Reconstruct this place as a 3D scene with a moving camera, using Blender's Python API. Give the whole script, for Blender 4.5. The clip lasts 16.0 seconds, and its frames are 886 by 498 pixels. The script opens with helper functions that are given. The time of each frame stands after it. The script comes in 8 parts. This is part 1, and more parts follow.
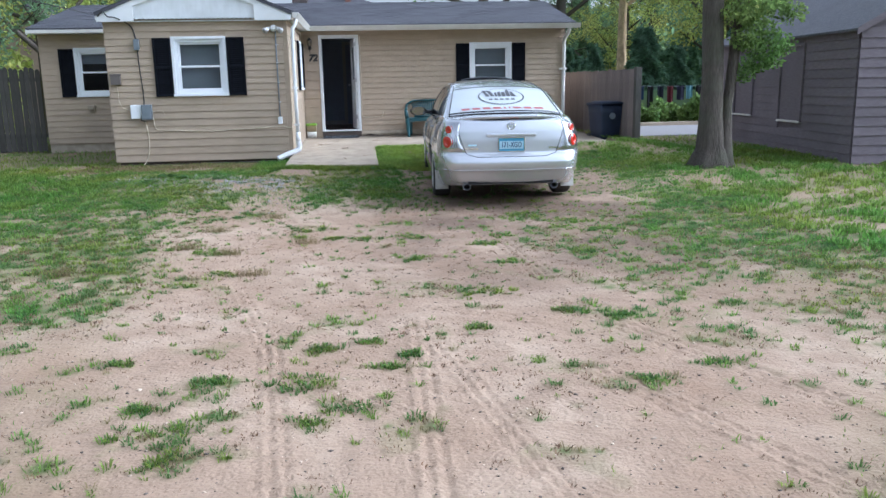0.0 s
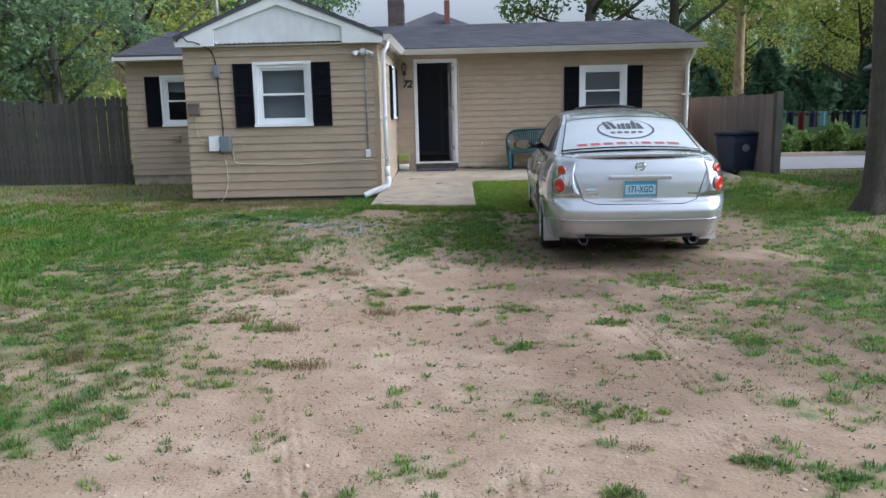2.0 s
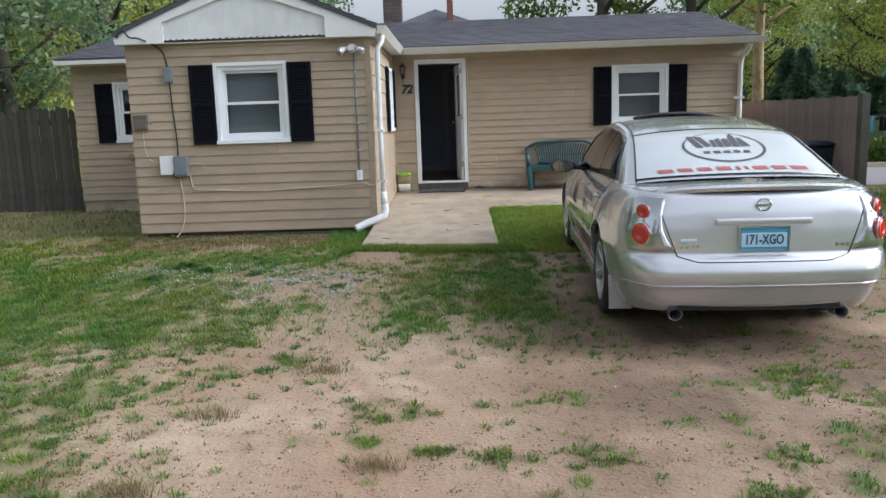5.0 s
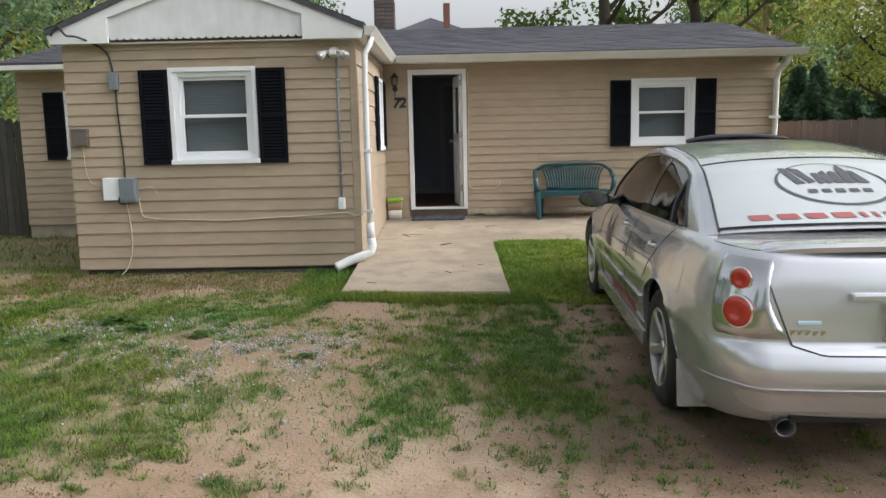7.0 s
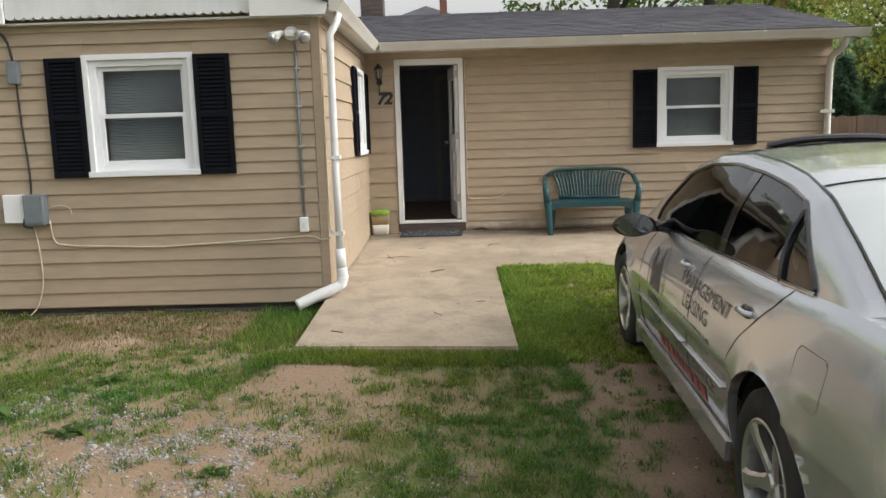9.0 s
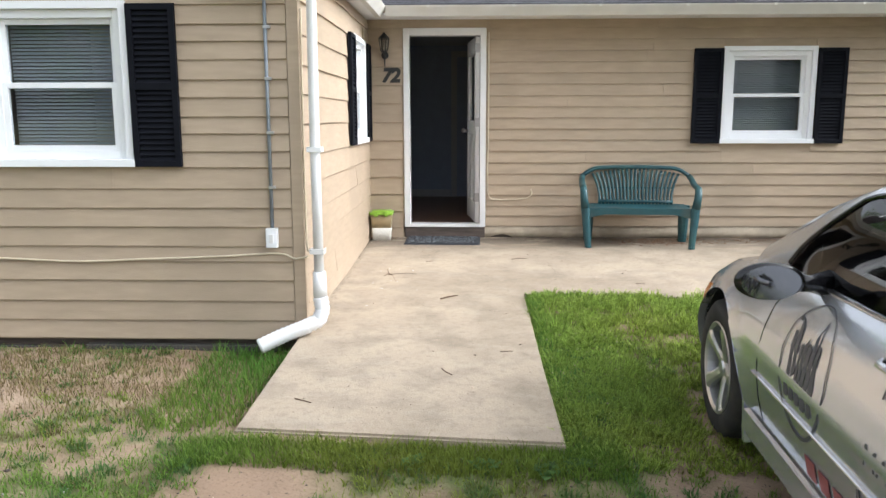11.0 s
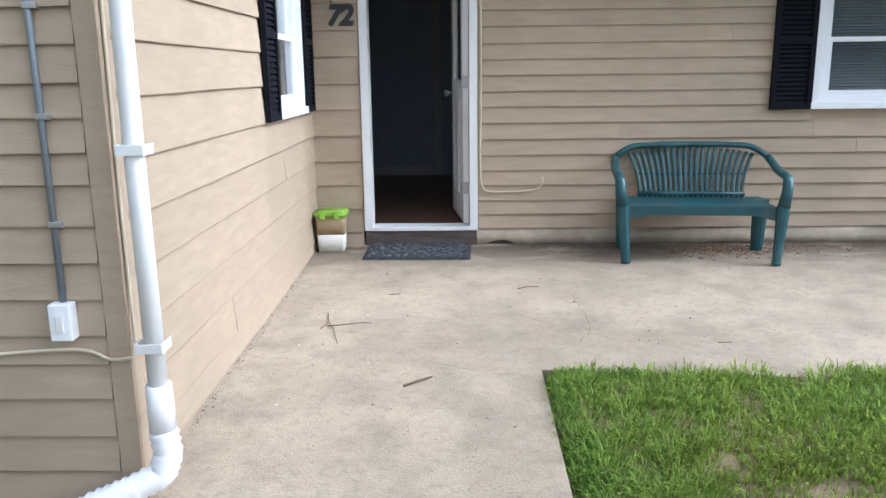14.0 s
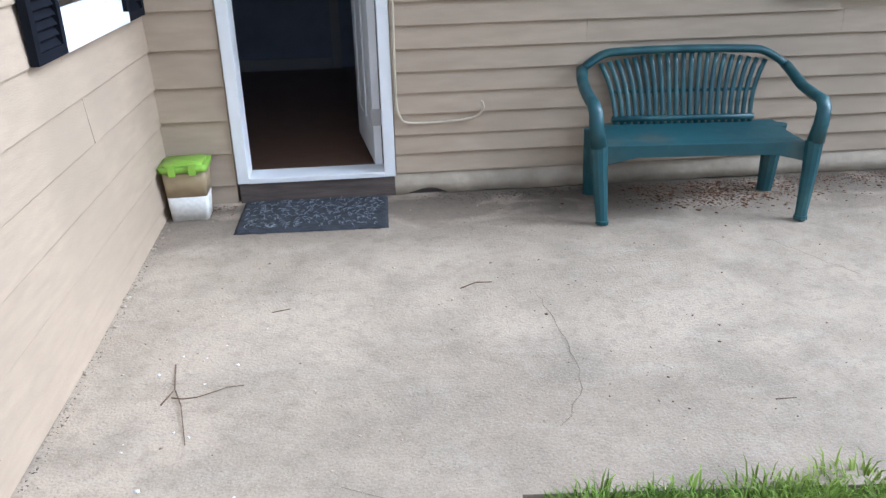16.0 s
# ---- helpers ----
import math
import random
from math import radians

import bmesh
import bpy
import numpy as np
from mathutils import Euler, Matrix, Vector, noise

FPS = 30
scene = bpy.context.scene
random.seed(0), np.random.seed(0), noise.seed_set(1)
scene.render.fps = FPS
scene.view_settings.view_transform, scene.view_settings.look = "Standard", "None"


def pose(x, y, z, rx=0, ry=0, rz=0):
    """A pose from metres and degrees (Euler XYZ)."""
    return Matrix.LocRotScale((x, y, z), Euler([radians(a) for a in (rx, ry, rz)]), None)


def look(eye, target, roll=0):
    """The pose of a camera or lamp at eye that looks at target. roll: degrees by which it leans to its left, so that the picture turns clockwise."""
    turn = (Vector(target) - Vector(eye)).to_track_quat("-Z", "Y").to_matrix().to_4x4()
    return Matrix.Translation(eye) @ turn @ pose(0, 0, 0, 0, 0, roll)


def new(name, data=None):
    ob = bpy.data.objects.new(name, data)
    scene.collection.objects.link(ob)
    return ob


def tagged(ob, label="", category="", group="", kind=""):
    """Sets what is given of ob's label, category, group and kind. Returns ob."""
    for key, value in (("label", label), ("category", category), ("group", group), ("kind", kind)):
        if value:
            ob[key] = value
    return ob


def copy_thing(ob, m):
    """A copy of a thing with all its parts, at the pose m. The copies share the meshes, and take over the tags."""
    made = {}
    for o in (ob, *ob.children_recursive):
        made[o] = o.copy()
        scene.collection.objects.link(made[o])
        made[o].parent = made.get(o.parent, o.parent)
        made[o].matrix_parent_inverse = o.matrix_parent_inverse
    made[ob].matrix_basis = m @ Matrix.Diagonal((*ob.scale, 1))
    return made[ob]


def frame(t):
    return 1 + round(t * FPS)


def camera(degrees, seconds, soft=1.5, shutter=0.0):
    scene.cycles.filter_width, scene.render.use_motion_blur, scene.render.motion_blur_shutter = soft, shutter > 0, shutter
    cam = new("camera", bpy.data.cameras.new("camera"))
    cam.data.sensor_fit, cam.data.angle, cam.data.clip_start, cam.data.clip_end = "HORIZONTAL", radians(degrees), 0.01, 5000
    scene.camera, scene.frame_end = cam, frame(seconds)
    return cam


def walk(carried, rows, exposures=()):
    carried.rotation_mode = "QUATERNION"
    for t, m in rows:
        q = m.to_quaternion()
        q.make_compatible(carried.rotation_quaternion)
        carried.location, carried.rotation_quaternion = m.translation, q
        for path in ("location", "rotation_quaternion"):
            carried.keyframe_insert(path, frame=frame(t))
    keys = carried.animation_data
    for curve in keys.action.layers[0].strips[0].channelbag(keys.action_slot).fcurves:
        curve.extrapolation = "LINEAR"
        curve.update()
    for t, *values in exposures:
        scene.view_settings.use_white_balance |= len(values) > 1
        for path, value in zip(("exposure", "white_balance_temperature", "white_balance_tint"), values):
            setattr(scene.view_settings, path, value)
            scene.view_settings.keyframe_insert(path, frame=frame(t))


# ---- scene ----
cam = camera(58.6, 16.0)
PATH = [
    (0, (0.038, -0.032, 1.48), (0.227, 1.917, 1.072), -1.1),
    (0.5, (0.065, 0.369, 1.496), (0.123, 2.326, 1.09), -0.8),
    (1, (0.043, 0.83, 1.528), (0.076, 2.791, 1.134), 0.3),
    (1.5, (0.074, 1.257, 1.537), (0.094, 3.226, 1.184), -1.0),
    (2, (0.081, 1.641, 1.538), (0.028, 3.611, 1.195), -1.3),
    (2.5, (0.021, 2.082, 1.577), (-0.002, 4.061, 1.285), -0.5),
    (3, (-0.001, 2.506, 1.568), (-0.016, 4.484, 1.276), -1.0),
    (3.5, (-0.028, 2.923, 1.567), (-0.074, 4.895, 1.235), -0.8),
    (4, (-0.095, 3.339, 1.587), (-0.09, 5.313, 1.265), 0.5),
    (4.5, (-0.09, 3.776, 1.59), (-0.073, 5.747, 1.252), -0.8),
    (5, (-0.132, 4.152, 1.584), (-0.181, 6.124, 1.259), -1.9),
    (5.2, (-0.172, 4.333, 1.594), (-0.211, 6.312, 1.305), -1.3),
    (7.3, (-0.239, 6.003, 1.622), (-0.262, 7.982, 1.337), -1.2),
    (7.5, (-0.208, 6.181, 1.628), (-0.256, 8.165, 1.381), -1.9),
    (8, (-0.179, 6.579, 1.616), (-0.3, 8.556, 1.343), -1.6),
    (8.5, (-0.19, 7.035, 1.649), (-0.262, 9.013, 1.365), -0.3),
    (9, (-0.125, 7.471, 1.636), (-0.16, 9.449, 1.347), -1.7),
    (9.2, (-0.126, 7.598, 1.658), (-0.182, 9.576, 1.369), -1.7),
    (11.3, (-0.169, 9.385, 1.657), (-0.220, 11.356, 1.321), 0.3),
    (11.5, (-0.167, 9.526, 1.684), (-0.177, 11.497, 1.345), 1.2),
    (12, (-0.104, 9.977, 1.692), (-0.099, 11.954, 1.388), -0.6),
    (12.5, (-0.107, 10.334, 1.689), (-0.166, 12.293, 1.287), -0.7),
    (13, (-0.15, 10.711, 1.713), (-0.147, 12.682, 1.374), 0.8),
    (13.5, (-0.112, 11.147, 1.678), (-0.099, 13.118, 1.342), -1.2),
    (14, (-0.111, 11.562, 1.687), (-0.16, 13.513, 1.248), -0.7),
    (14.5, (-0.141, 11.987, 1.74), (-0.157, 13.92, 1.228), 1.0),
    (15, (-0.055, 12.502, 1.806), (0.012, 14.425, 1.259), -1.5),
    (15.5, (-0.05, 12.825, 1.824), (0.054, 14.708, 1.157), -1.2),
    (16, (-0.113, 13.244, 1.866), (0.05, 15.071, 1.069), -1.4),
]
EXPO = [(0, -0.95, 5200, 10), (1, -1.25, 5300, 10), (4, -1.32, 5700, 10), (5, -1.27, 5850, 10), (8, -1.22, 6550, 10), (9, -1.17, 6650, 10), (11.5, -0.55, 5850, 10), (12.5, -0.57, 5500, 10), (14, -0.80, 5450, 10), (15, -0.88, 5200, 10), (16, -0.88, 5120, 10)]
walk(cam, [(t, look(eye, target, roll)) for t, eye, target, roll in PATH], EXPO)

# ---- sky and sun ----
SUN_EL, SUN_AZ = radians(36), radians(98)   # azimuth from +y towards +x
world = bpy.data.worlds.new("world")
scene.world = world
world.use_nodes = True
wn = world.node_tree.nodes
sky = wn.new("ShaderNodeTexSky")
sky.sky_type, sky.sun_disc = "NISHITA", False
sky.sun_elevation, sky.sun_rotation = SUN_EL, SUN_AZ
sky.air_density, sky.dust_density, sky.ozone_density = 1.0, 6.0, 1.0
haze = wn.new("ShaderNodeHueSaturation")
haze.inputs["Saturation"].default_value, haze.inputs["Value"].default_value = 0.16, 4.3
world.node_tree.links.new(sky.outputs[0], haze.inputs["Color"])
world.node_tree.links.new(haze.outputs[0], wn["Background"].inputs[0])
wn["Background"].inputs[1].default_value = 0.15
sun = new("sun", bpy.data.lights.new("sun", "SUN"))
sun.data.energy, sun.data.angle, sun.data.color = 1.1, radians(24), (1.0, 0.93, 0.84)
sd = Vector((math.sin(SUN_AZ) * math.cos(SUN_EL), math.cos(SUN_AZ) * math.cos(SUN_EL), math.sin(SUN_EL)))
sun.matrix_world = look(sd * 40, (0, 0, 0))


# ---- materials ----
def mat(name, color, rough=0.6, metal=0.0, vary=0.12, scale=8.0, bump=0.0, bscale=60.0, stain=None, stain_scale=1.2, island=0.0, stretch=(1, 1, 1), spec=0.5, obj=0.0):
    """Procedural surface: base colour with fine grain, broad stains and relief."""
    m = bpy.data.materials.new(name)
    m.use_nodes = True
    n, l = m.node_tree.nodes, m.node_tree.links
    b = n["Principled BSDF"]
    b.inputs["Roughness"].default_value, b.inputs["Metallic"].default_value = rough, metal
    b.inputs["Specular IOR Level"].default_value = spec
    geo = n.new("ShaderNodeTexCoord")
    mp = n.new("ShaderNodeMapping")
    mp.inputs["Scale"].default_value = stretch
    l.new(geo.outputs["Object"], mp.inputs[0])
    t1 = n.new("ShaderNodeTexNoise")
    t1.inputs["Scale"].default_value, t1.inputs["Detail"].default_value = scale, 6
    l.new(mp.outputs[0], t1.inputs[0])
    r1 = n.new("ShaderNodeMapRange")
    r1.inputs[1].default_value, r1.inputs[2].default_value = 0.3, 0.7
    r1.inputs[3].default_value, r1.inputs[4].default_value = 1 - vary, 1 + vary
    l.new(t1.outputs[0], r1.inputs[0])
    hsv = n.new("ShaderNodeHueSaturation")
    hsv.inputs["Color"].default_value = (*color, 1)
    val = r1.outputs[0]
    if island or obj:
        src = n.new("ShaderNodeObjectInfo").outputs["Random"] if obj else n.new("ShaderNodeNewGeometry").outputs["Random Per Island"]
        a = obj or island
        r2 = n.new("ShaderNodeMapRange")
        r2.inputs[3].default_value, r2.inputs[4].default_value = 1 - a, 1 + a
        l.new(src, r2.inputs[0])
        mu = n.new("ShaderNodeMath")
        mu.operation = "MULTIPLY"
        l.new(val, mu.inputs[0])
        l.new(r2.outputs[0], mu.inputs[1])
        val = mu.outputs[0]
    l.new(val, hsv.inputs["Value"])
    col = hsv.outputs[0]
    if stain:
        t2 = n.new("ShaderNodeTexNoise")
        t2.inputs["Scale"].default_value, t2.inputs["Detail"].default_value = stain_scale, 5
        l.new(geo.outputs["Object"], t2.inputs[0])
        r3 = n.new("ShaderNodeMapRange")
        r3.inputs[1].default_value, r3.inputs[2].default_value, r3.inputs[4].default_value = 0.48, 0.7, 0.75
        l.new(t2.outputs[0], r3.inputs[0])
        mx = n.new("ShaderNodeMix")
        mx.data_type = "RGBA"
        l.new(r3.outputs[0], mx.inputs[0])
        l.new(col, mx.inputs[6])
        mx.inputs[7].default_value = (*stain, 1)
        col = mx.outputs[2]
    l.new(col, b.inputs["Base Color"])
    if bump:
        t4 = n.new("ShaderNodeTexNoise")
        t4.inputs["Scale"].default_value, t4.inputs["Detail"].default_value = bscale, 5
        l.new(mp.outputs[0], t4.inputs[0])
        bp = n.new("ShaderNodeBump")
        bp.inputs["Strength"].default_value, bp.inputs["Distance"].default_value = 1.0, bump
        l.new(t4.outputs[0], bp.inputs["Height"])
        l.new(bp.outputs[0], b.inputs["Normal"])
    return m


def glass_mat(name, tint, rough=0.02):
    m = bpy.data.materials.new(name)
    m.use_nodes = True
    b = m.node_tree.nodes["Principled BSDF"]
    b.inputs["Base Color"].default_value = (*tint, 1)
    b.inputs["Roughness"].default_value = rough
    b.inputs["Transmission Weight"].default_value = 1.0
    b.inputs["IOR"].default_value = 1.45
    return m


M_SIDING = mat("tan_siding_paint", (0.405, 0.32, 0.232), 0.6, vary=0.07, scale=5, bump=0.0012, bscale=45, stain=(0.335, 0.268, 0.195), stain_scale=1.3, stretch=(1, 1, 6), obj=0.035)
M_FOUND = mat("weathered_sill_paint", (0.4, 0.34, 0.26), 0.8, vary=0.15, scale=9, bump=0.004, bscale=25, stain=(0.24, 0.2, 0.15), stain_scale=2.6)
M_WHITE = mat("white_trim_paint", (0.78, 0.79, 0.8), 0.45, vary=0.04, scale=6, bump=0.0006, stain=(0.66, 0.66, 0.64), stain_scale=3)
M_PED = mat("weathered_white_board", (0.72, 0.74, 0.76), 0.6, vary=0.05, scale=4, bump=0.0008, stain=(0.6, 0.62, 0.62), stain_scale=2.5, stretch=(4, 1, 1))
M_GUTTER = mat("off_white_gutter", (0.6, 0.59, 0.55), 0.45, vary=0.06, scale=5, stain=(0.58, 0.55, 0.48), stain_scale=2)
M_VINYL = mat("white_vinyl", (0.82, 0.84, 0.87), 0.35, vary=0.02, scale=4)
M_BLACK = mat("black_vinyl_shutter", (0.008, 0.009, 0.013), 0.7, vary=0.15, scale=10, spec=0.08)
M_SHINGLE = mat("charcoal_shingles", (0.07, 0.07, 0.085), 0.9, vary=0.22, scale=40, bump=0.004, bscale=90, stain=(0.1, 0.1, 0.115), stain_scale=0.9, obj=0.12)
M_SHINGLE2 = mat("far_shingles", (0.12, 0.12, 0.14), 0.9, vary=0.2, scale=20, bump=0.004, bscale=60, stain=(0.09, 0.09, 0.1), stain_scale=0.8, obj=0.1)
M_CONC = mat("kerb_concrete", (0.36, 0.3, 0.225), 0.88, vary=0.17, scale=85, bump=0.003, bscale=120, stain=(0.25, 0.205, 0.152), stain_scale=1.4)


def slab_mat():
    """Worn broom-finished concrete: exposed sand grains, blotches, streaky grey damp marks and rusty dirt."""
    m = bpy.data.materials.new("slab_concrete")
    m.use_nodes = True
    n, l = m.node_tree.nodes, m.node_tree.links
    b = n["Principled BSDF"]
    b.inputs["Specular IOR Level"].default_value = 0.3
    tc = n.new("ShaderNodeTexCoord")

    def field(scale, lo, hi, detail=6, stretch=(1, 1, 1), dist=0.0):
        mp = n.new("ShaderNodeMapping")
        mp.inputs["Scale"].default_value = stretch
        l.new(tc.outputs["Object"], mp.inputs[0])
        t = n.new("ShaderNodeTexNoise")
        t.inputs["Scale"].default_value, t.inputs["Detail"].default_value, t.inputs["Distortion"].default_value = scale, detail, dist
        l.new(mp.outputs[0], t.inputs[0])
        r = n.new("ShaderNodeMapRange")
        r.inputs[1].default_value, r.inputs[2].default_value = lo, hi
        l.new(t.outputs[0], r.inputs[0])
        return r.outputs[0]

    def blend(f, a, c, k=1.0):
        x = n.new("ShaderNodeMix")
        x.data_type = "RGBA"
        mu = n.new("ShaderNodeMath")
        mu.operation = "MULTIPLY"
        mu.inputs[1].default_value = k
        l.new(f, mu.inputs[0])
        l.new(mu.outputs[0], x.inputs[0])
        for v, i in ((a, 6), (c, 7)):
            if isinstance(v, tuple):
                x.inputs[i].default_value = (*v, 1)
            else:
                l.new(v, x.inputs[i])
        return x.outputs[2]

    col = blend(field(1.1, 0.38, 0.66, 9, dist=0.6), (0.455, 0.375, 0.284), (0.31, 0.25, 0.186), 0.85)
    col = blend(field(4.5, 0.46, 0.7, 10), col, (0.21, 0.18, 0.14), 0.5)
    col = blend(field(3.0, 0.52, 0.74, 8, (1, 2.4, 1), 1.2), col, (0.46, 0.4, 0.32), 0.4)
    col = blend(field(24, 0.5, 0.72, 4), col, (0.2, 0.17, 0.13), 0.35)
    col = blend(field(170, 0.52, 0.68, 2), col, (0.5, 0.45, 0.38), 0.35)
    col = blend(field(130, 0.56, 0.7, 2, (1.0, 1.1, 1)), col, (0.12, 0.1, 0.08), 0.35)
    # patchy dark tone that grows towards the house wall
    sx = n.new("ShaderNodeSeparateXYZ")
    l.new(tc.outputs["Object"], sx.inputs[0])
    wall_dark = n.new("ShaderNodeMapRange")
    wall_dark.inputs[1].default_value, wall_dark.inputs[2].default_value = 16.5, 17.2
    l.new(sx.outputs[1], wall_dark.inputs[0])
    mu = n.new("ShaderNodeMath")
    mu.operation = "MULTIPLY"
    l.new(wall_dark.outputs[0], mu.inputs[0])
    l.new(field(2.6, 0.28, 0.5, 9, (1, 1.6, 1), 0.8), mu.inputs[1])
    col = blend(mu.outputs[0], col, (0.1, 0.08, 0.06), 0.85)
    l.new(col, b.inputs["Base Color"])
    rough = n.new("ShaderNodeMapRange")
    rough.inputs[3].default_value, rough.inputs[4].default_value = 0.78, 0.95
    l.new(field(6, 0.3, 0.7), rough.inputs[0])
    l.new(rough.outputs[0], b.inputs["Roughness"])
    t = n.new("ShaderNodeTexNoise")
    t.inputs["Scale"].default_value, t.inputs["Detail"].default_value = 95, 6
    l.new(tc.outputs["Object"], t.inputs[0])
    bp = n.new("ShaderNodeBump")
    bp.inputs["Strength"].default_value, bp.inputs["Distance"].default_value = 1.0, 0.004
    l.new(t.outputs[0], bp.inputs["Height"])
    l.new(bp.outputs[0], b.inputs["Normal"])
    return m


M_SLAB = slab_mat()
M_GREYMETAL = mat("grey_painted_metal", (0.2, 0.23, 0.26), 0.45, metal=0.2, vary=0.08, scale=12)
M_BROWNBOX = mat("brown_plastic", (0.13, 0.11, 0.1), 0.5, vary=0.1)
M_CABLE = mat("black_cable", (0.03, 0.03, 0.03), 0.6)
M_CREAM = mat("cream_cable", (0.6, 0.53, 0.4), 0.5)
M_BENCH = mat("green_resin", (0.012, 0.066, 0.08), 0.42, vary=0.14, scale=14, stain=(0.05, 0.13, 0.13), stain_scale=5)
M_BENCHSEAT = mat("dirty_green_resin", (0.014, 0.07, 0.084), 0.5, vary=0.16, scale=14, stain=(0.1, 0.095, 0.07), stain_scale=3.5)
M_MAT = mat("dark_door_mat", (0.03, 0.034, 0.042), 0.95, vary=0.35, scale=30, bump=0.006, bscale=70)
M_LIME = mat("lime_plastic", (0.26, 0.46, 0.05), 0.4, vary=0.05)
M_TUBWHITE = mat("white_pellets", (0.66, 0.65, 0.6), 0.6, vary=0.1, scale=50)
M_TUBTAN = mat("tan_tub_plastic", (0.36, 0.28, 0.16), 0.35, vary=0.12, scale=15)
M_FLOORIN = mat("brown_wood_floor", (0.16, 0.095, 0.06), 0.4, vary=0.2, scale=8, stretch=(1, 6, 1), bump=0.0005)
M_ROOM = mat("room_wall_paint", (0.29, 0.33, 0.41), 0.8, vary=0.05)
M_CEIL = mat("ceiling_paint", (0.4, 0.4, 0.4), 0.8, vary=0.04)
M_BRICK = mat("chimney_brick", (0.1, 0.08, 0.075), 0.9, vary=0.25, scale=16, bump=0.003, bscale=50, obj=0.2)
M_MORTAR = mat("mortar", (0.1, 0.09, 0.09), 0.95, vary=0.1)
M_RED = mat("red_clay", (0.18, 0.08, 0.058), 0.8, vary=0.1)
M_FENCEL = mat("weathered_picket_wood", (0.075, 0.07, 0.062), 0.9, vary=0.25, scale=14, bump=0.004, bscale=40, stretch=(6, 6, 0.6), obj=0.2, stain=(0.04, 0.045, 0.036), stain_scale=2)
M_FENCER = mat("grey_brown_fence_wood", (0.2, 0.165, 0.15), 0.9, vary=0.2, scale=14, bump=0.004, bscale=40, stretch=(6, 6, 0.6), obj=0.12, stain=(0.14, 0.11, 0.1), stain_scale=2)
M_SHED = mat("dark_mauve_clapboard", (0.15, 0.125, 0.14), 0.75, vary=0.15, scale=8, bump=0.002, bscale=30, stretch=(1, 1, 5), obj=0.08, stain=(0.12, 0.1, 0.11))
M_BIN = mat("navy_bin_plastic", (0.02, 0.03, 0.06), 0.45, vary=0.15, scale=6)
M_BARK = mat("grey_brown_bark", (0.08, 0.067, 0.055), 0.95, vary=0.35, scale=18, bump=0.02, bscale=22, stretch=(3, 3, 0.5), stain=(0.08, 0.085, 0.055), stain_scale=3)
# bark brightened so that a shaded trunk looks sunlit
M_BARKSUN = mat("sunlit_pale_bark", (0.62, 0.46, 0.3), 0.9, vary=0.3, scale=6, bump=0.015, bscale=14, stretch=(3, 3, 0.6), stain=(0.26, 0.18, 0.12), stain_scale=2)
M_ROAD = mat("pale_asphalt", (0.22, 0.21, 0.22), 0.9, vary=0.12, scale=25, bump=0.003, bscale=80)
M_HOUSE2 = mat("far_tan_siding", (0.3, 0.23, 0.18), 0.8, vary=0.08, scale=4)
M_TWIG = mat("dry_twig", (0.14, 0.09, 0.06), 0.9, vary=0.2, scale=30)
M_DEAD = mat("dead_leaf", (0.16, 0.09, 0.05), 0.9, vary=0.2, scale=10, island=0.5)
M_GRAVEL = mat("grey_gravel", (0.27, 0.265, 0.25), 0.85, vary=0.15, scale=30, island=0.45)
M_PEBBLE = mat("sand_pebble", (0.42, 0.33, 0.25), 0.85, vary=0.15, scale=30, island=0.45)
M_GLASS = glass_mat("window_glass", (0.85, 0.9, 0.92))
M_BLIND = mat("blind_slat", (0.3, 0.32, 0.34), 0.6, vary=0.03)
M_STEEL = mat("galvanised_steel", (0.5, 0.5, 0.52), 0.35, metal=0.8, vary=0.1)
# dark wood and dirt; also colours the backings that stand in for shade
M_DARK_WOOD_SHADE = mat("dark_wood_and_shade", (0.09, 0.07, 0.06), 0.8, vary=0.3, scale=12, bump=0.003, bscale=30, stretch=(0.6, 4, 4))


def leaf_mat(name, c, spread=0.35, hue=0.03, trans=0.6):
    m = bpy.data.materials.new(name)
    m.use_nodes = True
    n, l = m.node_tree.nodes, m.node_tree.links
    b = n["Principled BSDF"]
    b.inputs["Roughness"].default_value = 0.6
    b.inputs["Specular IOR Level"].default_value = 0.25
    g = n.new("ShaderNodeNewGeometry")
    rp = n.new("ShaderNodeMapRange")
    rp.inputs[3].default_value, rp.inputs[4].default_value = 1 - spread, 1 + spread
    l.new(g.outputs["Random Per Island"], rp.inputs[0])
    tc = n.new("ShaderNodeTexCoord")
    t = n.new("ShaderNodeTexNoise")
    t.inputs["Scale"].default_value = 0.7
    l.new(tc.outputs["Object"], t.inputs[0])
    rh = n.new("ShaderNodeMapRange")
    rh.inputs[1].default_value, rh.inputs[2].default_value = 0.3, 0.7
    rh.inputs[3].default_value, rh.inputs[4].default_value = 0.5 - hue, 0.5 + hue
    l.new(t.outputs[0], rh.inputs[0])
    h = n.new("ShaderNodeHueSaturation")
    h.inputs["Color"].default_value = (*c, 1)
    l.new(rh.outputs[0], h.inputs["Hue"])
    l.new(rp.outputs[0], h.inputs["Value"])
    l.new(h.outputs[0], b.inputs["Base Color"])
    tr = n.new("ShaderNodeBsdfTranslucent")
    l.new(h.outputs[0], tr.inputs[0])
    mx = n.new("ShaderNodeMixShader")
    mx.inputs[0].default_value = trans
    l.new(b.outputs[0], mx.inputs[1])
    l.new(tr.outputs[0], mx.inputs[2])
    l.new(mx.outputs[0], n["Material Output"].inputs[0])
    return m


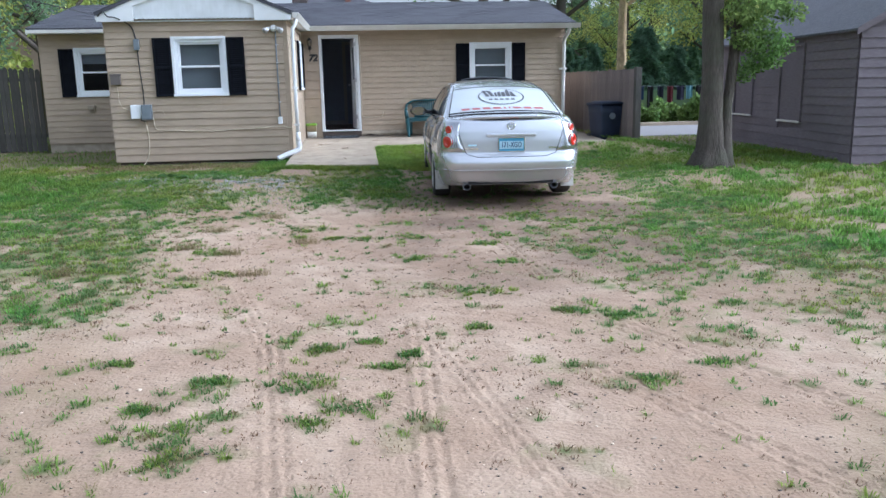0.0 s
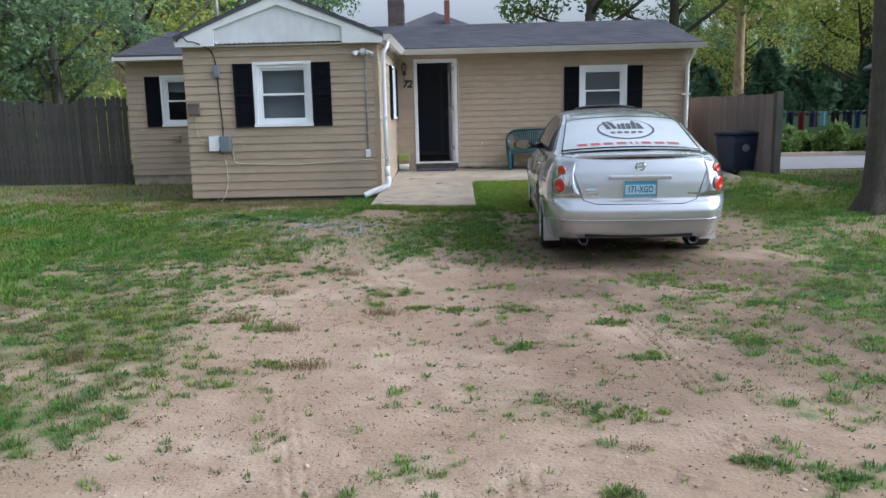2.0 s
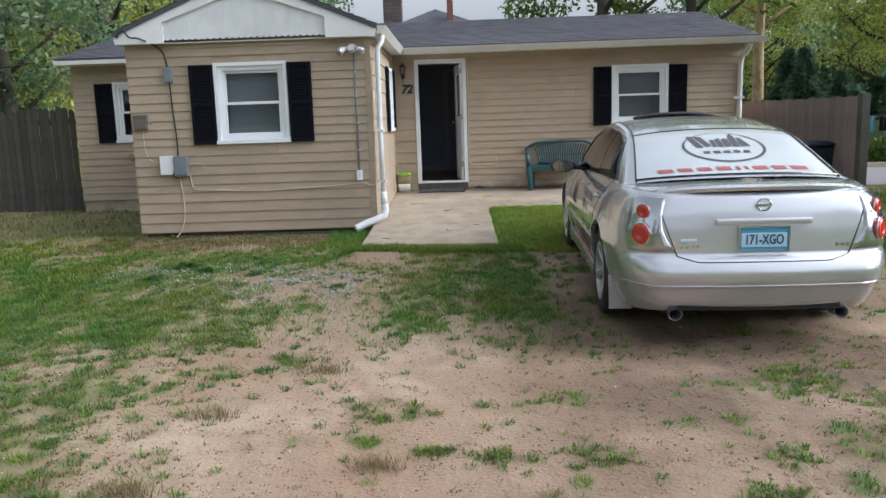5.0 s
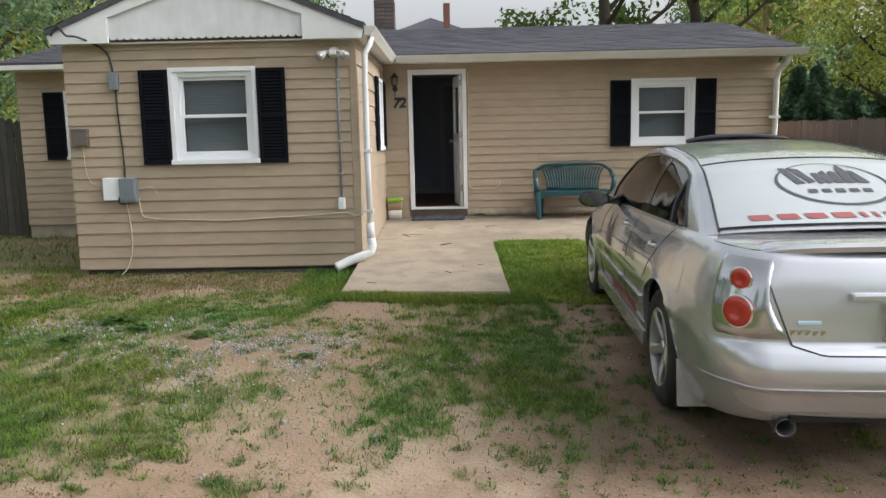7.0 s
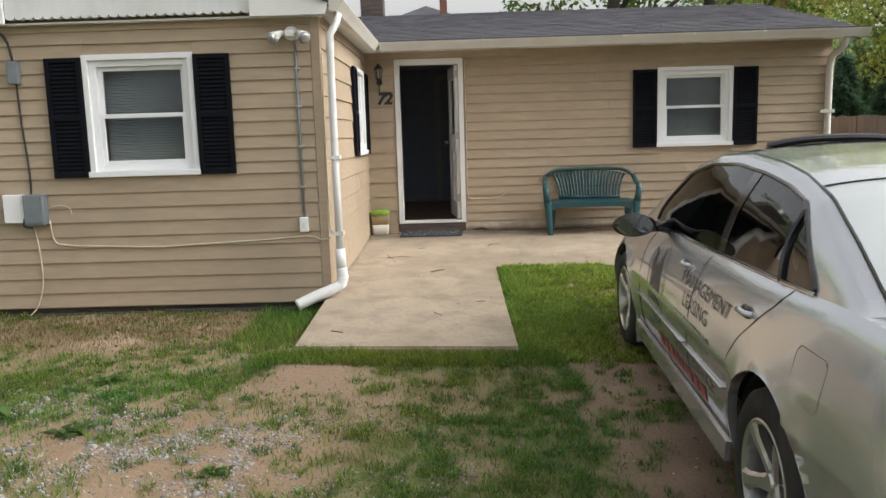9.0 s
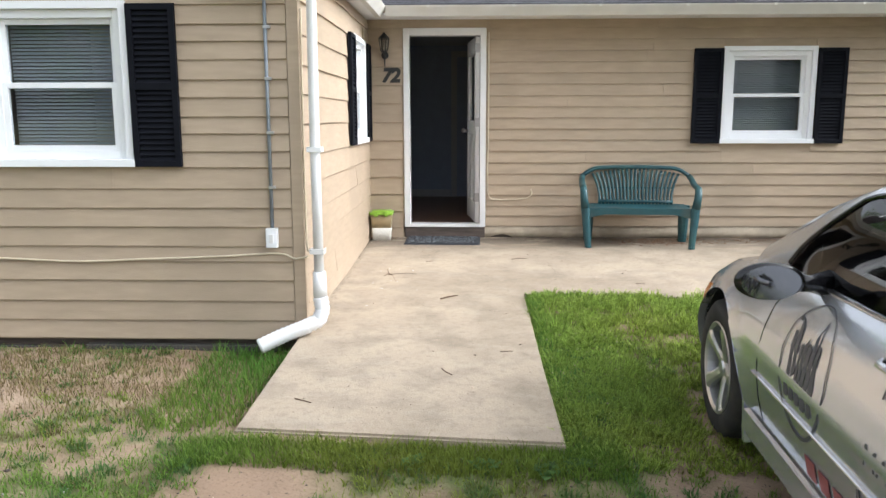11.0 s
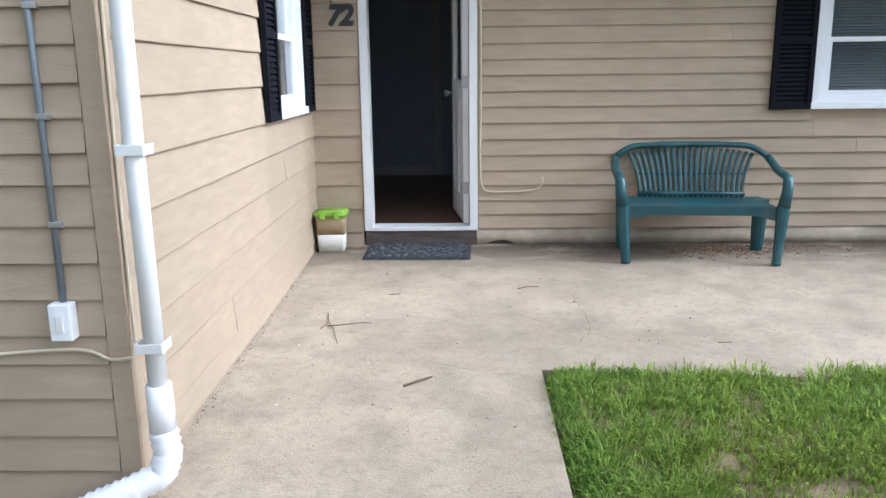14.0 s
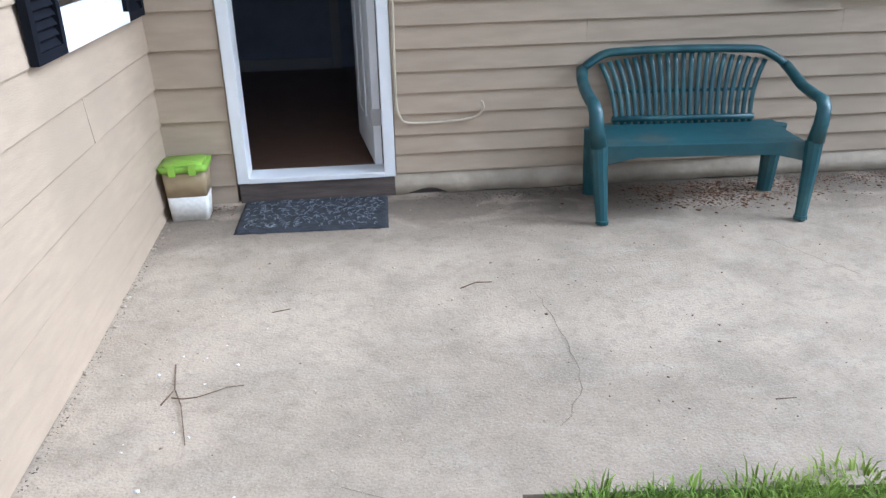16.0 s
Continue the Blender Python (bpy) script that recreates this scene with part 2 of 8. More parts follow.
M_GRASS = leaf_mat("grass_blade", (0.175, 0.275, 0.052), 0.45, 0.04)
M_GRASS_LUSH = leaf_mat("lush_grass_blade", (0.28, 0.38, 0.075), 0.5, 0.02)
M_GRASS_DRY = leaf_mat("dry_grass_blade", (0.24, 0.2, 0.1), 0.4, 0.02)
M_WEED = leaf_mat("weed_leaf", (0.11, 0.2, 0.06), 0.35, 0.02)
M_LEAF = leaf_mat("broad_leaf", (0.17, 0.26, 0.075), 0.45, 0.03)
# brighter, yellower leaf colour with the sunlight put in
M_LEAFSUN = leaf_mat("sunlit_yellow_green_leaf", (0.46, 0.5, 0.15), 0.45, 0.03)
M_LEAFDARK = leaf_mat("blue_green_leaf", (0.2, 0.3, 0.16), 0.4, 0.03)
M_CONIFER = leaf_mat("conifer_needles", (0.15, 0.25, 0.16), 0.4, 0.02)


# ---- builders ----
def obj_from(name, bm, material, smooth=False):
    me = bpy.data.meshes.new(name)
    bm.to_mesh(me)
    bm.free()
    me.materials.append(material)
    if smooth:
        me.shade_smooth()
    return new(name, me)


def part(name, bm, material, parent, label="", smooth=False):
    ob = obj_from(name, bm, material, smooth)
    ob.parent = parent
    if label:
        ob["label"] = label
    return ob


def thing(name, loc=(0, 0, 0), rz=0.0, label="", category="", group=""):
    ob = new(name)
    ob.matrix_basis = pose(*loc, 0, 0, rz)
    ob.empty_display_size = 0.1
    return tagged(ob, label, category, group)


def box(bm, x0, y0, z0, x1, y1, z1, bevel=0.0, m=None):
    """An axis-aligned box, with chamfered edges if asked, added to bm."""
    b = bmesh.new() if bevel else bm
    vs = [b.verts.new((x, y, z)) for z in (z0, z1) for y in (y0, y1) for x in (x0, x1)]
    for f in ((0, 2, 3, 1), (4, 5, 7, 6), (0, 1, 5, 4), (2, 6, 7, 3), (0, 4, 6, 2), (1, 3, 7, 5)):
        b.faces.new([vs[i] for i in f])
    if bevel:
        bmesh.ops.bevel(b, geom=b.edges[:], offset=bevel, segments=2, affect="EDGES", profile=0.6)
        merge(bm, b)
    if m is not None:
        bmesh.ops.transform(bm, matrix=m, verts=vs if not bevel else bm.verts[-len(bm.verts):])
    return vs


def merge(bm, b, m=None):
    """Moves b's geometry into bm."""
    if m is not None:
        bmesh.ops.transform(b, matrix=m, verts=b.verts[:])
    me = bpy.data.meshes.new("tmp")
    b.to_mesh(me)
    b.free()
    bm.from_mesh(me)
    bpy.data.meshes.remove(me)


def bx(x0, y0, z0, x1, y1, z1, bevel=0.0):
    bm = bmesh.new()
    box(bm, x0, y0, z0, x1, y1, z1, bevel)
    return bm


def tube(bm, pts, r, n=8, cap=True, flat=1.0):
    """A pipe along points, radius one number or one for each point; flat squashes it across."""
    pts = [Vector(p) for p in pts]
    rs = r if isinstance(r, (list, tuple)) else [r] * len(pts)
    rings = []
    up = Vector((0, 0, 1))
    last = None
    for i, p in enumerate(pts):
        d = (pts[min(i + 1, len(pts) - 1)] - pts[max(i - 1, 0)]).normalized()
        if last is None:
            a = d.cross(up if abs(d.z) < 0.9 else Vector((0, 1, 0))).normalized()
        else:
            a = (last - d * last.dot(d)).normalized()
        last = a
        c = d.cross(a)
        rings.append([bm.verts.new(p + (a * math.cos(k * math.tau / n) + c * math.sin(k * math.tau / n) * flat) * rs[i]) for k in range(n)])
    for A, B in zip(rings, rings[1:]):
        for k in range(n):
            bm.faces.new((A[k], A[(k + 1) % n], B[(k + 1) % n], B[k]))
    if cap:
        bm.faces.new(rings[0][::-1])
        bm.faces.new(rings[-1])
    return rings


def prism(bm, poly, y0, y1, axis="y"):
    """A closed outline pushed from y0 to y1. Outline in (x, z) for y, (y, z) for x, (x, y) for z."""
    def at(p, d):
        return {"y": (p[0], d, p[1]), "x": (d, p[0], p[1]), "z": (p[0], p[1], d)}[axis]
    A = [bm.verts.new(at(p, y0)) for p in poly]
    B = [bm.verts.new(at(p, y1)) for p in poly]
    k = len(poly)
    fs = [bm.faces.new((A[i], A[(i + 1) % k], B[(i + 1) % k], B[i])) for i in range(k)]
    fs += [bm.faces.new(A[::-1]), bm.faces.new(B)]
    return A + B


def fixn(bm):
    bmesh.ops.recalc_face_normals(bm, faces=bm.faces[:])
    return bm


def smooth01(a, b, v):
    t = np.clip((v - a) / (b - a), 0, 1)
    return t * t * (3 - 2 * t)


# ---- ground ----
_rng = np.random.default_rng(3)


def lattice(seed, n=256):
    return np.random.default_rng(seed).random((n, n))


_LAT = [lattice(s) for s in range(6)]


def vnoise(x, y, freq, k=0):
    """Smooth value noise on a grid, 0 to 1."""
    L = _LAT[k % 6]
    u, v = x * freq + 91.3, y * freq + 57.7
    iu, iv = np.floor(u).astype(int), np.floor(v).astype(int)
    fu, fv = u - iu, v - iv
    fu, fv = fu * fu * (3 - 2 * fu), fv * fv * (3 - 2 * fv)
    n = L.shape[0]
    a, b, c, d = L[iu % n, iv % n], L[(iu + 1) % n, iv % n], L[iu % n, (iv + 1) % n], L[(iu + 1) % n, (iv + 1) % n]
    return (a * (1 - fu) + b * fu) * (1 - fv) + (c * (1 - fu) + d * fu) * fv


def fbm(x, y, freq, k=0, octaves=4):
    s, a, tot = 0, 1.0, 0
    for o in range(octaves):
        s = s + a * vnoise(x, y, freq * 2 ** o, k + o)
        tot += a
        a *= 0.55
    return s / tot


SLAB = [(-1.22, 12.5), (0.255, 12.38), (0.235, 14.98), (4.75, 14.6), (4.75, 17.5), (-1.22, 17.5)]


def slab_z(y):
    return 0.275 + (y - 12.4) * 0.03


def ground_z(x, y):
    """Height of the lie of the land."""
    z = 0.15 * smooth01(7.5, 13, y) + 0.06 * smooth01(-0.5, -2.5, x) * smooth01(4, 8, y)
    z = z + 0.10 * np.exp(-(((x + 1.7) / 1.6) ** 2 + ((y - 11.0) / 1.3) ** 2))
    z = z + (slab_z(14.9) - 0.012 - 0.15) * smooth01(13.2, 14.6, y) * smooth01(0.1, 0.3, x) * smooth01(6.5, 4.8, x)
    z = z + 0.075 * smooth01(11.6, 12.35, y) * smooth01(14.2, 13.2, y) * smooth01(-1.6, -1.1, x) * smooth01(0.95, 0.35, x)
    z = z + 0.05 * smooth01(3.0, 5.0, x) * smooth01(8, 11, y) + 0.02 * smooth01(14, 18, y)
    return z


# bare sand: a drive of worn ground, wide near the start and narrowing to the slab, with grass on both sides
def grass_amount(x, y):
    """How grassy the ground is, 0 to 1."""
    n1 = fbm(x, y, 0.55, 1) - 0.5
    n2 = fbm(x, y, 2.2, 3) - 0.5
    left = -1.65 - 0.05 * (y - 4) + 0.55 * smooth01(8, 11, y)
    right = 2.6 + 0.25 * (y - 4) * 0.4
    g = smooth01(0.55, -0.75, x - left + 1.6 * n1) + smooth01(-0.75, 0.75, x - right + 2.2 * n1)
    g = np.maximum(g, 0.85 * smooth01(8.9, 10.2, y + 1.4 * n1 + 0.5 * n2) * (0.75 + 1.2 * n2))
    g = np.maximum(g, smooth01(11.4, 12.1, y) * smooth01(0.2, 0.3, x) * (1 - 0.0 * x))
    g = np.maximum(g, 0.85 * smooth01(11.5, 12.0, y) * smooth01(12.7, 12.35, y) * smooth01(-4.5, -3.0, x) * smooth01(0.9, 0.5, x))
    g = np.maximum(g, 0.8 * smooth01(0.55, 0.2, np.abs(x + 0.2) * 0.6) * smooth01(0.9, 0.4, np.abs(y - 11.3)) * (0.6 + 1.2 * n2))
    g = g * (1 - 0.9 * np.exp(-(((x - 2.9 - 0.18 * (y - 9)) / 0.55) ** 2)) * smooth01(8.4, 9.4, y) * smooth01(13.0, 11.0, y))
    g = g * (1 - 0.95 * np.exp(-(((x - 0.75) / 0.42) ** 2)) * smooth01(9.2, 10, y) * smooth01(13.2, 12.2, y))
    g = g * (1 - 0.9 * (np.abs(x - 1.8) < 0.85) * smooth01(8.6, 9.2, y) * smooth01(13.8, 13.2, y))
    g = g * (1 - 0.6 * np.exp(-(((x - 4.4) / 0.9) ** 2 + ((y - 10.3) / 0.5) ** 2)))
    g = g * (1 - 0.75 * np.exp(-(((x - 1.35) / 0.25) ** 2 + ((y - 13.55) / 0.35) ** 2)))
    g = g * (1 - 0.99 * np.exp(-(((x + 0.95) / 0.38) ** 2 + ((y - 12.0) / 0.26) ** 2) ** 2))
    g = g * (1 - 0.85 * np.exp(-(((x + 1.6) / 0.75) ** 2 + ((y - 10.9) / 0.55) ** 2)) * (0.6 + 1.2 * (0.5 + n2)))
    g = g * np.clip(1 - 1.05 * np.exp(-(((x + 2.9) / 2.4) ** 4 + ((y - 13.3) / 0.75) ** 4)) * (0.8 + n2), 0.04, 1)
    g = g * (1 - 0.45 * smooth01(0.52, 0.66, fbm(x, y, 1.9, 5)))
    g = np.maximum(g, 0.62 * smooth01(1.1, 1.8, x) * smooth01(3.8, 4.8, y) * smooth01(9.0, 8.3, y) * smooth01(0.44, 0.56, fbm(x, y, 2.6, 2)))
    g = np.maximum(g, 0.9 * smooth01(9.3, 10.0, y) * smooth01(12.6, 12.3, y) * smooth01(-1.0, -0.6, x) * smooth01(0.75, 0.45, x) * smooth01(0.34, 0.5, fbm(x, y, 2.4, 1)))
    # loose tufts on the sand
    t = fbm(x, y, 1.7, 2) * 0.55 + fbm(x, y, 5.0, 4, 2) * 0.45
    g = np.maximum(g, 0.6 * smooth01(0.57, 0.66, t))
    g = g * (0.75 + 0.7 * (fbm(x, y, 3.1, 5, 3) - 0.35))
    return np.clip(g, 0, 1)


def tread(x, y, cx, cy, ang, length, half):
    """Depth of a tyre print: a strip with ribs across it."""
    a = math.radians(ang)
    u = (x - cx) * math.cos(a) + (y - cy) * math.sin(a)
    v = -(x - cx) * math.sin(a) + (y - cy) * math.cos(a)
    m = smooth01(half, half * 0.75, np.abs(v)) * smooth01(length, length * 0.8, np.abs(u))
    return m * (0.5 + 0.5 * np.sin(v / half * 9.5)) * (0.65 + 0.35 * np.sin(u * 55 + np.sign(v) * v * 30)), m


TREADS = [(0.28, 3.4, 88, 1.6, 0.1), (0.62, 3.2, 100, 1.4, 0.09), (-0.45, 3.6, 97, 1.2, 0.09), (0.75, 4.9, -35, 0.5, 0.09), (0.05, 3.5, 130, 0.35, 0.09),
          (1.75, 4.2, 115, 1.3, 0.1), (1.35, 6.6, 93, 0.9, 0.1), (2.2, 6.7, 100, 1.1, 0.1), (-0.75, 5.1, 105, 1.0, 0.09), (2.4, 5.2, 130, 0.8, 0.1), (1.6, 2.9, 112, 1.2, 0.1)]


def axis_steps(marks):
    out = []
    for a, b, s in marks:
        out += list(np.arange(a, b - 1e-6, s))
    return np.array(out + [marks[-1][1]])


gx = axis_steps([(-600, -100, 100), (-100, -20, 8), (-20, -8, 0.6), (-8, -3.4, 0.12), (-3.4, -1.3, 0.035), (-1.3, 2.8, 0.019), (2.8, 3.9, 0.035), (3.9, 8, 0.12), (8, 20, 0.6), (20, 100, 8), (100, 600, 100)])
gy = axis_steps([(-600, -100, 100), (-100, -8, 8), (-8, 1.2, 0.5), (1.2, 2.3, 0.035), (2.3, 5.6, 0.019), (5.6, 9.4, 0.035), (9.4, 14.2, 0.08), (14.2, 22, 0.3), (22, 40, 2), (40, 100, 10), (100, 600, 100)])
GX, GY = np.meshgrid(gx, gy, indexing="ij")
GZ = ground_z(GX, GY) * smooth01(120, 60, np.hypot(GX, GY))
near = smooth01(16, 10, np.hypot(GX, GY - 7))
GZ = GZ + near * (0.035 * (fbm(GX, GY, 1.3, 0) - 0.5) + 0.022 * (fbm(GX, GY, 6.0, 2) - 0.5) + 0.004 * (vnoise(GX + GY * 0.3, GY - GX * 0.3, 19.0, 3) - 0.5))
for tr in TREADS:
    d, m = tread(GX, GY, *tr)
    GZ = GZ - 0.017 * d + 0.005 * m
in_slab = (GX > -1.35) & (GX < 4.9) & (GY > 12.5) & (GY < 18) & ~((GX > 0.1) & (GY < 15.02 - 0.084 * (GX - 0.24)))
GZ = np.where(in_slab, GZ - 0.12 * smooth01(0.0, 0.15, GY - 12.5) * (smooth01(-1.3, -1.15, GX)), GZ)
GZ = np.where((GX > -6.6) & (GX < 4.6) & (GY > 17.4), np.minimum(GZ, 0.1), GZ)
nx, ny = len(gx), len(gy)
verts = np.stack([GX, GY, GZ], -1).reshape(-1, 3)
ii, jj = np.meshgrid(np.arange(nx - 1), np.arange(ny - 1), indexing="ij")
base = (ii * ny + jj).ravel()
faces = np.stack([base, base + ny, base + ny + 1, base + 1], -1)


def fast_mesh(name, v, f, material, attrs=None, smooth=True):
    me = bpy.data.meshes.new(name)
    k = f.shape[1]
    me.vertices.add(len(v))
    me.vertices.foreach_set("co", v.astype(np.float32).ravel())
    me.loops.add(f.size)
    me.loops.foreach_set("vertex_index", f.astype(np.int32).ravel())
    me.polygons.add(len(f))
    me.polygons.foreach_set("loop_start", (np.arange(len(f)) * k).astype(np.int32))
    me.polygons.foreach_set("loop_total", np.full(len(f), k, dtype=np.int32))
    me.update(calc_edges=True)
    for an, av in (attrs or {}).items():
        me.attributes.new(an, "FLOAT", "POINT").data.foreach_set("value", av.astype(np.float32).ravel())
    me.materials.append(material)
    if smooth:
        me.shade_smooth()
    return new(name, me)


def ground_mat():
    m = bpy.data.materials.new("sandy_soil_and_turf")
    m.use_nodes = True
    n, l = m.node_tree.nodes, m.node_tree.links
    b = n["Principled BSDF"]
    b.inputs["Roughness"].default_value = 0.95
    b.inputs["Specular IOR Level"].default_value = 0.2
    tc = n.new("ShaderNodeTexCoord")

    def noise_(scale, lo, hi, detail=6):
        t = n.new("ShaderNodeTexNoise")
        t.inputs["Scale"].default_value, t.inputs["Detail"].default_value = scale, detail
        l.new(tc.outputs["Object"], t.inputs[0])
        r = n.new("ShaderNodeMapRange")
        r.inputs[1].default_value, r.inputs[2].default_value = lo, hi
        l.new(t.outputs[0], r.inputs[0])
        return t.outputs[0], r.outputs[0]

    def mix(f, a, c):
        x = n.new("ShaderNodeMix")
        x.data_type = "RGBA"
        for s, i in ((f, 0), (a, 6), (c, 7)):
            if isinstance(s, tuple):
                x.inputs[i].default_value = (*s, 1)
            elif isinstance(s, float):
                x.inputs[i].default_value = s
            else:
                l.new(s, x.inputs[i])
        return x.outputs[2]

    _, broad = noise_(0.9, 0.35, 0.68)
    _, mid = noise_(3.6, 0.42, 0.68, 8)
    _, speck = noise_(70, 0.55, 0.75, 3)
    sand = mix(broad, (0.4, 0.302, 0.22), (0.27, 0.178, 0.118))
    sand = mix(mid, sand, (0.3, 0.214, 0.15))
    sp = n.new("ShaderNodeMath")
    sp.operation = "MULTIPLY"
    l.new(speck, sp.inputs[0])
    sp.inputs[1].default_value = 0.6
    sand = mix(sp.outputs[0], sand, (0.15, 0.105, 0.075))
    # brown soil plus painted shade round the car, mixed over the sand
    soil = n.new("ShaderNodeAttribute")
    soil.attribute_name = "earth_shade"
    sand = mix(soil.outputs["Fac"], sand, mix(speck, (0.15, 0.105, 0.075), (0.08, 0.055, 0.04)))
    turf = mix(mid, (0.105, 0.14, 0.045), (0.17, 0.15, 0.08))
    at = n.new("ShaderNodeAttribute")
    at.attribute_name = "turf"
    l.new(mix(at.outputs["Fac"], sand, turf), b.inputs["Base Color"])
    h, _ = noise_(45, 0, 1, 8)
    bp = n.new("ShaderNodeBump")
    bp.inputs["Strength"].default_value, bp.inputs["Distance"].default_value = 0.9, 0.011
    l.new(h, bp.inputs["Height"])
    l.new(bp.outputs[0], b.inputs["Normal"])
    return m


CLUMPS = [(-0.78, 3.02, 0.15), (-0.88, 3.27, 0.21), (-0.33, 3.81, 0.15), (-0.06, 3.49, 0.13), (-0.8, 3.9, 0.07), (-0.24, 4.33, 0.08), (1.46, 3.6, 0.1), (0.14, 3.99, 0.07), (0.26, 4.17, 0.04), (-1.07, 3.59, 0.1), (1.9, 3.81, 0.08), (0.84, 5.5, 0.2),
          (0.01, 4.42, 0.06), (-1.36, 4.25, 0.07), (1.32, 4.89, 0.07), (1.66, 4.72, 0.07), (0.7, 4.62, 0.05), (-0.26, 3.32, 0.06), (1.13, 7.25, 0.14), (0.51, 7.62, 0.15), (1.8, 8.52, 0.23), (0.44, 6.64, 0.12), (2.24, 8.21, 0.22),
          (-1.14, 6.35, 0.09), (0.01, 7.68, 0.09), (2.38, 7.7, 0.2), (2.0, 6.78, 0.15), (1.21, 6.43, 0.11), (-0.28, 7.75, 0.07), (1.79, 8.74, 0.14), (1.36, 7.61, 0.11), (-1.7, 9.44, 0.12)]


def tuft_spots(n, xr, yr, seed, bare=0.05, rmin=0.015, rmax=0.06, power=1.0):
    """Plan places and radii of grass tufts, thick where the ground is grassy."""
    r = np.random.default_rng(seed)
    x, y = r.uniform(*xr, n), r.uniform(*yr, n)
    g = grass_amount(x, y)
    keep = r.random(n) < np.clip(bare * (0.3 + 2 * (fbm(x, y, 0.8, 3) > 0.5)) + g ** power, 0, 1)
    keep &= ~((x > -1.24) & (x < 0.27) & (y > 12.38)) & ~((x > 0.2) & (y > 14.9)) & ~((x < -1.15) & (y > 13.9))
    return np.stack([x, y, r.uniform(rmin, rmax, n) * (0.6 + 0.8 * g)], -1)[keep]


sub = np.random.default_rng(9)
big_ = np.array([(x + sub.normal(0, q * 0.6), y + sub.normal(0, q * 0.45), sub.uniform(0.012, 0.042)) for x, y, q in CLUMPS for _ in range(int(10 + q * 190))])
WIDE = np.concatenate([tuft_spots(11000, (-13, -3.6), (-6, 17.2), 23, 0.3, 0.03, 0.08), tuft_spots(9000, (4.2, 12.5), (-6, 19.0), 24, 0.3, 0.03, 0.08)])
WIDE = WIDE[~((WIDE[:, 0] > 7.3 + 0.07 * (WIDE[:, 1] - 11.3)) & (WIDE[:, 1] > 11.25) & (WIDE[:, 1] < 17.5))]
WIDE = WIDE[~((WIDE[:, 0] < 4.9) & (WIDE[:, 1] > 14.4))]
WIDE = WIDE[~((WIDE[:, 0] > 5.4) & (WIDE[:, 1] > 17.6))]
TUFTS = np.concatenate([big_, tuft_spots(9000, (-3.6, 4.4), (1.6, 9.2), 21, 0.05), tuft_spots(9000, (-4.6, 4.6), (9.0, 13.95), 22, 0.12)])
EXTRA = np.zeros_like(GX)
for x, y, q in TUFTS:
    i0, i1 = np.searchsorted(gx, (x - 2.2 * q, x + 2.2 * q))
    j0, j1 = np.searchsorted(gy, (y - 2.2 * q, y + 2.2 * q))
    if i1 > i0 and j1 > j0:
        X, Y = GX[i0:i1, j0:j1], GY[i0:i1, j0:j1]
        EXTRA[i0:i1, j0:j1] = np.maximum(EXTRA[i0:i1, j0:j1], np.exp(-((X - x) ** 2 + (Y - y) ** 2) / (q * q)))
# dark earth on the parking place, with the shade round the car painted in
earth_shade = np.clip(2.3 * (fbm(GX, GY, 1.6, 4) - 0.2) * np.exp(-((GX - 2.0) / 1.8) ** 4 - ((GY - 8.6) / 3.1) ** 4), 0, 0.9)
turf = np.clip(grass_amount(GX, GY) * 0.8 + 0.65 * EXTRA * smooth01(10, 7, np.hypot(GX, GY - 8)), 0, 1)
far = np.hypot(GX, GY - 8) > 15
turf = np.where(far, 0.9, turf * (0.55 + 0.4 * smooth01(0.5, 0.8, turf)))
ground = tagged(fast_mesh("ground", verts, faces, ground_mat(), {"turf": turf, "earth_shade": earth_shade}), "pale worn sandy drive with patchy grass lawn either side", kind="structure")


def surf_z(x, y):
    """Ground height with its small unevenness, for things that lie on it."""
    z = ground_z(x, y) + 0.035 * (fbm(x, y, 1.3, 0) - 0.5) + 0.022 * (fbm(x, y, 6.0, 2) - 0.5)
    return z


def tuft_mesh(name, spots, per, hgt, wid, material, label, seed, zoff=0.0):
    """Tufts: blades fanning out from each spot, as one mesh."""
    r = np.random.default_rng(seed)
    k = np.maximum(4, (per * (spots[:, 2] / 0.04)).astype(int))
    S = np.repeat(spots, k, 0)
    n = len(S)
    a = r.uniform(0, math.tau, n)
    d = np.sqrt(r.random(n)) * S[:, 2]
    x, y = S[:, 0] + np.cos(a) * d, S[:, 1] + np.sin(a) * d * 0.8
    h = hgt * r.uniform(0.4, 1.2, n) * (0.6 + 10 * S[:, 2])
    out = h * r.uniform(0.3, 1.3, n)
    la = a + r.normal(0, 0.6, n)
    lx, ly = np.cos(la) * out, np.sin(la) * out
    w = wid * r.uniform(0.7, 1.4, n)
    pa = la + math.pi / 2 + r.normal(0, 0.4, n)
    cx, cy = np.cos(pa) * w, np.sin(pa) * w
    z = surf_z(x, y) - 0.006 + zoff
    V = np.empty((n, 5, 3))
    V[:, 0] = np.stack([x - cx, y - cy, z], -1)
    V[:, 1] = np.stack([x + cx, y + cy, z], -1)
    V[:, 2] = np.stack([x - cx * .8 + lx * .45, y - cy * .8 + ly * .45, z + h * .75], -1)
    V[:, 3] = np.stack([x + cx * .8 + lx * .45, y + cy * .8 + ly * .45, z + h * .75], -1)
    V[:, 4] = np.stack([x + lx, y + ly, z + h * 0.8], -1)
    b0 = (np.arange(n) * 5)[:, None]
    F = np.concatenate([b0 + [0, 1, 3], b0 + [0, 3, 2], b0 + [2, 3, 4]])
    return tagged(fast_mesh(name, V.reshape(-1, 3), F, material, smooth=False), label, "grass", kind="stuff")


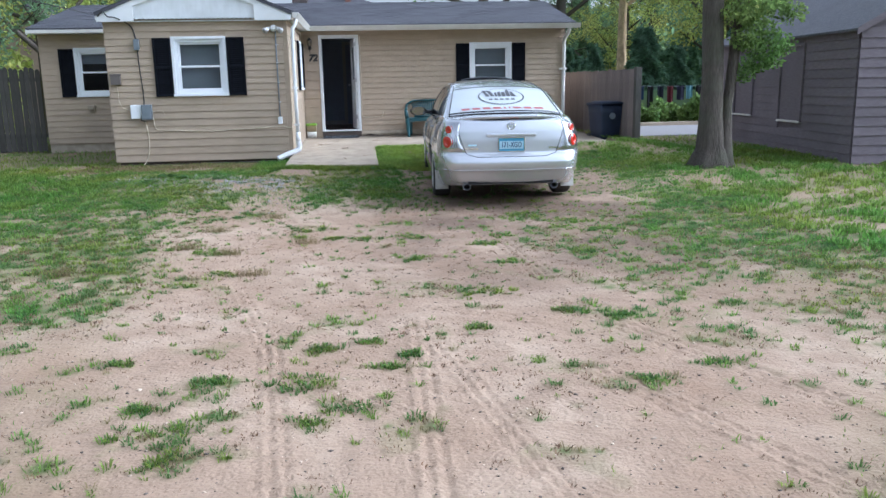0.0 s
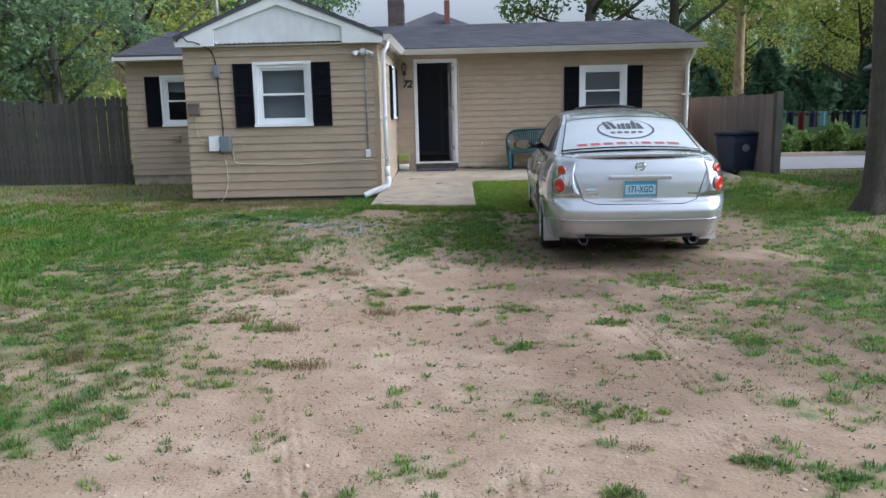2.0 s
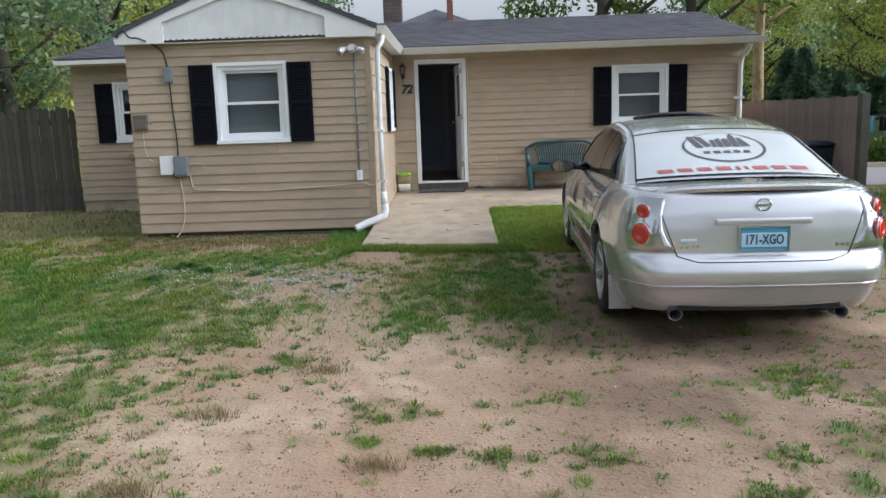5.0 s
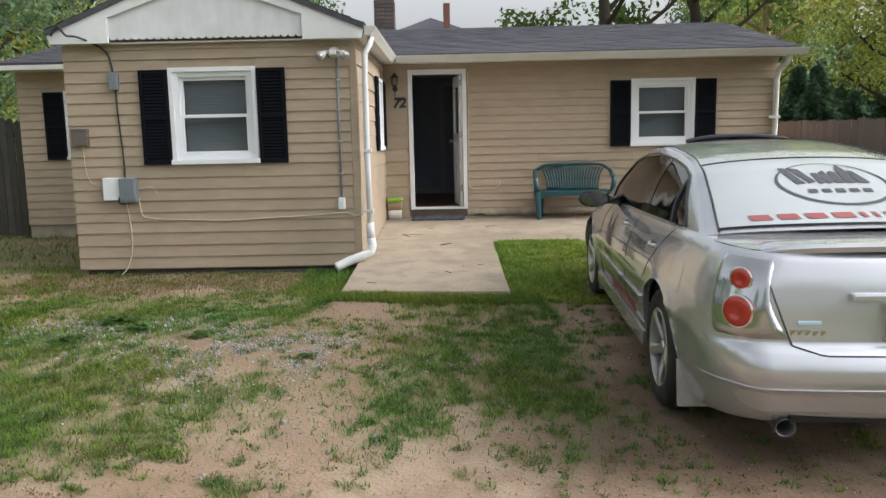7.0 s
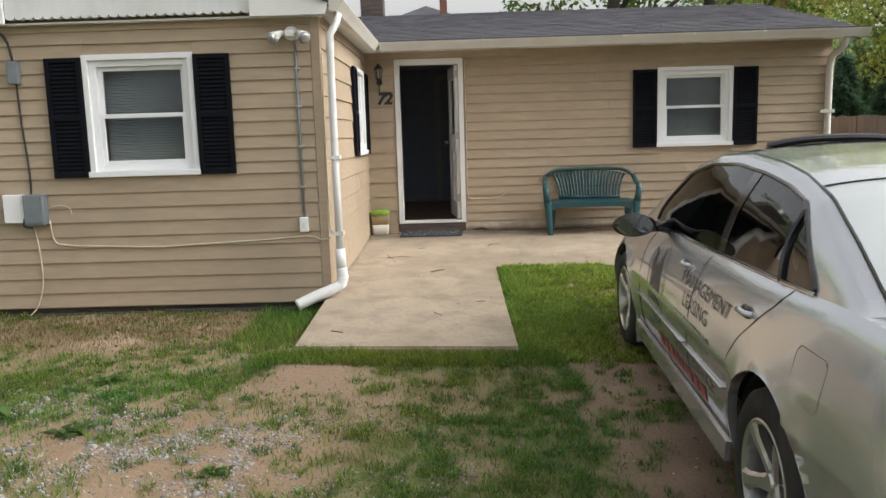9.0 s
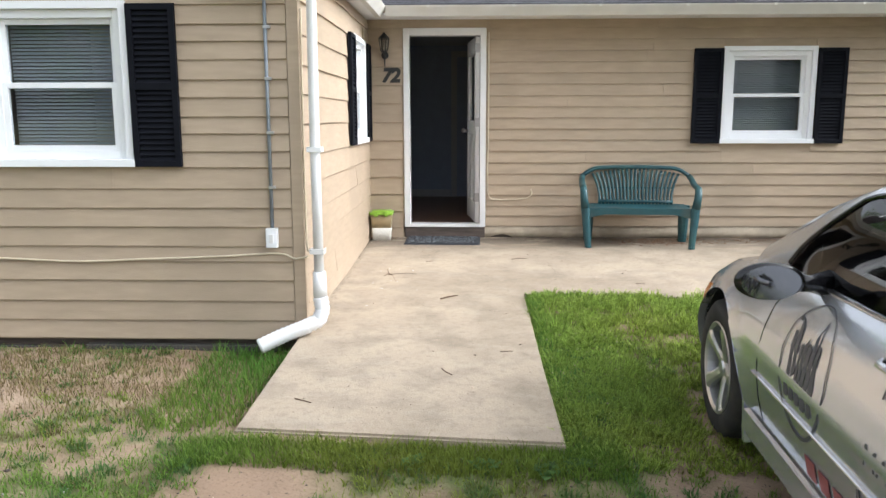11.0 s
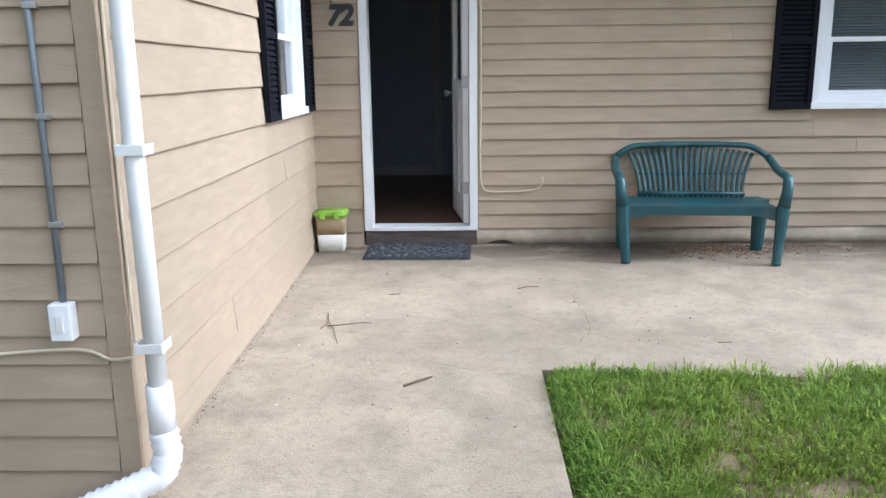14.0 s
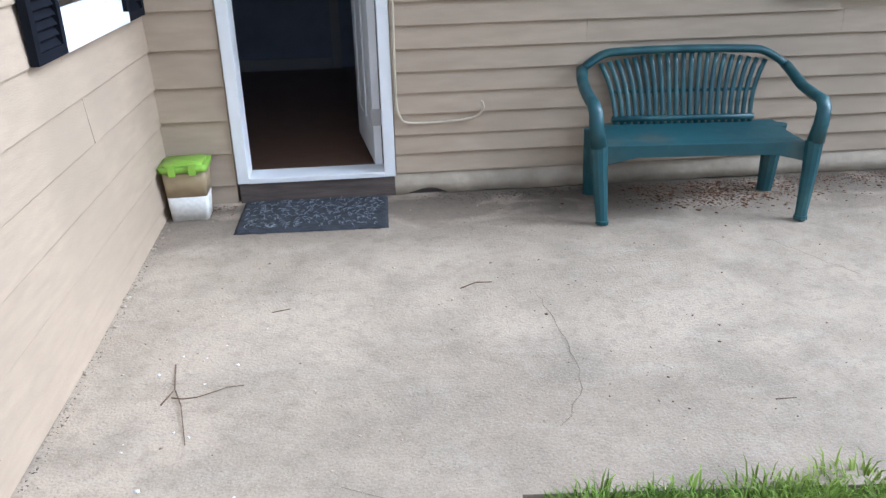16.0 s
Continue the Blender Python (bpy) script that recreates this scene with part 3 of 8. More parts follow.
def blades(name, n, xr, yr, dens, hgt, wid, material, label, seed, lean=0.5, cat="grass", zoff=0.0, on=None):
    """Grass as one mesh: each blade a bent tapered strip."""
    r = np.random.default_rng(seed)
    x, y = r.uniform(*xr, n), r.uniform(*yr, n)
    keep = r.random(n) < dens(x, y)
    keep &= ~((x > -1.24) & (x < 0.25) & (y > 12.4) & (y < 18)) & ~((x > 0.2) & (x < 4.8) & (y > 14.96 - 0.084 * (x - 0.24))) & ~((x > -4.2) & (x < -1.15) & (y > 13.95)) & ~((y > 17.3) & (x > -6.6) & (x < 4.6))
    keep &= ~((x > 7.38 + 0.08 * (y - 11.33)) & (y > 11.3) & (y < 17.3))
    keep &= ~((x > 5.4) & (y > 17.6))
    x, y = x[keep], y[keep]
    n = len(x)
    h = hgt * r.uniform(0.45, 1.25, n)
    w = wid * r.uniform(0.6, 1.3, n)
    a, la = r.uniform(0, math.tau, n), r.uniform(0, math.tau, n)
    ln = h * r.uniform(0.1, lean * 2, n)
    z = surf_z(x, y) - 0.008 + zoff
    ca, sa = np.cos(a) * w, np.sin(a) * w
    lx, ly = np.cos(la) * ln, np.sin(la) * ln
    V = np.empty((n, 5, 3))
    V[:, 0] = np.stack([x - ca, y - sa, z], -1)
    V[:, 1] = np.stack([x + ca, y + sa, z], -1)
    V[:, 2] = np.stack([x - ca * .7 + lx * .35, y - sa * .7 + ly * .35, z + h * .6], -1)
    V[:, 3] = np.stack([x + ca * .7 + lx * .35, y + sa * .7 + ly * .35, z + h * .6], -1)
    V[:, 4] = np.stack([x + lx, y + ly, z + h], -1)
    b0 = (np.arange(n) * 5)[:, None]
    F = np.concatenate([b0 + [0, 1, 3], b0 + [0, 3, 2], b0 + [2, 3, 4]])
    return tagged(fast_mesh(name, V.reshape(-1, 3), F, material, smooth=False), label, cat, kind="stuff")


# ---- house shell ----
YM, YB, XS = 17.35, 13.96, -1.20      # main front, bay front and bay side planes
XL, XR, YBACK = -6.5, 4.48, 22.9
BXL = -4.17
ZF = 0.53                              # indoor floor


def wall_m(face, at):
    """Maps (u, d, z) with d outwards from the wall face to the world."""
    if face == "-y":
        return Matrix(((1, 0, 0, 0), (0, -1, 0, at), (0, 0, 1, 0), (0, 0, 0, 1)))
    if face == "+x":
        return Matrix(((0, 1, 0, at), (1, 0, 0, 0), (0, 0, 1, 0), (0, 0, 0, 1)))
    return Matrix(((0, -1, 0, at), (1, 0, 0, 0), (0, 0, 1, 0), (0, 0, 0, 1)))


def cut_rects(u0, u1, z0, z1, holes):
    """Splits a strip into the pieces that lie beside the holes."""
    spans = [(u0, u1)]
    for a, b, c, d in holes:
        if b < z1 - 0.01 and d > z0 + 0.01:
            nxt = []
            for s, e in spans:
                if c <= s or a >= e:
                    nxt.append((s, e))
                else:
                    if a - s > 0.01:
                        nxt.append((s, a))
                    if e - c > 0.01:
                        nxt.append((c, e))
            spans = nxt
    return spans


def wall(name, face, at, u0, u1, z0, z1, holes, material, label, thick=0.13):
    bm = bmesh.new()
    us = sorted({u0, u1, *[h[0] for h in holes], *[h[2] for h in holes]})
    for a, b in zip(us, us[1:]):
        zs = [(z0, z1)]
        for h in holes:
            if h[0] < (a + b) / 2 < h[2]:
                zs = [q for s, e in zs for q in ((s, h[1]), (h[3], e)) if q[1] - q[0] > 0.005]
        for s, e in zs:
            box(bm, a, -thick, s, b, 0, e)
    bmesh.ops.transform(bm, matrix=wall_m(face, at), verts=bm.verts[:])
    ob = obj_from(name, fixn(bm), material)
    return tagged(ob, label, kind="structure")


WIN1 = (-3.06, 1.41, -2.25, 2.30)     # window openings: u0, z0, u1, z1
WIN2 = (2.42, 1.44, 3.25, 2.31)
WIN3 = (-5.78, 1.41, -4.95, 2.31)
WINS = (16.22, 1.47, 16.92, 2.34)
DOOR = (-0.79, 0.45, -0.04, 2.49)
wall_front = wall("wall_front", "-y", YM, XL, XR, 0.40, 2.72, [WIN2, WIN3, DOOR], M_SIDING, "tan clapboard front wall with a doorway")
wall_bay = wall("wall_bay_front", "-y", YB, BXL, XS - 0.0, 0.27, 2.72, [WIN1], M_SIDING, "tan clapboard front wall of the projecting bay")
wall_bay_side = wall("wall_bay_side", "+x", XS, YB + 0.13, YM, 0.33, 2.72, [WINS], M_SIDING, "tan clapboard side wall of the projecting bay")
for nm, b in (("wall_bay_west", (BXL, YB + 0.13, 0.27, BXL + 0.13, YM, 2.72)), ("wall_east", (XR - 0.13, YM + 0.13, 0.4, XR, YBACK, 2.72)),
              ("wall_west", (XL, YM + 0.13, 0.38, XL + 0.13, YBACK, 2.72)), ("wall_back", (XL, YBACK, 0.3, XR, YBACK + 0.13, 2.72))):
    tagged(obj_from(nm, bx(*b), M_SIDING), "tan house wall", kind="structure")
# gable ends of the main roof
for x in (XL, XR - 0.1):
    bm = bmesh.new()
    prism(bm, [(YM, 2.72), (YBACK, 2.72), (20.1, 3.38)], x, x + 0.1, "x")
    tagged(obj_from("wall_gable", fixn(bm), M_SIDING), "tan gable end wall", kind="structure")
# base strip under the boards
bm = bmesh.new()
rr = random.Random(12)
rows_ = []
for i in range(151):
    x = (XR - 0.03) * i / 150
    bulge = 0.02 * max(0, noise.noise((x * 1.7, 3.1, 0))) + 0.008 * noise.noise((x * 7, 0.4, 0))
    lift = 0.03 * max(0, noise.noise((x * 1.3, 9.2, 0)) - 0.12) + 0.006 * noise.noise((x * 9, 5.0, 0))
    if 0.06 < x < 0.3:
        lift += 0.03 * math.sin(math.pi * (x - 0.06) / 0.24)
    rows_.append([bm.verts.new(p) for p in ((x, YM + 0.004, 0.556), (x, YM - 0.008 - bulge * 0.4, 0.545 + rr.uniform(-0.002, 0.002)), (x, YM - 0.018 - bulge, 0.48), (x, YM - 0.03 - bulge * 1.2, slab_z(YM) + 0.004 + lift), (x, YM - 0.012, slab_z(YM) + 0.004 + lift))])
for A, B in zip(rows_, rows_[1:]):
    for k in range(4):
        bm.faces.new((A[k], B[k], B[k + 1], A[k + 1]))
tagged(obj_from("foundation_main", bm, M_FOUND, True), "peeling bowed skirt strip at the slab", kind="structure")
# dark backing: its colour gives the shade in the strip's holes
tagged(obj_from("foundation_core_shade", bx(0.02, YM - 0.006, 0.3, XR - 0.02, YM + 0.1, 0.52), M_DARK_WOOD_SHADE), "dark backing painting the shade in the skirt strip's holes", kind="structure")
tagged(obj_from("foundation_left", bx(XL, YM + 0.02, 0.1, BXL, YM + 0.12, 0.42), M_FOUND), "weathered pale sill board", kind="structure")
# solid backing coloured dark to stand in for shade under the bay
tagged(obj_from("foundation_bay_shade", bx(BXL + 0.05, YB + 0.05, 0.0, XS - 0.05, YB + 0.12, 0.27), M_DARK_WOOD_SHADE), "dark backing painting the shade under the bay wall", kind="structure")
tagged(obj_from("foundation_side", bx(XS - 0.1, YB + 0.1, 0.0, XS - 0.012, YM, 0.34), M_FOUND), "pale sill at the slab edge", kind="structure")
for i, (x0, x1, z, dy) in enumerate([(-2.6, -1.35, 0.215, 0.0), (-2.9, -1.5, 0.17, -0.03), (-4.0, -2.7, 0.2, 0.01)]):
    tagged(obj_from("skirt_board", bx(x0, YB - 0.03 + dy, z - 0.02, x1, YB + 0.03, z + 0.022, 0.004), M_FENCEL), "loose weathered board lying under the bay wall", "board", "skirt boards")

# indoors: one dim room
tagged(obj_from("floor", bx(XL + 0.13, YM + 0.0, ZF - 0.1, XR - 0.13, YBACK, ZF), M_FLOORIN), "brown wooden indoor floor", kind="structure")
tagged(obj_from("floor_bay", bx(BXL + 0.13, YB + 0.14, ZF - 0.1, XS - 0.14, YM - 0.001, ZF), M_FLOORIN), "brown wooden indoor floor", kind="structure")
tagged(obj_from("ceiling", bx(XL + 0.13, YM + 0.13, 2.66, XR - 0.13, YBACK, 2.7), M_CEIL), "plain ceiling", kind="structure")
tagged(obj_from("ceiling_bay", bx(BXL + 0.13, YB + 0.14, 2.66, XS - 0.14, YM, 2.7), M_CEIL), "plain ceiling", kind="structure")
tagged(obj_from("wall_room_back", bx(-1.6, 20.6, ZF, 1.6, 20.7, 2.66), M_ROOM), "dim grey room wall", kind="structure")
tagged(obj_from("wall_room_west", bx(-1.7, YM + 0.13, ZF, -1.6, 20.7, 2.66), M_ROOM), "dim grey room wall", kind="structure")
tagged(obj_from("wall_room_east", bx(1.6, YM + 0.13, ZF, 1.7, 20.7, 2.66), M_ROOM), "dim grey room wall", kind="structure")
bm = bmesh.new()
for b in ((-0.42, 20.57, ZF, -0.34, 20.6, 2.5), (0.46, 20.57, ZF, 0.54, 20.6, 2.5), (-0.42, 20.57, 2.5, 0.54, 20.6, 2.58), (-1.6, 20.57, ZF, -0.43, 20.59, ZF + 0.1)):
    box(bm, *b)
tagged(obj_from("trim_inner_door", bm, M_CEIL), "pale inner door casing and skirting in the dim room", kind="structure")

# ---- roofs ----


def roof_slope(name, p00, p10, p01, p11, material, label, thick=0.05, course=0.14, tab=0.3, seed=1):
    """A roof plane from eave (p00 to p10) to ridge (p01 to p11): a deck with rows of overlapping shingle tabs."""
    P = [Vector(p) for p in (p00, p10, p01, p11)]
    nrm = (P[1] - P[0]).cross(P[2] - P[0]).normalized()
    if nrm.z < 0:
        nrm = -nrm
    bm = bmesh.new()
    top = [bm.verts.new(p) for p in (P[0], P[1], P[3], P[2])]
    low = [bm.verts.new(p - nrm * thick) for p in (P[0], P[1], P[3], P[2])]
    bm.faces.new(top), bm.faces.new(low[::-1])
    for i in range(4):
        bm.faces.new((top[i], low[i], low[(i + 1) % 4], top[(i + 1) % 4]))
    deck = tagged(obj_from(name, fixn(bm), material), label, kind="structure")
    rr = random.Random(seed)
    bm = bmesh.new()
    length = (P[2] - P[0]).length
    width = (P[1] - P[0]).length
    rows, cols = int(length / course), int(width / tab)
    for i in range(rows):
        v0, v1 = i / rows, min(1, (i + 1.15) / rows)
        off = (i % 2) * 0.5 + rr.uniform(-0.1, 0.1)
        for j in range(-1, cols + 1):
            a, b = (j + off) / cols, (j + off + 0.97) / cols
            a, b = max(a, 0), min(b, 1)
            if b - a < 0.002:
                continue
            h = 0.009 + rr.uniform(0, 0.004)
            q = []
            for u, v, e in ((a, v0, h), (b, v0, h), (b, v1, 0.002), (a, v1, 0.002)):
                q.append(P[0].lerp(P[1], u).lerp(P[2].lerp(P[3], u), v) + nrm * e)
            t = [bm.verts.new(x) for x in q]
            f = bm.faces.new(t)
            w = [bm.verts.new(q[0] - nrm * h), bm.verts.new(q[1] - nrm * h)]
            bm.faces.new((w[0], w[1], t[1], t[0]))
    sh = part("shingles", bm, material, deck, "rows of asphalt shingle tabs")
    sh["kind"] = "stuff"
    return deck


EZ, EY, RY, RZ, RX0, RX1 = 2.72, 16.93, 20.1, 3.47, -6.56, 4.62
M_SHG = mat("charcoal_shingle_tabs", (0.075, 0.075, 0.09), 0.9, vary=0.2, scale=30, bump=0.003, bscale=90, stain=(0.105, 0.105, 0.12), stain_scale=0.8, island=0.14)
roof_slope("roof_front", (RX0, EY, EZ), (RX1, EY, EZ), (RX0, RY, RZ), (RX1, RY, RZ), M_SHG, "dark charcoal shingle roof slope over the front")
roof_slope("roof_back", (RX0, 23.3, EZ), (RX1, 23.3, EZ), (RX0, RY, RZ), (RX1, RY, RZ), M_SHG, "dark charcoal shingle roof slope at the back")
BX0, BX1, BRX, BEZ, BRZ, BY0 = -4.25, -1.07, -2.66, 2.72, 3.37, 13.78
roof_slope("roof_bay_west", (BX0, BY0, BEZ), (BX0, 18.5, BEZ), (BRX, BY0, BRZ), (BRX, 20.0, BRZ), M_SHG, "dark shingle slope over the bay")
roof_slope("roof_bay_east", (BX1, BY0, BEZ), (BX1, 18.0, BEZ), (BRX, BY0, BRZ), (BRX, 20.0, BRZ), M_SHG, "dark shingle slope over the bay")
tagged(obj_from("soffit_front", bx(RX0, EY + 0.01, 2.63, RX1, YM, 2.645), M_WHITE), "white soffit under the eave", kind="structure")
tagged(obj_from("soffit_bay", bx(BX1 - 0.13, BY0 + 0.03, 2.63, BX1 - 0.01, EY, 2.642), M_WHITE), "white soffit under the bay eave", kind="structure")
tagged(obj_from("soffit_bay_west", bx(BX0 + 0.01, BY0 + 0.03, 2.63, BX0 + 0.1, EY, 2.642), M_WHITE), "white soffit under the bay eave", kind="structure")
tagged(obj_from("fascia_west", bx(RX0, EY - 0.012, 2.625, BX0, EY + 0.008, 2.69, 0.003), M_GUTTER), "white fascia board", kind="structure")
for x in (RX0, RX1 - 0.02):
    bm = bmesh.new()
    prism(bm, [(EY, 2.6), (EY, 2.7), (RY, RZ - 0.02), (23.3, 2.7), (23.3, 2.6), (RY, RZ - 0.13)], x, x + 0.02, "x")
    tagged(obj_from("trim_rake", fixn(bm), M_WHITE), "white rake board of the gable", kind="structure")
# bay gable: broad white boards with boxed ends round a scalloped panel
bm = bmesh.new()
prism(bm, [(-4.22, 2.585), (-3.63, 2.585), (-3.63, 2.83), (BRX, 3.165), (-1.69, 2.83), (-1.69, 2.585), (-1.10, 2.585), (-1.08, 2.67), (BRX, 3.325), (-4.24, 2.67)], BY0 + 0.02, BY0 + 0.05)
tagged(obj_from("trim_gable_boards", fixn(bm), M_WHITE), "broad white gable boards with boxed ends", kind="structure")
bm = bmesh.new()
prism(bm, [(-3.63, 2.66), (-1.69, 2.66), (-1.69, 2.84), (BRX, 3.175), (-3.63, 2.84)], BY0 + 0.056, YB - 0.02)
gable_panel = tagged(obj_from("gable_panel", fixn(bm), M_PED), "weathered white gable panel with a scalloped lower edge", kind="structure")
bm = bmesh.new()
N = 26
for i in range(N):
    a = -3.63 + i * 1.94 / N
    w = 1.94 / N
    prism(bm, [(a, 2.665)] + [(a + w * (0.5 - 0.5 * math.cos(math.pi * k / 6)), 2.645 - 0.028 * math.sin(math.pi * k / 6)) for k in range(7)] + [(a + w, 2.665)], BY0 + 0.054, YB - 0.08)
part("scallop_edge", fixn(bm), M_PED, gable_panel, "row of small white scallops")
tagged(obj_from("trim_frieze", bx(BXL, BY0 + 0.1, 2.585, -1.1, YB - 0.001, 2.6), M_WHITE), "soffit under the gable front", kind="structure")

# gutters and downspouts


def gutter(name, face, at, u0, u1, z, label):
    """A metal gutter: a rolled channel, two end caps and straps across its top."""
    root = tagged(new(name), label, "gutter", "gutters")
    m = wall_m(face, at)
    prof = [(0, 0), (0, -0.09), (0.055, -0.095), (0.075, -0.06), (0.105, -0.015), (0.11, 0.0), (0.1, 0.0), (0.095, -0.015), (0.065, -0.06), (0.05, -0.085), (0.01, -0.08), (0.01, 0)]
    bm = bmesh.new()
    A = [bm.verts.new(m @ Vector((u0, d, z + h))) for d, h in prof]
    B = [bm.verts.new(m @ Vector((u1, d, z + h))) for d, h in prof]
    k = len(prof)
    for i in range(k):
        bm.faces.new((A[i], A[(i + 1) % k], B[(i + 1) % k], B[i]))
    part("channel", fixn(bm), M_GUTTER, root, "rolled metal channel")
    for u, e in ((u0, -0.004), (u1, 0.004)):
        bm = bmesh.new()
        C = [[bm.verts.new(m @ Vector((u + q, d, z + h))) for d, h in prof[:6]] for q in (0, e)]
        for i in range(6):
            bm.faces.new((C[0][i], C[0][(i + 1) % 6], C[1][(i + 1) % 6], C[1][i]))
        bm.faces.new(C[0]), bm.faces.new(C[1][::-1])
        part("end_cap", fixn(bm), M_GUTTER, root)
    n = int((u1 - u0) / 0.75)
    for i in range(n):
        bm = bmesh.new()
        u = u0 + (i + 0.5) * (u1 - u0) / n
        box(bm, u - 0.012, 0.0, z - 0.002, u + 0.012, 0.112, z + 0.002)
        box(bm, u - 0.012, 0.108, z - 0.02, u + 0.012, 0.113, z)
        bmesh.ops.transform(bm, matrix=m, verts=bm.verts[:])
        part("strap", fixn(bm), M_GUTTER, root)
    return root


gutter("gutter", "-y", EY, BX1 + 0.11, 4.68, 2.70, "off-white metal gutter along the main eave")
gutter("gutter", "+x", BX1, BY0 + 0.02, EY - 0.0, 2.70, "off-white metal gutter along the bay eave")


def ribbed(bm, pts, r, ribs):
    """A corrugated hose along points."""
    P = [Vector(p) for p in pts]
    out, rs = [], []
    for i in range(ribs * 2 + 1):
        t = i / (ribs * 2) * (len(P) - 1)
        k = min(int(t), len(P) - 2)
        out.append(P[k].lerp(P[k + 1], t - k))
        rs.append(r * (1.08 if i % 2 else 0.93))
    tube(bm, out, rs, 12)


ds = thing("downspout", (0, 0, 0), 0, "white downspout pipe strapped to the bay corner, with a corrugated foot", "downspout", "downspouts")
XD, YD = -1.092, 13.915
bm = bmesh.new()
tube(bm, [(BX1 + 0.05, BY0 + 0.15, 2.6), (BX1 + 0.04, BY0 + 0.13, 2.53), (XD + 0.01, YD - 0.04, 2.44), (XD, YD, 2.3), (XD - 0.002, YD, 1.4), (XD + 0.004, YD, 0.62)], 0.031, 12)
part("pipe", bm, M_WHITE, ds, "", True)
bm = bmesh.new()
tube(bm, [(XD + 0.004, YD, 0.72), (XD + 0.006, YD, 0.56)], [0.041, 0.044], 12)
ribbed(bm, [(XD + 0.006, YD, 0.56), (XD + 0.02, YD - 0.01, 0.48), (XD - 0.0, YD - 0.03, 0.42), (XD - 0.08, YD - 0.06, 0.385)], 0.046, 9)
part("elbow", bm, M_WHITE, ds, "white corrugated elbow wrapped with tape", True)
bm = bmesh.new()
ribbed(bm, [(XD - 0.06, YD - 0.055, 0.392), (XD - 0.2, YD - 0.1, 0.345), (XD - 0.345, YD - 0.16, 0.285)], 0.047, 11)
part("spout", bm, M_WHITE, ds, "crumpled white outlet hose on the ground", True)
for z in (1.47, 0.85):
    bm = bmesh.new()
    box(bm, XD - 0.042, YD - 0.04, z - 0.016, XD + 0.042, YD - 0.034, z + 0.016, 0.002)
    box(bm, XD - 0.046, YD - 0.037, z - 0.016, XD - 0.04, YB - 0.0, z + 0.016)
    box(bm, XD + 0.038, YD - 0.037, z - 0.016, XD + 0.042, YB - 0.002, z + 0.016)
    part("strap", bm, M_WHITE, ds, "white pipe strap")
ds2 = thing("downspout", (0, 0, 0), 0, "off-white downspout at the far corner of the front wall", "downspout", "downspouts")
bm = bmesh.new()
tube(bm, [(4.47, EY + 0.0, 2.61), (4.47, EY + 0.1, 2.52), (4.45, YM - 0.09, 2.42), (4.44, YM - 0.06, 2.3), (4.43, YM - 0.055, 0.5), (4.5, YM - 0.15, 0.42)], 0.04, 10)
part("pipe", bm, M_GUTTER, ds2, "", True)
part("strap", bx(4.33, YM - 0.105, 1.75, 4.5, YM - 0.09, 1.79, 0.002), M_GUTTER, ds2)

# ---- windows, shutters, door ----


def shutter_mesh(w, h):
    bm = bmesh.new()
    fr = 0.035
    for b in ((0, 0, w, fr), (0, h - fr, w, h), (0, fr, fr, h - fr), (w - fr, fr, w, h - fr), (fr, h * 0.5 - 0.02, w - fr, h * 0.5 + 0.02)):
        box(bm, b[0], -0.028, b[1], b[2], 0, b[3])
    n = int((h - 2 * fr) / 0.032)
    for i in range(n):
        z = fr + (i + 0.5) * (h - 2 * fr) / n
        if abs(z - h / 2) < 0.03:
            continue
        vs = [bm.verts.new(p) for p in ((fr, -0.022, z - 0.014), (w - fr, -0.022, z - 0.014), (w - fr, -0.006, z + 0.012), (fr, -0.006, z + 0.012))]
        bm.faces.new(vs)
    box(bm, fr, -0.004, fr, w - fr, 0.0, h - fr)
    return bm


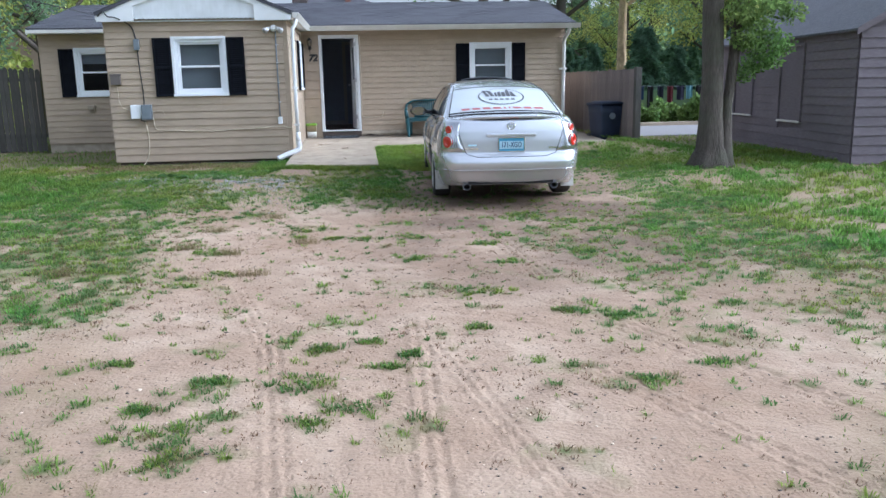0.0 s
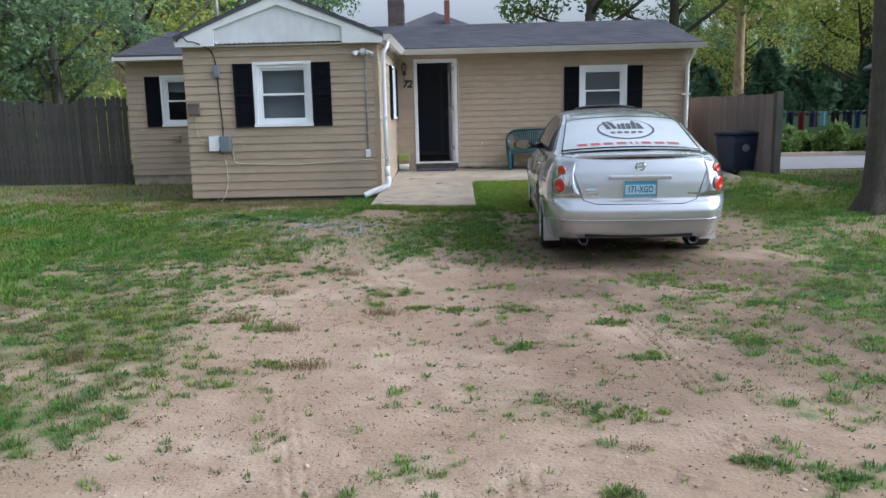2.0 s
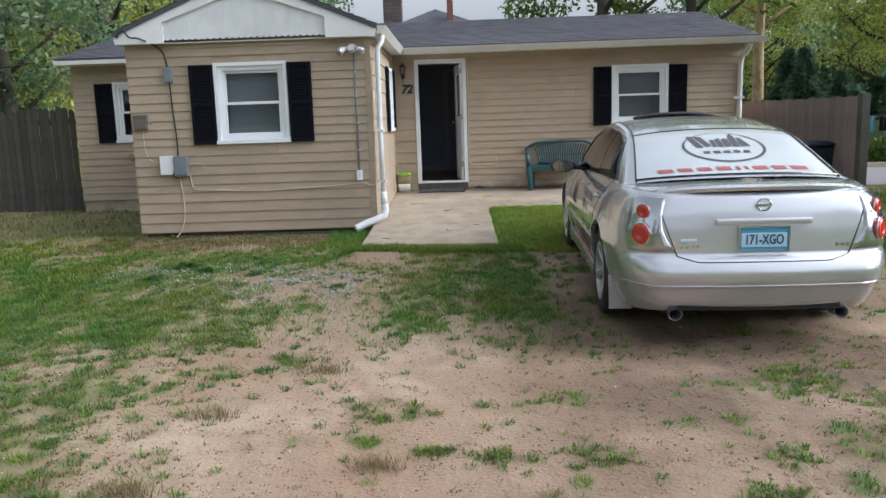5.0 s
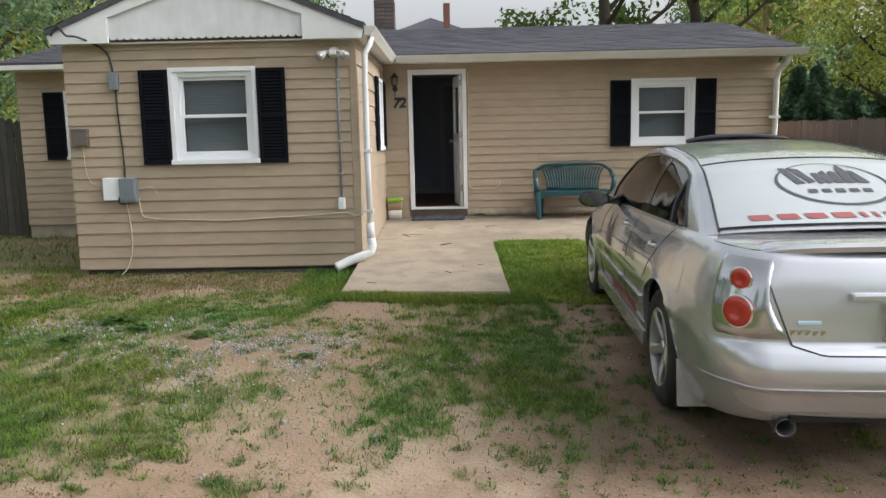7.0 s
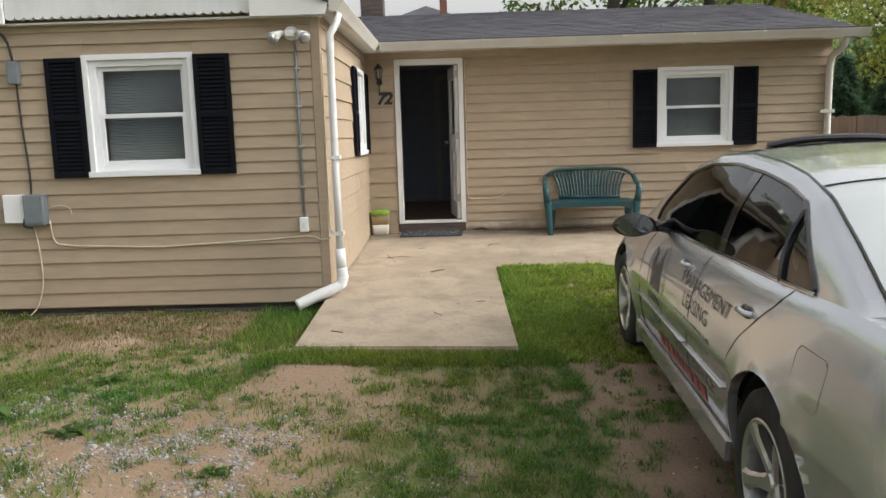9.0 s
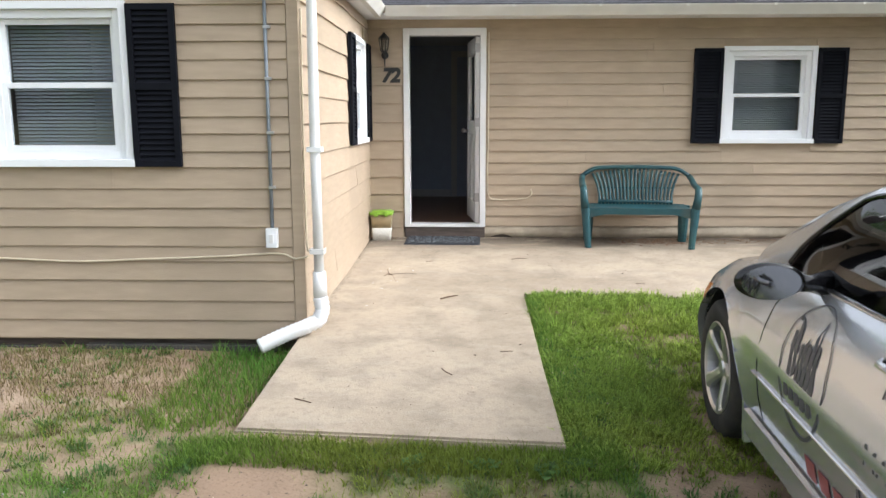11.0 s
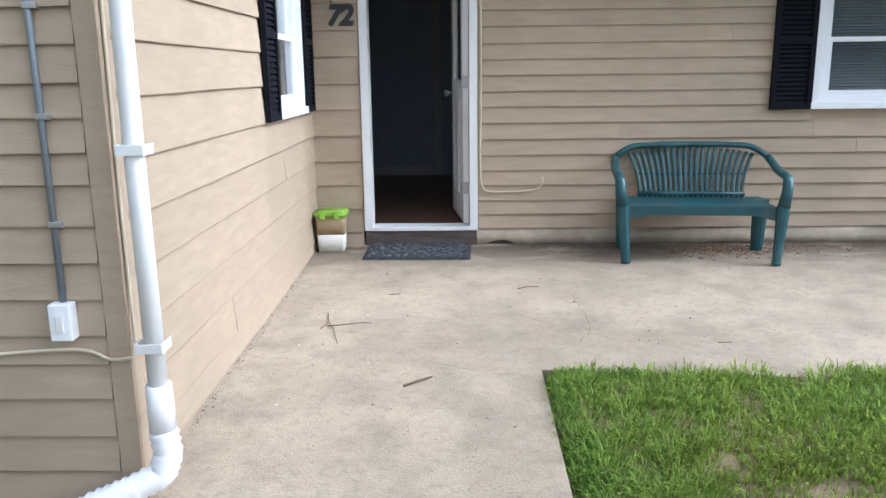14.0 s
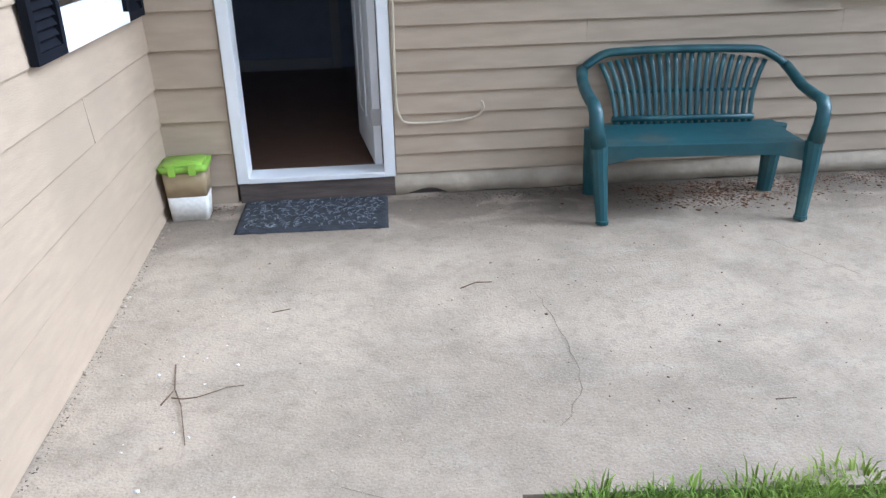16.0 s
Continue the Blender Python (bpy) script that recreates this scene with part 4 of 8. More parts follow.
def window(name, face, at, u0, z0, u1, z1, label, shut=0.29, blind=0.5, shutters=(1, 1)):
    """A double-hung white window in a wall, casing, two sashes with panes, blind, and black shutters beside it."""
    W, H = u1 - u0, z1 - z0
    root = new(name)
    root.matrix_basis = {"-y": pose(u0, at, z0), "+x": pose(at, u0, z0, 0, 0, 90)}[face]
    tagged(root, label, kind="structure")
    c = 0.045

    def P(nm, boxes, material, lb="", bev=0.003):
        bm = bmesh.new()
        for b in boxes:
            box(bm, *b, bevel=bev)
        return part(nm, bm, material, root, lb)

    P("window_frame", [(-c, -0.035, -c * 0.5, 0, 0.06, H + c), (W, -0.035, -c * 0.5, W + c, 0.06, H + c), (0, -0.035, H, W, 0.06, H + c)], M_VINYL, "white vinyl casing")
    P("window_sill", [(-c - 0.01, -0.055, -c, W + c + 0.01, 0.06, -0.0)], M_VINYL, "white sill")
    f = 0.05
    P("jamb", [(0.0, 0.0, 0, f, 0.1, H), (W - f, 0.0, 0, W, 0.1, H), (f, 0.0, H - f, W - f, 0.1, H), (f, 0.0, 0, W - f, 0.1, f)], M_VINYL)
    s = 0.034
    mid = H * 0.5
    for nm, a, b, y in (("lower_sash", f, mid + s / 2, 0.008), ("upper_sash", mid - s / 2, H - f, 0.04)):
        fr = P(nm, [(f, y, a, f + s, y + 0.03, b), (W - f - s, y, a, W - f, y + 0.03, b), (f + s, y, a, W - f - s, y + 0.03, a + s), (f + s, y, b - s, W - f - s, y + 0.03, b)], M_VINYL, "white sash")
        g = part("pane", bx(f + s, y + 0.013, a + s, W - f - s, y + 0.017, b - s), M_GLASS, fr)
        g.visible_shadow = False
    # a blind part-way down behind the glass
    if blind:
        bm = bmesh.new()
        n = int((H - 2 * f) * blind / 0.022)
        for i in range(n):
            z = H - f - 0.02 - i * 0.022
            vs = [bm.verts.new(p) for p in ((f + 0.01, 0.122, z - 0.009), (W - f - 0.01, 0.122, z - 0.009), (W - f - 0.01, 0.134, z + 0.008), (f + 0.01, 0.134, z + 0.008))]
            bm.faces.new(vs)
        part("blind", bm, M_BLIND, root, "pale slatted blind part-way down")["kind"] = "stuff"
    for side, on in zip((0, 1), shutters):
        if on:
            ob = part("shutter", shutter_mesh(shut, H + 0.07), M_BLACK, root, "black louvred shutter")
            ob.matrix_basis = pose(-c - shut - 0.006 if side == 0 else W + c + 0.006, -0.024, -0.045)
    return root


window("window_bay", "-y", YB, *WIN1, "white double-hung window with black shutters and a blind", blind=0.98)
window("window_front", "-y", YM, *WIN2, "white double-hung window with black shutters", blind=0.98)
window("window_west", "-y", YM, *WIN3, "white double-hung window with a black shutter", blind=0.3)
window("window_side", "+x", XS, *WINS, "narrow white window with black shutters on the bay side", shut=0.28, blind=0.4)

d_u0, d_z0, d_u1, d_z1 = DOOR
door_root = tagged(new("door_1"), "open white entrance door with half-height glazing, swung inwards", kind="structure")
bm = bmesh.new()
for b in ((d_u0 - 0.045, YM - 0.03, 0.532, d_u0 + 0.015, YM + 0.13, d_z1 + 0.055), (d_u1 - 0.015, YM - 0.03, 0.532, d_u1 + 0.045, YM + 0.13, d_z1 + 0.055), (d_u0 + 0.015, YM - 0.03, d_z1 - 0.015, d_u1 - 0.015, YM + 0.13, d_z1 + 0.055)):
    box(bm, *b, bevel=0.004)
part("door_frame", bm, M_WHITE, door_root, "white painted door casing")
part("threshold", bx(d_u0 + 0.015, YM - 0.035, 0.532, d_u1 - 0.015, YM + 0.13, 0.56, 0.004), M_WHITE, door_root, "worn white sill bar")
part("step_board", bx(d_u0 - 0.04, YM - 0.024, 0.40, d_u1 + 0.04, YM + 0.06, 0.53, 0.004), M_DARK_WOOD_SHADE, door_root, "dark rotting board below the sill")
LW, LH = 0.72, d_z1 - ZF - 0.055
bm = bmesh.new()
st = 0.11
box(bm, 0, 0, 0, st, 0.04, LH), box(bm, LW - st, 0, 0, LW, 0.04, LH)
box(bm, st, 0, 0, LW - st, 0.04, 0.2), box(bm, st, 0, LH - 0.16, LW - st, 0.04, LH), box(bm, st, 0, 0.92, LW - st, 0.04, 1.06)
box(bm, LW / 2 - 0.04, 0, 0.2, LW / 2 + 0.04, 0.04, 0.92)
for a, b in ((st, LW / 2 - 0.04), (LW / 2 + 0.04, LW - st)):
    box(bm, a, 0.012, 0.2, b, 0.028, 0.92)
    box(bm, a + 0.03, 0.004, 0.23, b - 0.03, 0.036, 0.89, 0.008)
leaf = part("door_leaf", bm, M_WHITE, door_root, "white panelled door leaf with upper glazing")
leaf.matrix_basis = pose(d_u1 - 0.02, YM + 0.1, ZF + 0.035, 0, 0, 97)
g = part("pane", bx(st, 0.015, 1.06, LW - st, 0.022, LH - 0.16), M_GLASS, leaf)
g.visible_shadow = False
bm = bmesh.new()
tube(bm, [(LW - 0.06, 0.04, 0.95), (LW - 0.06, 0.075, 0.95)], [0.012, 0.014], 10)
tube(bm, [(LW - 0.06, 0.07, 0.95), (LW - 0.06, 0.085, 0.95), (LW - 0.06, 0.105, 0.95), (LW - 0.06, 0.112, 0.95)], [0.014, 0.028, 0.026, 0.012], 12)
part("door_handle", bm, M_STEEL, leaf, "round steel knob", True)
for z in (0.22, 1.0, 1.75):
    part("hinge", bx(-0.012, -0.006, z, 0.006, 0.05, z + 0.09, 0.002), M_STEEL, leaf, "steel hinge")

# ---- slab ----
bm = bmesh.new()
vs = prism(bm, SLAB, 0, 1, "z")
for v in bm.verts:
    top = v.co.z > 0.5
    v.co.z = slab_z(v.co.y) - (0 if top else 0.12)
bmesh.ops.bevel(bm, geom=[e for e in bm.edges if all(v.co.z > slab_z(v.co.y) - 0.02 for v in e.verts)], offset=0.012, segments=2, affect="EDGES")
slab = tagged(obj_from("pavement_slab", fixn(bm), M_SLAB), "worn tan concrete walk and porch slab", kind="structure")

# cracks and joint lines, thin sunken dark seams
M_CRACK = mat("crack_dirt", (0.16, 0.12, 0.09), 0.95, vary=0.2, scale=30)


def seam(name, pts, w, label):
    bm = bmesh.new()
    rr = random.Random(len(pts) * 7)
    P = []
    for (a, b), (c, d) in zip(pts, pts[1:]):
        n = max(2, int(math.hypot(c - a, d - b) / 0.05))
        for i in range(n):
            t = i / n
            P.append((a + (c - a) * t + rr.uniform(-0.012, 0.012), b + (d - b) * t + rr.uniform(-0.012, 0.012)))
    L = []
    for i, (x, y) in enumerate(P):
        ww = w * rr.uniform(0.4, 1.2)
        q = P[min(i + 1, len(P) - 1)]
        p = P[max(i - 1, 0)]
        d = Vector((q[0] - p[0], q[1] - p[1])).normalized()
        L.append([bm.verts.new((x - d.y * s * ww, y + d.x * s * ww, slab_z(y) + 0.0035)) for s in (-1, 1)])
    for A, B in zip(L, L[1:]):
        bm.faces.new((A[0], A[1], B[1], B[0]))
    return part(name, bm, M_CRACK, slab, label)


seam("crack", [(0.53, 16.12), (0.57, 15.75), (0.55, 15.45), (0.40, 15.2)], 0.0018, "hairline crack in the concrete")
seam("crack", [(-0.25, 15.05), (0.0, 14.92), (0.24, 14.9)], 0.0012, "hairline crack in the concrete")
seam("crack", [(1.7, 16.5), (1.95, 16.05)], 0.0018, "hairline crack in the concrete")

# fallen twigs, crumbs of leaf and chips of paint on the slab


def twig(pts, r, label="dry twig lying on the concrete"):
    bm = bmesh.new()
    x0, y0 = pts[0][0], pts[0][1]
    tube(bm, [(x - x0, y - y0, z + slab_z(y) - slab_z(y0)) for x, y, z in pts], [0.7 * r * (1 - 0.6 * i / len(pts)) for i in range(len(pts))], 5)
    ob = obj_from("twig", bm, M_TWIG)
    ob.matrix_basis = pose(x0, y0, slab_z(y0) + r * 0.8)
    return tagged(ob, label, "twig", "fallen twigs")


twig([(-0.86, 15.76, 0.0), (-0.83, 15.6, 0.004), (-0.79, 15.5, 0.006), (-0.74, 15.3, 0.0)], 0.0042, "forked dry twig lying on the concrete")
twig([(-0.83, 15.55, 0.004), (-0.79, 15.525, 0.014), (-0.74, 15.52, 0.02), (-0.69, 15.55, 0.016), (-0.65, 15.585, 0.008), (-0.6, 15.6, 0.0)], 0.0038)
twig([(-0.86, 15.52, 0.0), (-0.83, 15.58, 0.01)], 0.004)
twig([(-0.37, 14.78, 0.0), (-0.31, 14.82, 0.006), (-0.25, 14.88, 0.0)], 0.009, "short thick twig on the concrete walk")
twig([(0.22, 16.2, 0.0), (0.29, 16.24, 0.003), (0.36, 16.24, 0.0)], 0.004)
twig([(-0.55, 16.1, 0.0), (-0.48, 16.12, 0.0)], 0.003)
twig([(0.02, 13.6, 0.0), (0.09, 13.61, 0.0)], 0.004)
twig([(-0.31, 13.3, 0.0), (-0.29, 13.23, 0.008), (-0.25, 13.2, 0.0)], 0.005)
twig([(-1.02, 12.85, 0.0), (-0.93, 12.8, 0.0)], 0.005)
twig([(1.15, 15.3, 0.0), (1.22, 15.3, 0.0)], 0.003)


def litter(name, n, fn, size, material, label, seed, thick=0.4, zfn=None, cat="litter"):
    """Scattered chips as one mesh of small squashed lumps."""
    r = np.random.default_rng(seed)
    oct_v = np.array([(1, 0, 0), (0, 1, 0), (-1, 0, 0), (0, -1, 0), (0, 0, 1), (0, 0, -0.4)], float)
    oct_f = np.array([(0, 1, 4), (1, 2, 4), (2, 3, 4), (3, 0, 4), (1, 0, 5), (2, 1, 5), (3, 2, 5), (0, 3, 5)])
    x, y = fn(r, n)
    n = len(x)
    s = size * np.exp(r.normal(0, 0.4, n))
    a = r.uniform(0, math.tau, n)
    V = np.repeat(oct_v[None], n, 0) * (1 + r.uniform(-0.35, 0.35, (n, 6, 1)))
    V[:, :, 0] *= s[:, None]
    V[:, :, 1] *= (s * r.uniform(0.5, 1, n))[:, None]
    V[:, :, 2] *= (s * thick)[:, None]
    X = V[:, :, 0] * np.cos(a)[:, None] - V[:, :, 1] * np.sin(a)[:, None] + x[:, None]
    Y = V[:, :, 0] * np.sin(a)[:, None] + V[:, :, 1] * np.cos(a)[:, None] + y[:, None]
    z = (zfn or surf_z)(x, y)
    Z = V[:, :, 2] + z[:, None]
    F = (oct_f[None] + (np.arange(n) * 6)[:, None, None]).reshape(-1, 3)
    return tagged(fast_mesh(name, np.stack([X, Y, Z], -1).reshape(-1, 3), F, material, smooth=False), label, cat, kind="stuff")


def u_rect(x0, x1, y0, y1):
    return lambda r, n: (r.uniform(x0, x1, n), r.uniform(y0, y1, n))


def u_gauss(cx, cy, sx, sy):
    return lambda r, n: (r.normal(cx, sx, n), r.normal(cy, sy, n))


sz = lambda x, y: slab_z(y) + 0.001
litter("slab_grit", 700, u_rect(-1.1, 0.9, 12.6, 17.2), 0.004, M_PEBBLE, "grit and seeds on the concrete walk", 11, 0.5, sz)
litter("slab_grit_porch", 420, u_rect(0.3, 4.4, 15.2, 17.2), 0.0032, M_TWIG, "dark crumbs on the porch slab", 12, 0.5, sz)
litter("paint_chips", 16, u_gauss(-0.85, 15.2, 0.16, 0.4), 0.008, M_WHITE, "white paint chips on the concrete", 13, 0.2, sz)
litter("leaf_litter", 1300, u_gauss(1.75, 17.1, 0.28, 0.09), 0.0065, M_DEAD, "dry leaf litter under the bench against the wall", 14, 0.3, sz)
litter("leaf_litter_wall", 1300, lambda r, n: (r.uniform(1.3, 4.4, n), 17.28 - np.abs(r.normal(0, 0.12, n))), 0.007, M_DEAD, "dry leaf litter along the wall foot", 15, 0.3, sz)
litter("leaf_litter_corner", 160, lambda r, n: (r.uniform(-1.18, -0.85, n), 17.3 - np.abs(r.normal(0, 0.06, n))), 0.006, M_DEAD, "dirt and leaf crumbs by the door", 16, 0.3, sz)
litter("wall_foot_dirt", 3200, lambda r, n: (r.uniform(0.1, 4.4, n), 17.3 - np.abs(r.normal(0, 0.07, n))), 0.0035, M_DARK_WOOD_SHADE, "fine dark dirt along the wall foot", 18, 0.3, sz)
litter("side_foot_dirt", 350, lambda r, n: (-1.18 + np.abs(r.normal(0, 0.022, n)), r.uniform(14.2, 17.25, n)), 0.003, M_DARK_WOOD_SHADE, "fine dark dirt along the side wall foot", 19, 0.25, sz)
litter("leaf_litter_side", 70, lambda r, n: (-1.18 + np.abs(r.normal(0, 0.015, n)), r.uniform(14.2, 17.2, n)), 0.008, M_FOUND, "paint crumbs along the side wall", 17, 0.4, sz)

# ---- door mat, tub, bench ----
bm = bmesh.new()
b = bmesh.new()
bmesh.ops.create_grid(b, x_segments=44, y_segments=26, size=0.5)
for v in b.verts:
    v.co.x *= 0.76
    v.co.y *= 0.42
    e = max(abs(v.co.x) / 0.38, abs(v.co.y) / 0.21)
    v.co.z = 0.014 + 0.005 * noise.noise(v.co * 30) - (0.012 if e > 0.97 else 0) + (0.004 if 0.86 < e < 0.97 else 0)
merge(bm, b)
door_mat = tagged(obj_from("door_mat", bm, M_MAT, True), "dark grey ribbed rubber door mat with worn fibres on the slab", "door mat")
door_mat.matrix_basis = pose(-0.43, 17.1, slab_z(17.1), 1.7, 0, -1.5)
bm = bmesh.new()
rr = random.Random(5)
for i in range(260):
    x, y = rr.uniform(-0.34, 0.34), rr.uniform(-0.18, 0.18)
    a = rr.uniform(0, math.tau)
    tube(bm, [(x, y, 0.018), (x + 0.012 * math.cos(a), y + 0.012 * math.sin(a), 0.024), (x + 0.026 * math.cos(a + 0.5), y + 0.026 * math.sin(a + 0.5), 0.018)], 0.0013, 4)
part("fibres", bm, M_GREYMETAL, door_mat, "loose pale fibres")["kind"] = "stuff"


def rbox(cx, cy, z0, z1, w0, d0, w1, d1, r=0.02, seg=4, n_z=2, wall_t=0.0):
    """A tapering container with rounded corners; open at the top if wall_t is given."""
    bm = bmesh.new()

    def ring(w, d, z):
        out = []
        for sx, sy, a0 in ((1, 1, 0), (-1, 1, 90), (-1, -1, 180), (1, -1, 270)):
            for k in range(seg + 1):
                a = math.radians(a0 + 90 * k / seg)
                out.append(bm.verts.new((cx + sx * (w / 2 - r) + r * math.cos(a), cy + sy * (d / 2 - r) + r * math.sin(a), z)))
        return out

    R = [ring(w0 + (w1 - w0) * i / n_z, d0 + (d1 - d0) * i / n_z, z0 + (z1 - z0) * i / n_z) for i in range(n_z + 1)]
    if wall_t:
        R += [ring(w1 - 2 * wall_t, d1 - 2 * wall_t, z1), ring(w0 - 2 * wall_t, d0 - 2 * wall_t, z0 + wall_t)]
    for A, B in zip(R, R[1:]):
        for k in range(len(A)):
            bm.faces.new((A[k], A[(k + 1) % len(A)], B[(k + 1) % len(A)], B[k]))
    bm.faces.new(R[0][::-1])
    bm.faces.new(R[-1])
    return bm


tub = thing("storage_tub", (-1.06, 17.19, slab_z(17.2)), 2, "small plastic tub with lime green lid and white lower half", "storage tub")
part("base", rbox(0, 0, 0.0, 0.13, 0.185, 0.15, 0.2, 0.17, 0.02), M_TUBWHITE, tub, "white lower half", True)
part("body", rbox(0, 0, 0.13, 0.27, 0.2, 0.17, 0.215, 0.19, 0.02), M_TUBTAN, tub, "murky tan upper half", True)
bm = rbox(0, 0, 0.262, 0.29, 0.235, 0.21, 0.24, 0.215, 0.025)
merge(bm, rbox(0, 0, 0.29, 0.302, 0.2, 0.175, 0.19, 0.165, 0.02))
part("lid", bm, M_LIME, tub, "lime green lid", True)
for sx in (-1, 1):
    part("clip", bx(sx * 0.05 - 0.018, -0.118, 0.25, sx * 0.05 + 0.018, -0.1, 0.31, 0.003), M_LIME, tub, "lime green clip")

# resin garden bench
bench = thing("garden_bench", (1.50, 16.965, slab_z(16.95)), -5, "dark green moulded resin garden bench with a slatted fan back", "garden bench")
BW = 1.16
bm = bmesh.new()
b = bmesh.new()
bmesh.ops.create_grid(b, x_segments=30, y_segments=14, size=0.5)
for v in b.verts:
    u, w = v.co.x * 2, v.co.y * 2
    v.co.x, v.co.y = u * 0.53, 0.02 + w * 0.22
    v.co.z = 0.415 + 0.012 * (w * w) - 0.02 * max(0, -w - 0.6) - 0.004 * (1 - u * u)
bmesh.ops.solidify(b, geom=b.faces[:], thickness=0.012)
merge(bm, b)
# rolled front edge with a shallow arch
front = []
for i in range(25):
    u = -1 + 2 * i / 24
    front.append((u * 0.53, -0.2, 0.408 - 0.0 * u))
for i in range(24):
    x0, x1 = front[i][0], front[i + 1][0]
    za = 0.34 + 0.0 * i
    d0 = 0.355 - 0.04 * max(0, abs(x0 / 0.53) - 0.7) / 0.3
    d1 = 0.355 - 0.04 * max(0, abs(x1 / 0.53) - 0.7) / 0.3
    vs = [bm.verts.new(p) for p in ((x0, -0.205, d0), (x1, -0.205, d1), (x1, -0.205, 0.42), (x0, -0.205, 0.42), (x0, -0.185, d0), (x1, -0.185, d1), (x1, -0.185, 0.42), (x0, -0.185, 0.42))]
    for f in ((0, 1, 2, 3), (5, 4, 7, 6), (1, 0, 4, 5), (3, 2, 6, 7)):
        bm.faces.new([vs[k] for k in f])
part("seat", fixn(bm), M_BENCHSEAT, bench, "dished seat with brown leaf dirt")
# slats of the back fan outwards
for i in range(21):
    u = -1 + 2 * i / 20
    bm = bmesh.new()
    xb, xt = u * 0.39, u * 0.475
    pts = []
    for k in range(7):
        t = k / 6
        pts.append((xb + (xt - xb) * t ** 2.2, 0.225 + 0.10 * t, 0.42 + (0.39 - 0.05 * u * u) * t))
    tube(bm, pts, [0.0145] * 7, 8, flat=0.6)
    part("back_slat", bm, M_BENCH, bench, "", True)
bm = bmesh.new()
top = []
for i in range(33):
    u = -1 + 2 * i / 32
    z = 0.83 - 0.02 * u * u - 0.10 * max(0, abs(u) - 0.72) ** 1.6 * 6
    top.append((u * 0.585, 0.33 - 0.03 * max(0, abs(u) - 0.8) * 5, z))
tube(bm, top, 0.033, 10, flat=0.7)
tube(bm, [(u * 0.41, 0.235, 0.45) for u in (-1, -0.5, 0, 0.5, 1)], 0.019, 8)
tube(bm, [(u * 0.425, 0.285, 0.6) for u in (-1, -0.5, 0, 0.5, 1)], 0.01, 6)
part("backrest", bm, M_BENCH, bench, "curved top rail", True)
for s in (-1, 1):
    bm = bmesh.new()
    tube(bm, [(s * 0.585, 0.3, 0.735), (s * 0.60, 0.2, 0.69), (s * 0.60, 0.08, 0.655), (s * 0.6, -0.06, 0.64), (s * 0.6, -0.16, 0.635), (s * 0.595, -0.2, 0.6), (s * 0.59, -0.205, 0.52), (s * 0.575, -0.205, 0.42)], [0.033, 0.033, 0.035, 0.037, 0.037, 0.038, 0.04, 0.047], 12, flat=0.75)
    part("armrest", bm, M_BENCH, bench, "", True)
    bm = bmesh.new()
    A = [(s * 0.572, -0.2, 0.425), (s * 0.565, -0.215, 0.3), (s * 0.55, -0.235, 0.12), (s * 0.54, -0.245, 0.0)]
    tube(bm, A, [0.05, 0.044, 0.037, 0.032], 10, flat=0.75)
    tube(bm, [(s * 0.54, -0.247, 0.0), (s * 0.54, -0.247, 0.02)], 0.036, 10)
    part("leg", bm, M_BENCH, bench, "tapered front leg")
    bm = bmesh.new()
    tube(bm, [(s * 0.52, 0.16, 0.42), (s * 0.52, 0.18, 0.2), (s * 0.52, 0.2, 0.0)], [0.064, 0.056, 0.046], 10, flat=0.6)
    part("leg", bm, M_BENCH, bench, "tapered back leg")

bench.scale = (0.905, 0.94, 0.9)

# ---- things on the walls ----
# carriage lamp beside the door
lamp = thing("wall_lamp", (-1.02, YM - 0.005, 2.33), 0, "small black carriage wall lamp with clear panes", "wall lamp")
bm = bmesh.new()
tube(bm, [(0, 0.0, -0.05), (0, -0.02, -0.05)], [0.04, 0.035], 10)
tube(bm, [(0, -0.01, -0.05), (0, -0.06, -0.07), (0, -0.09, -0.04), (0, -0.09, -0.02)], 0.008, 6)
tube(bm, [(0, -0.04, -0.08), (0.0, -0.035, -0.13), (0, -0.02, -0.17)], [0.008, 0.006, 0.003], 6)
part("bracket", bm, M_CABLE, lamp)
bm = bmesh.new()
tube(bm, [(0, -0.09, -0.025), (0, -0.09, -0.01)], [0.025, 0.035], 6)
tube(bm, [(0, -0.09, 0.105), (0, -0.09, 0.12), (0, -0.09, 0.15), (0, -0.09, 0.17)], [0.056, 0.05, 0.02, 0.006], 6)
for k in range(6):
    a = k * math.tau / 6
    tube(bm, [(0.034 * math.cos(a), -0.09 + 0.034 * math.sin(a), -0.01), (0.052 * math.cos(a), -0.09 + 0.052 * math.sin(a), 0.107)], 0.004, 4)
part("cage", bm, M_CABLE, lamp)
bm = bmesh.new()
tube(bm, [(0, -0.09, -0.008), (0, -0.09, 0.104)], [0.03, 0.047], 6)
g = part("pane", bm, M_GLASS, lamp)
g.visible_shadow = False


def text_mesh(body, size, extrude=0.0, shear=0.0, bold=0.0):
    """Letters as a mesh in the xy plane, centred."""
    cu = bpy.data.curves.new("letters", "FONT")
    cu.body, cu.size, cu.extrude, cu.shear, cu.offset = body, size, extrude, shear, bold
    cu.align_x, cu.align_y, cu.resolution_u = "CENTER", "CENTER", 3
    ob = new("letters", cu)
    dg = bpy.context.evaluated_depsgraph_get()
    me = bpy.data.meshes.new_from_object(ob.evaluated_get(dg))
    bpy.data.objects.remove(ob)
    bm = bmesh.new()
    bm.from_mesh(me)
    bpy.data.meshes.remove(me)
    return bm


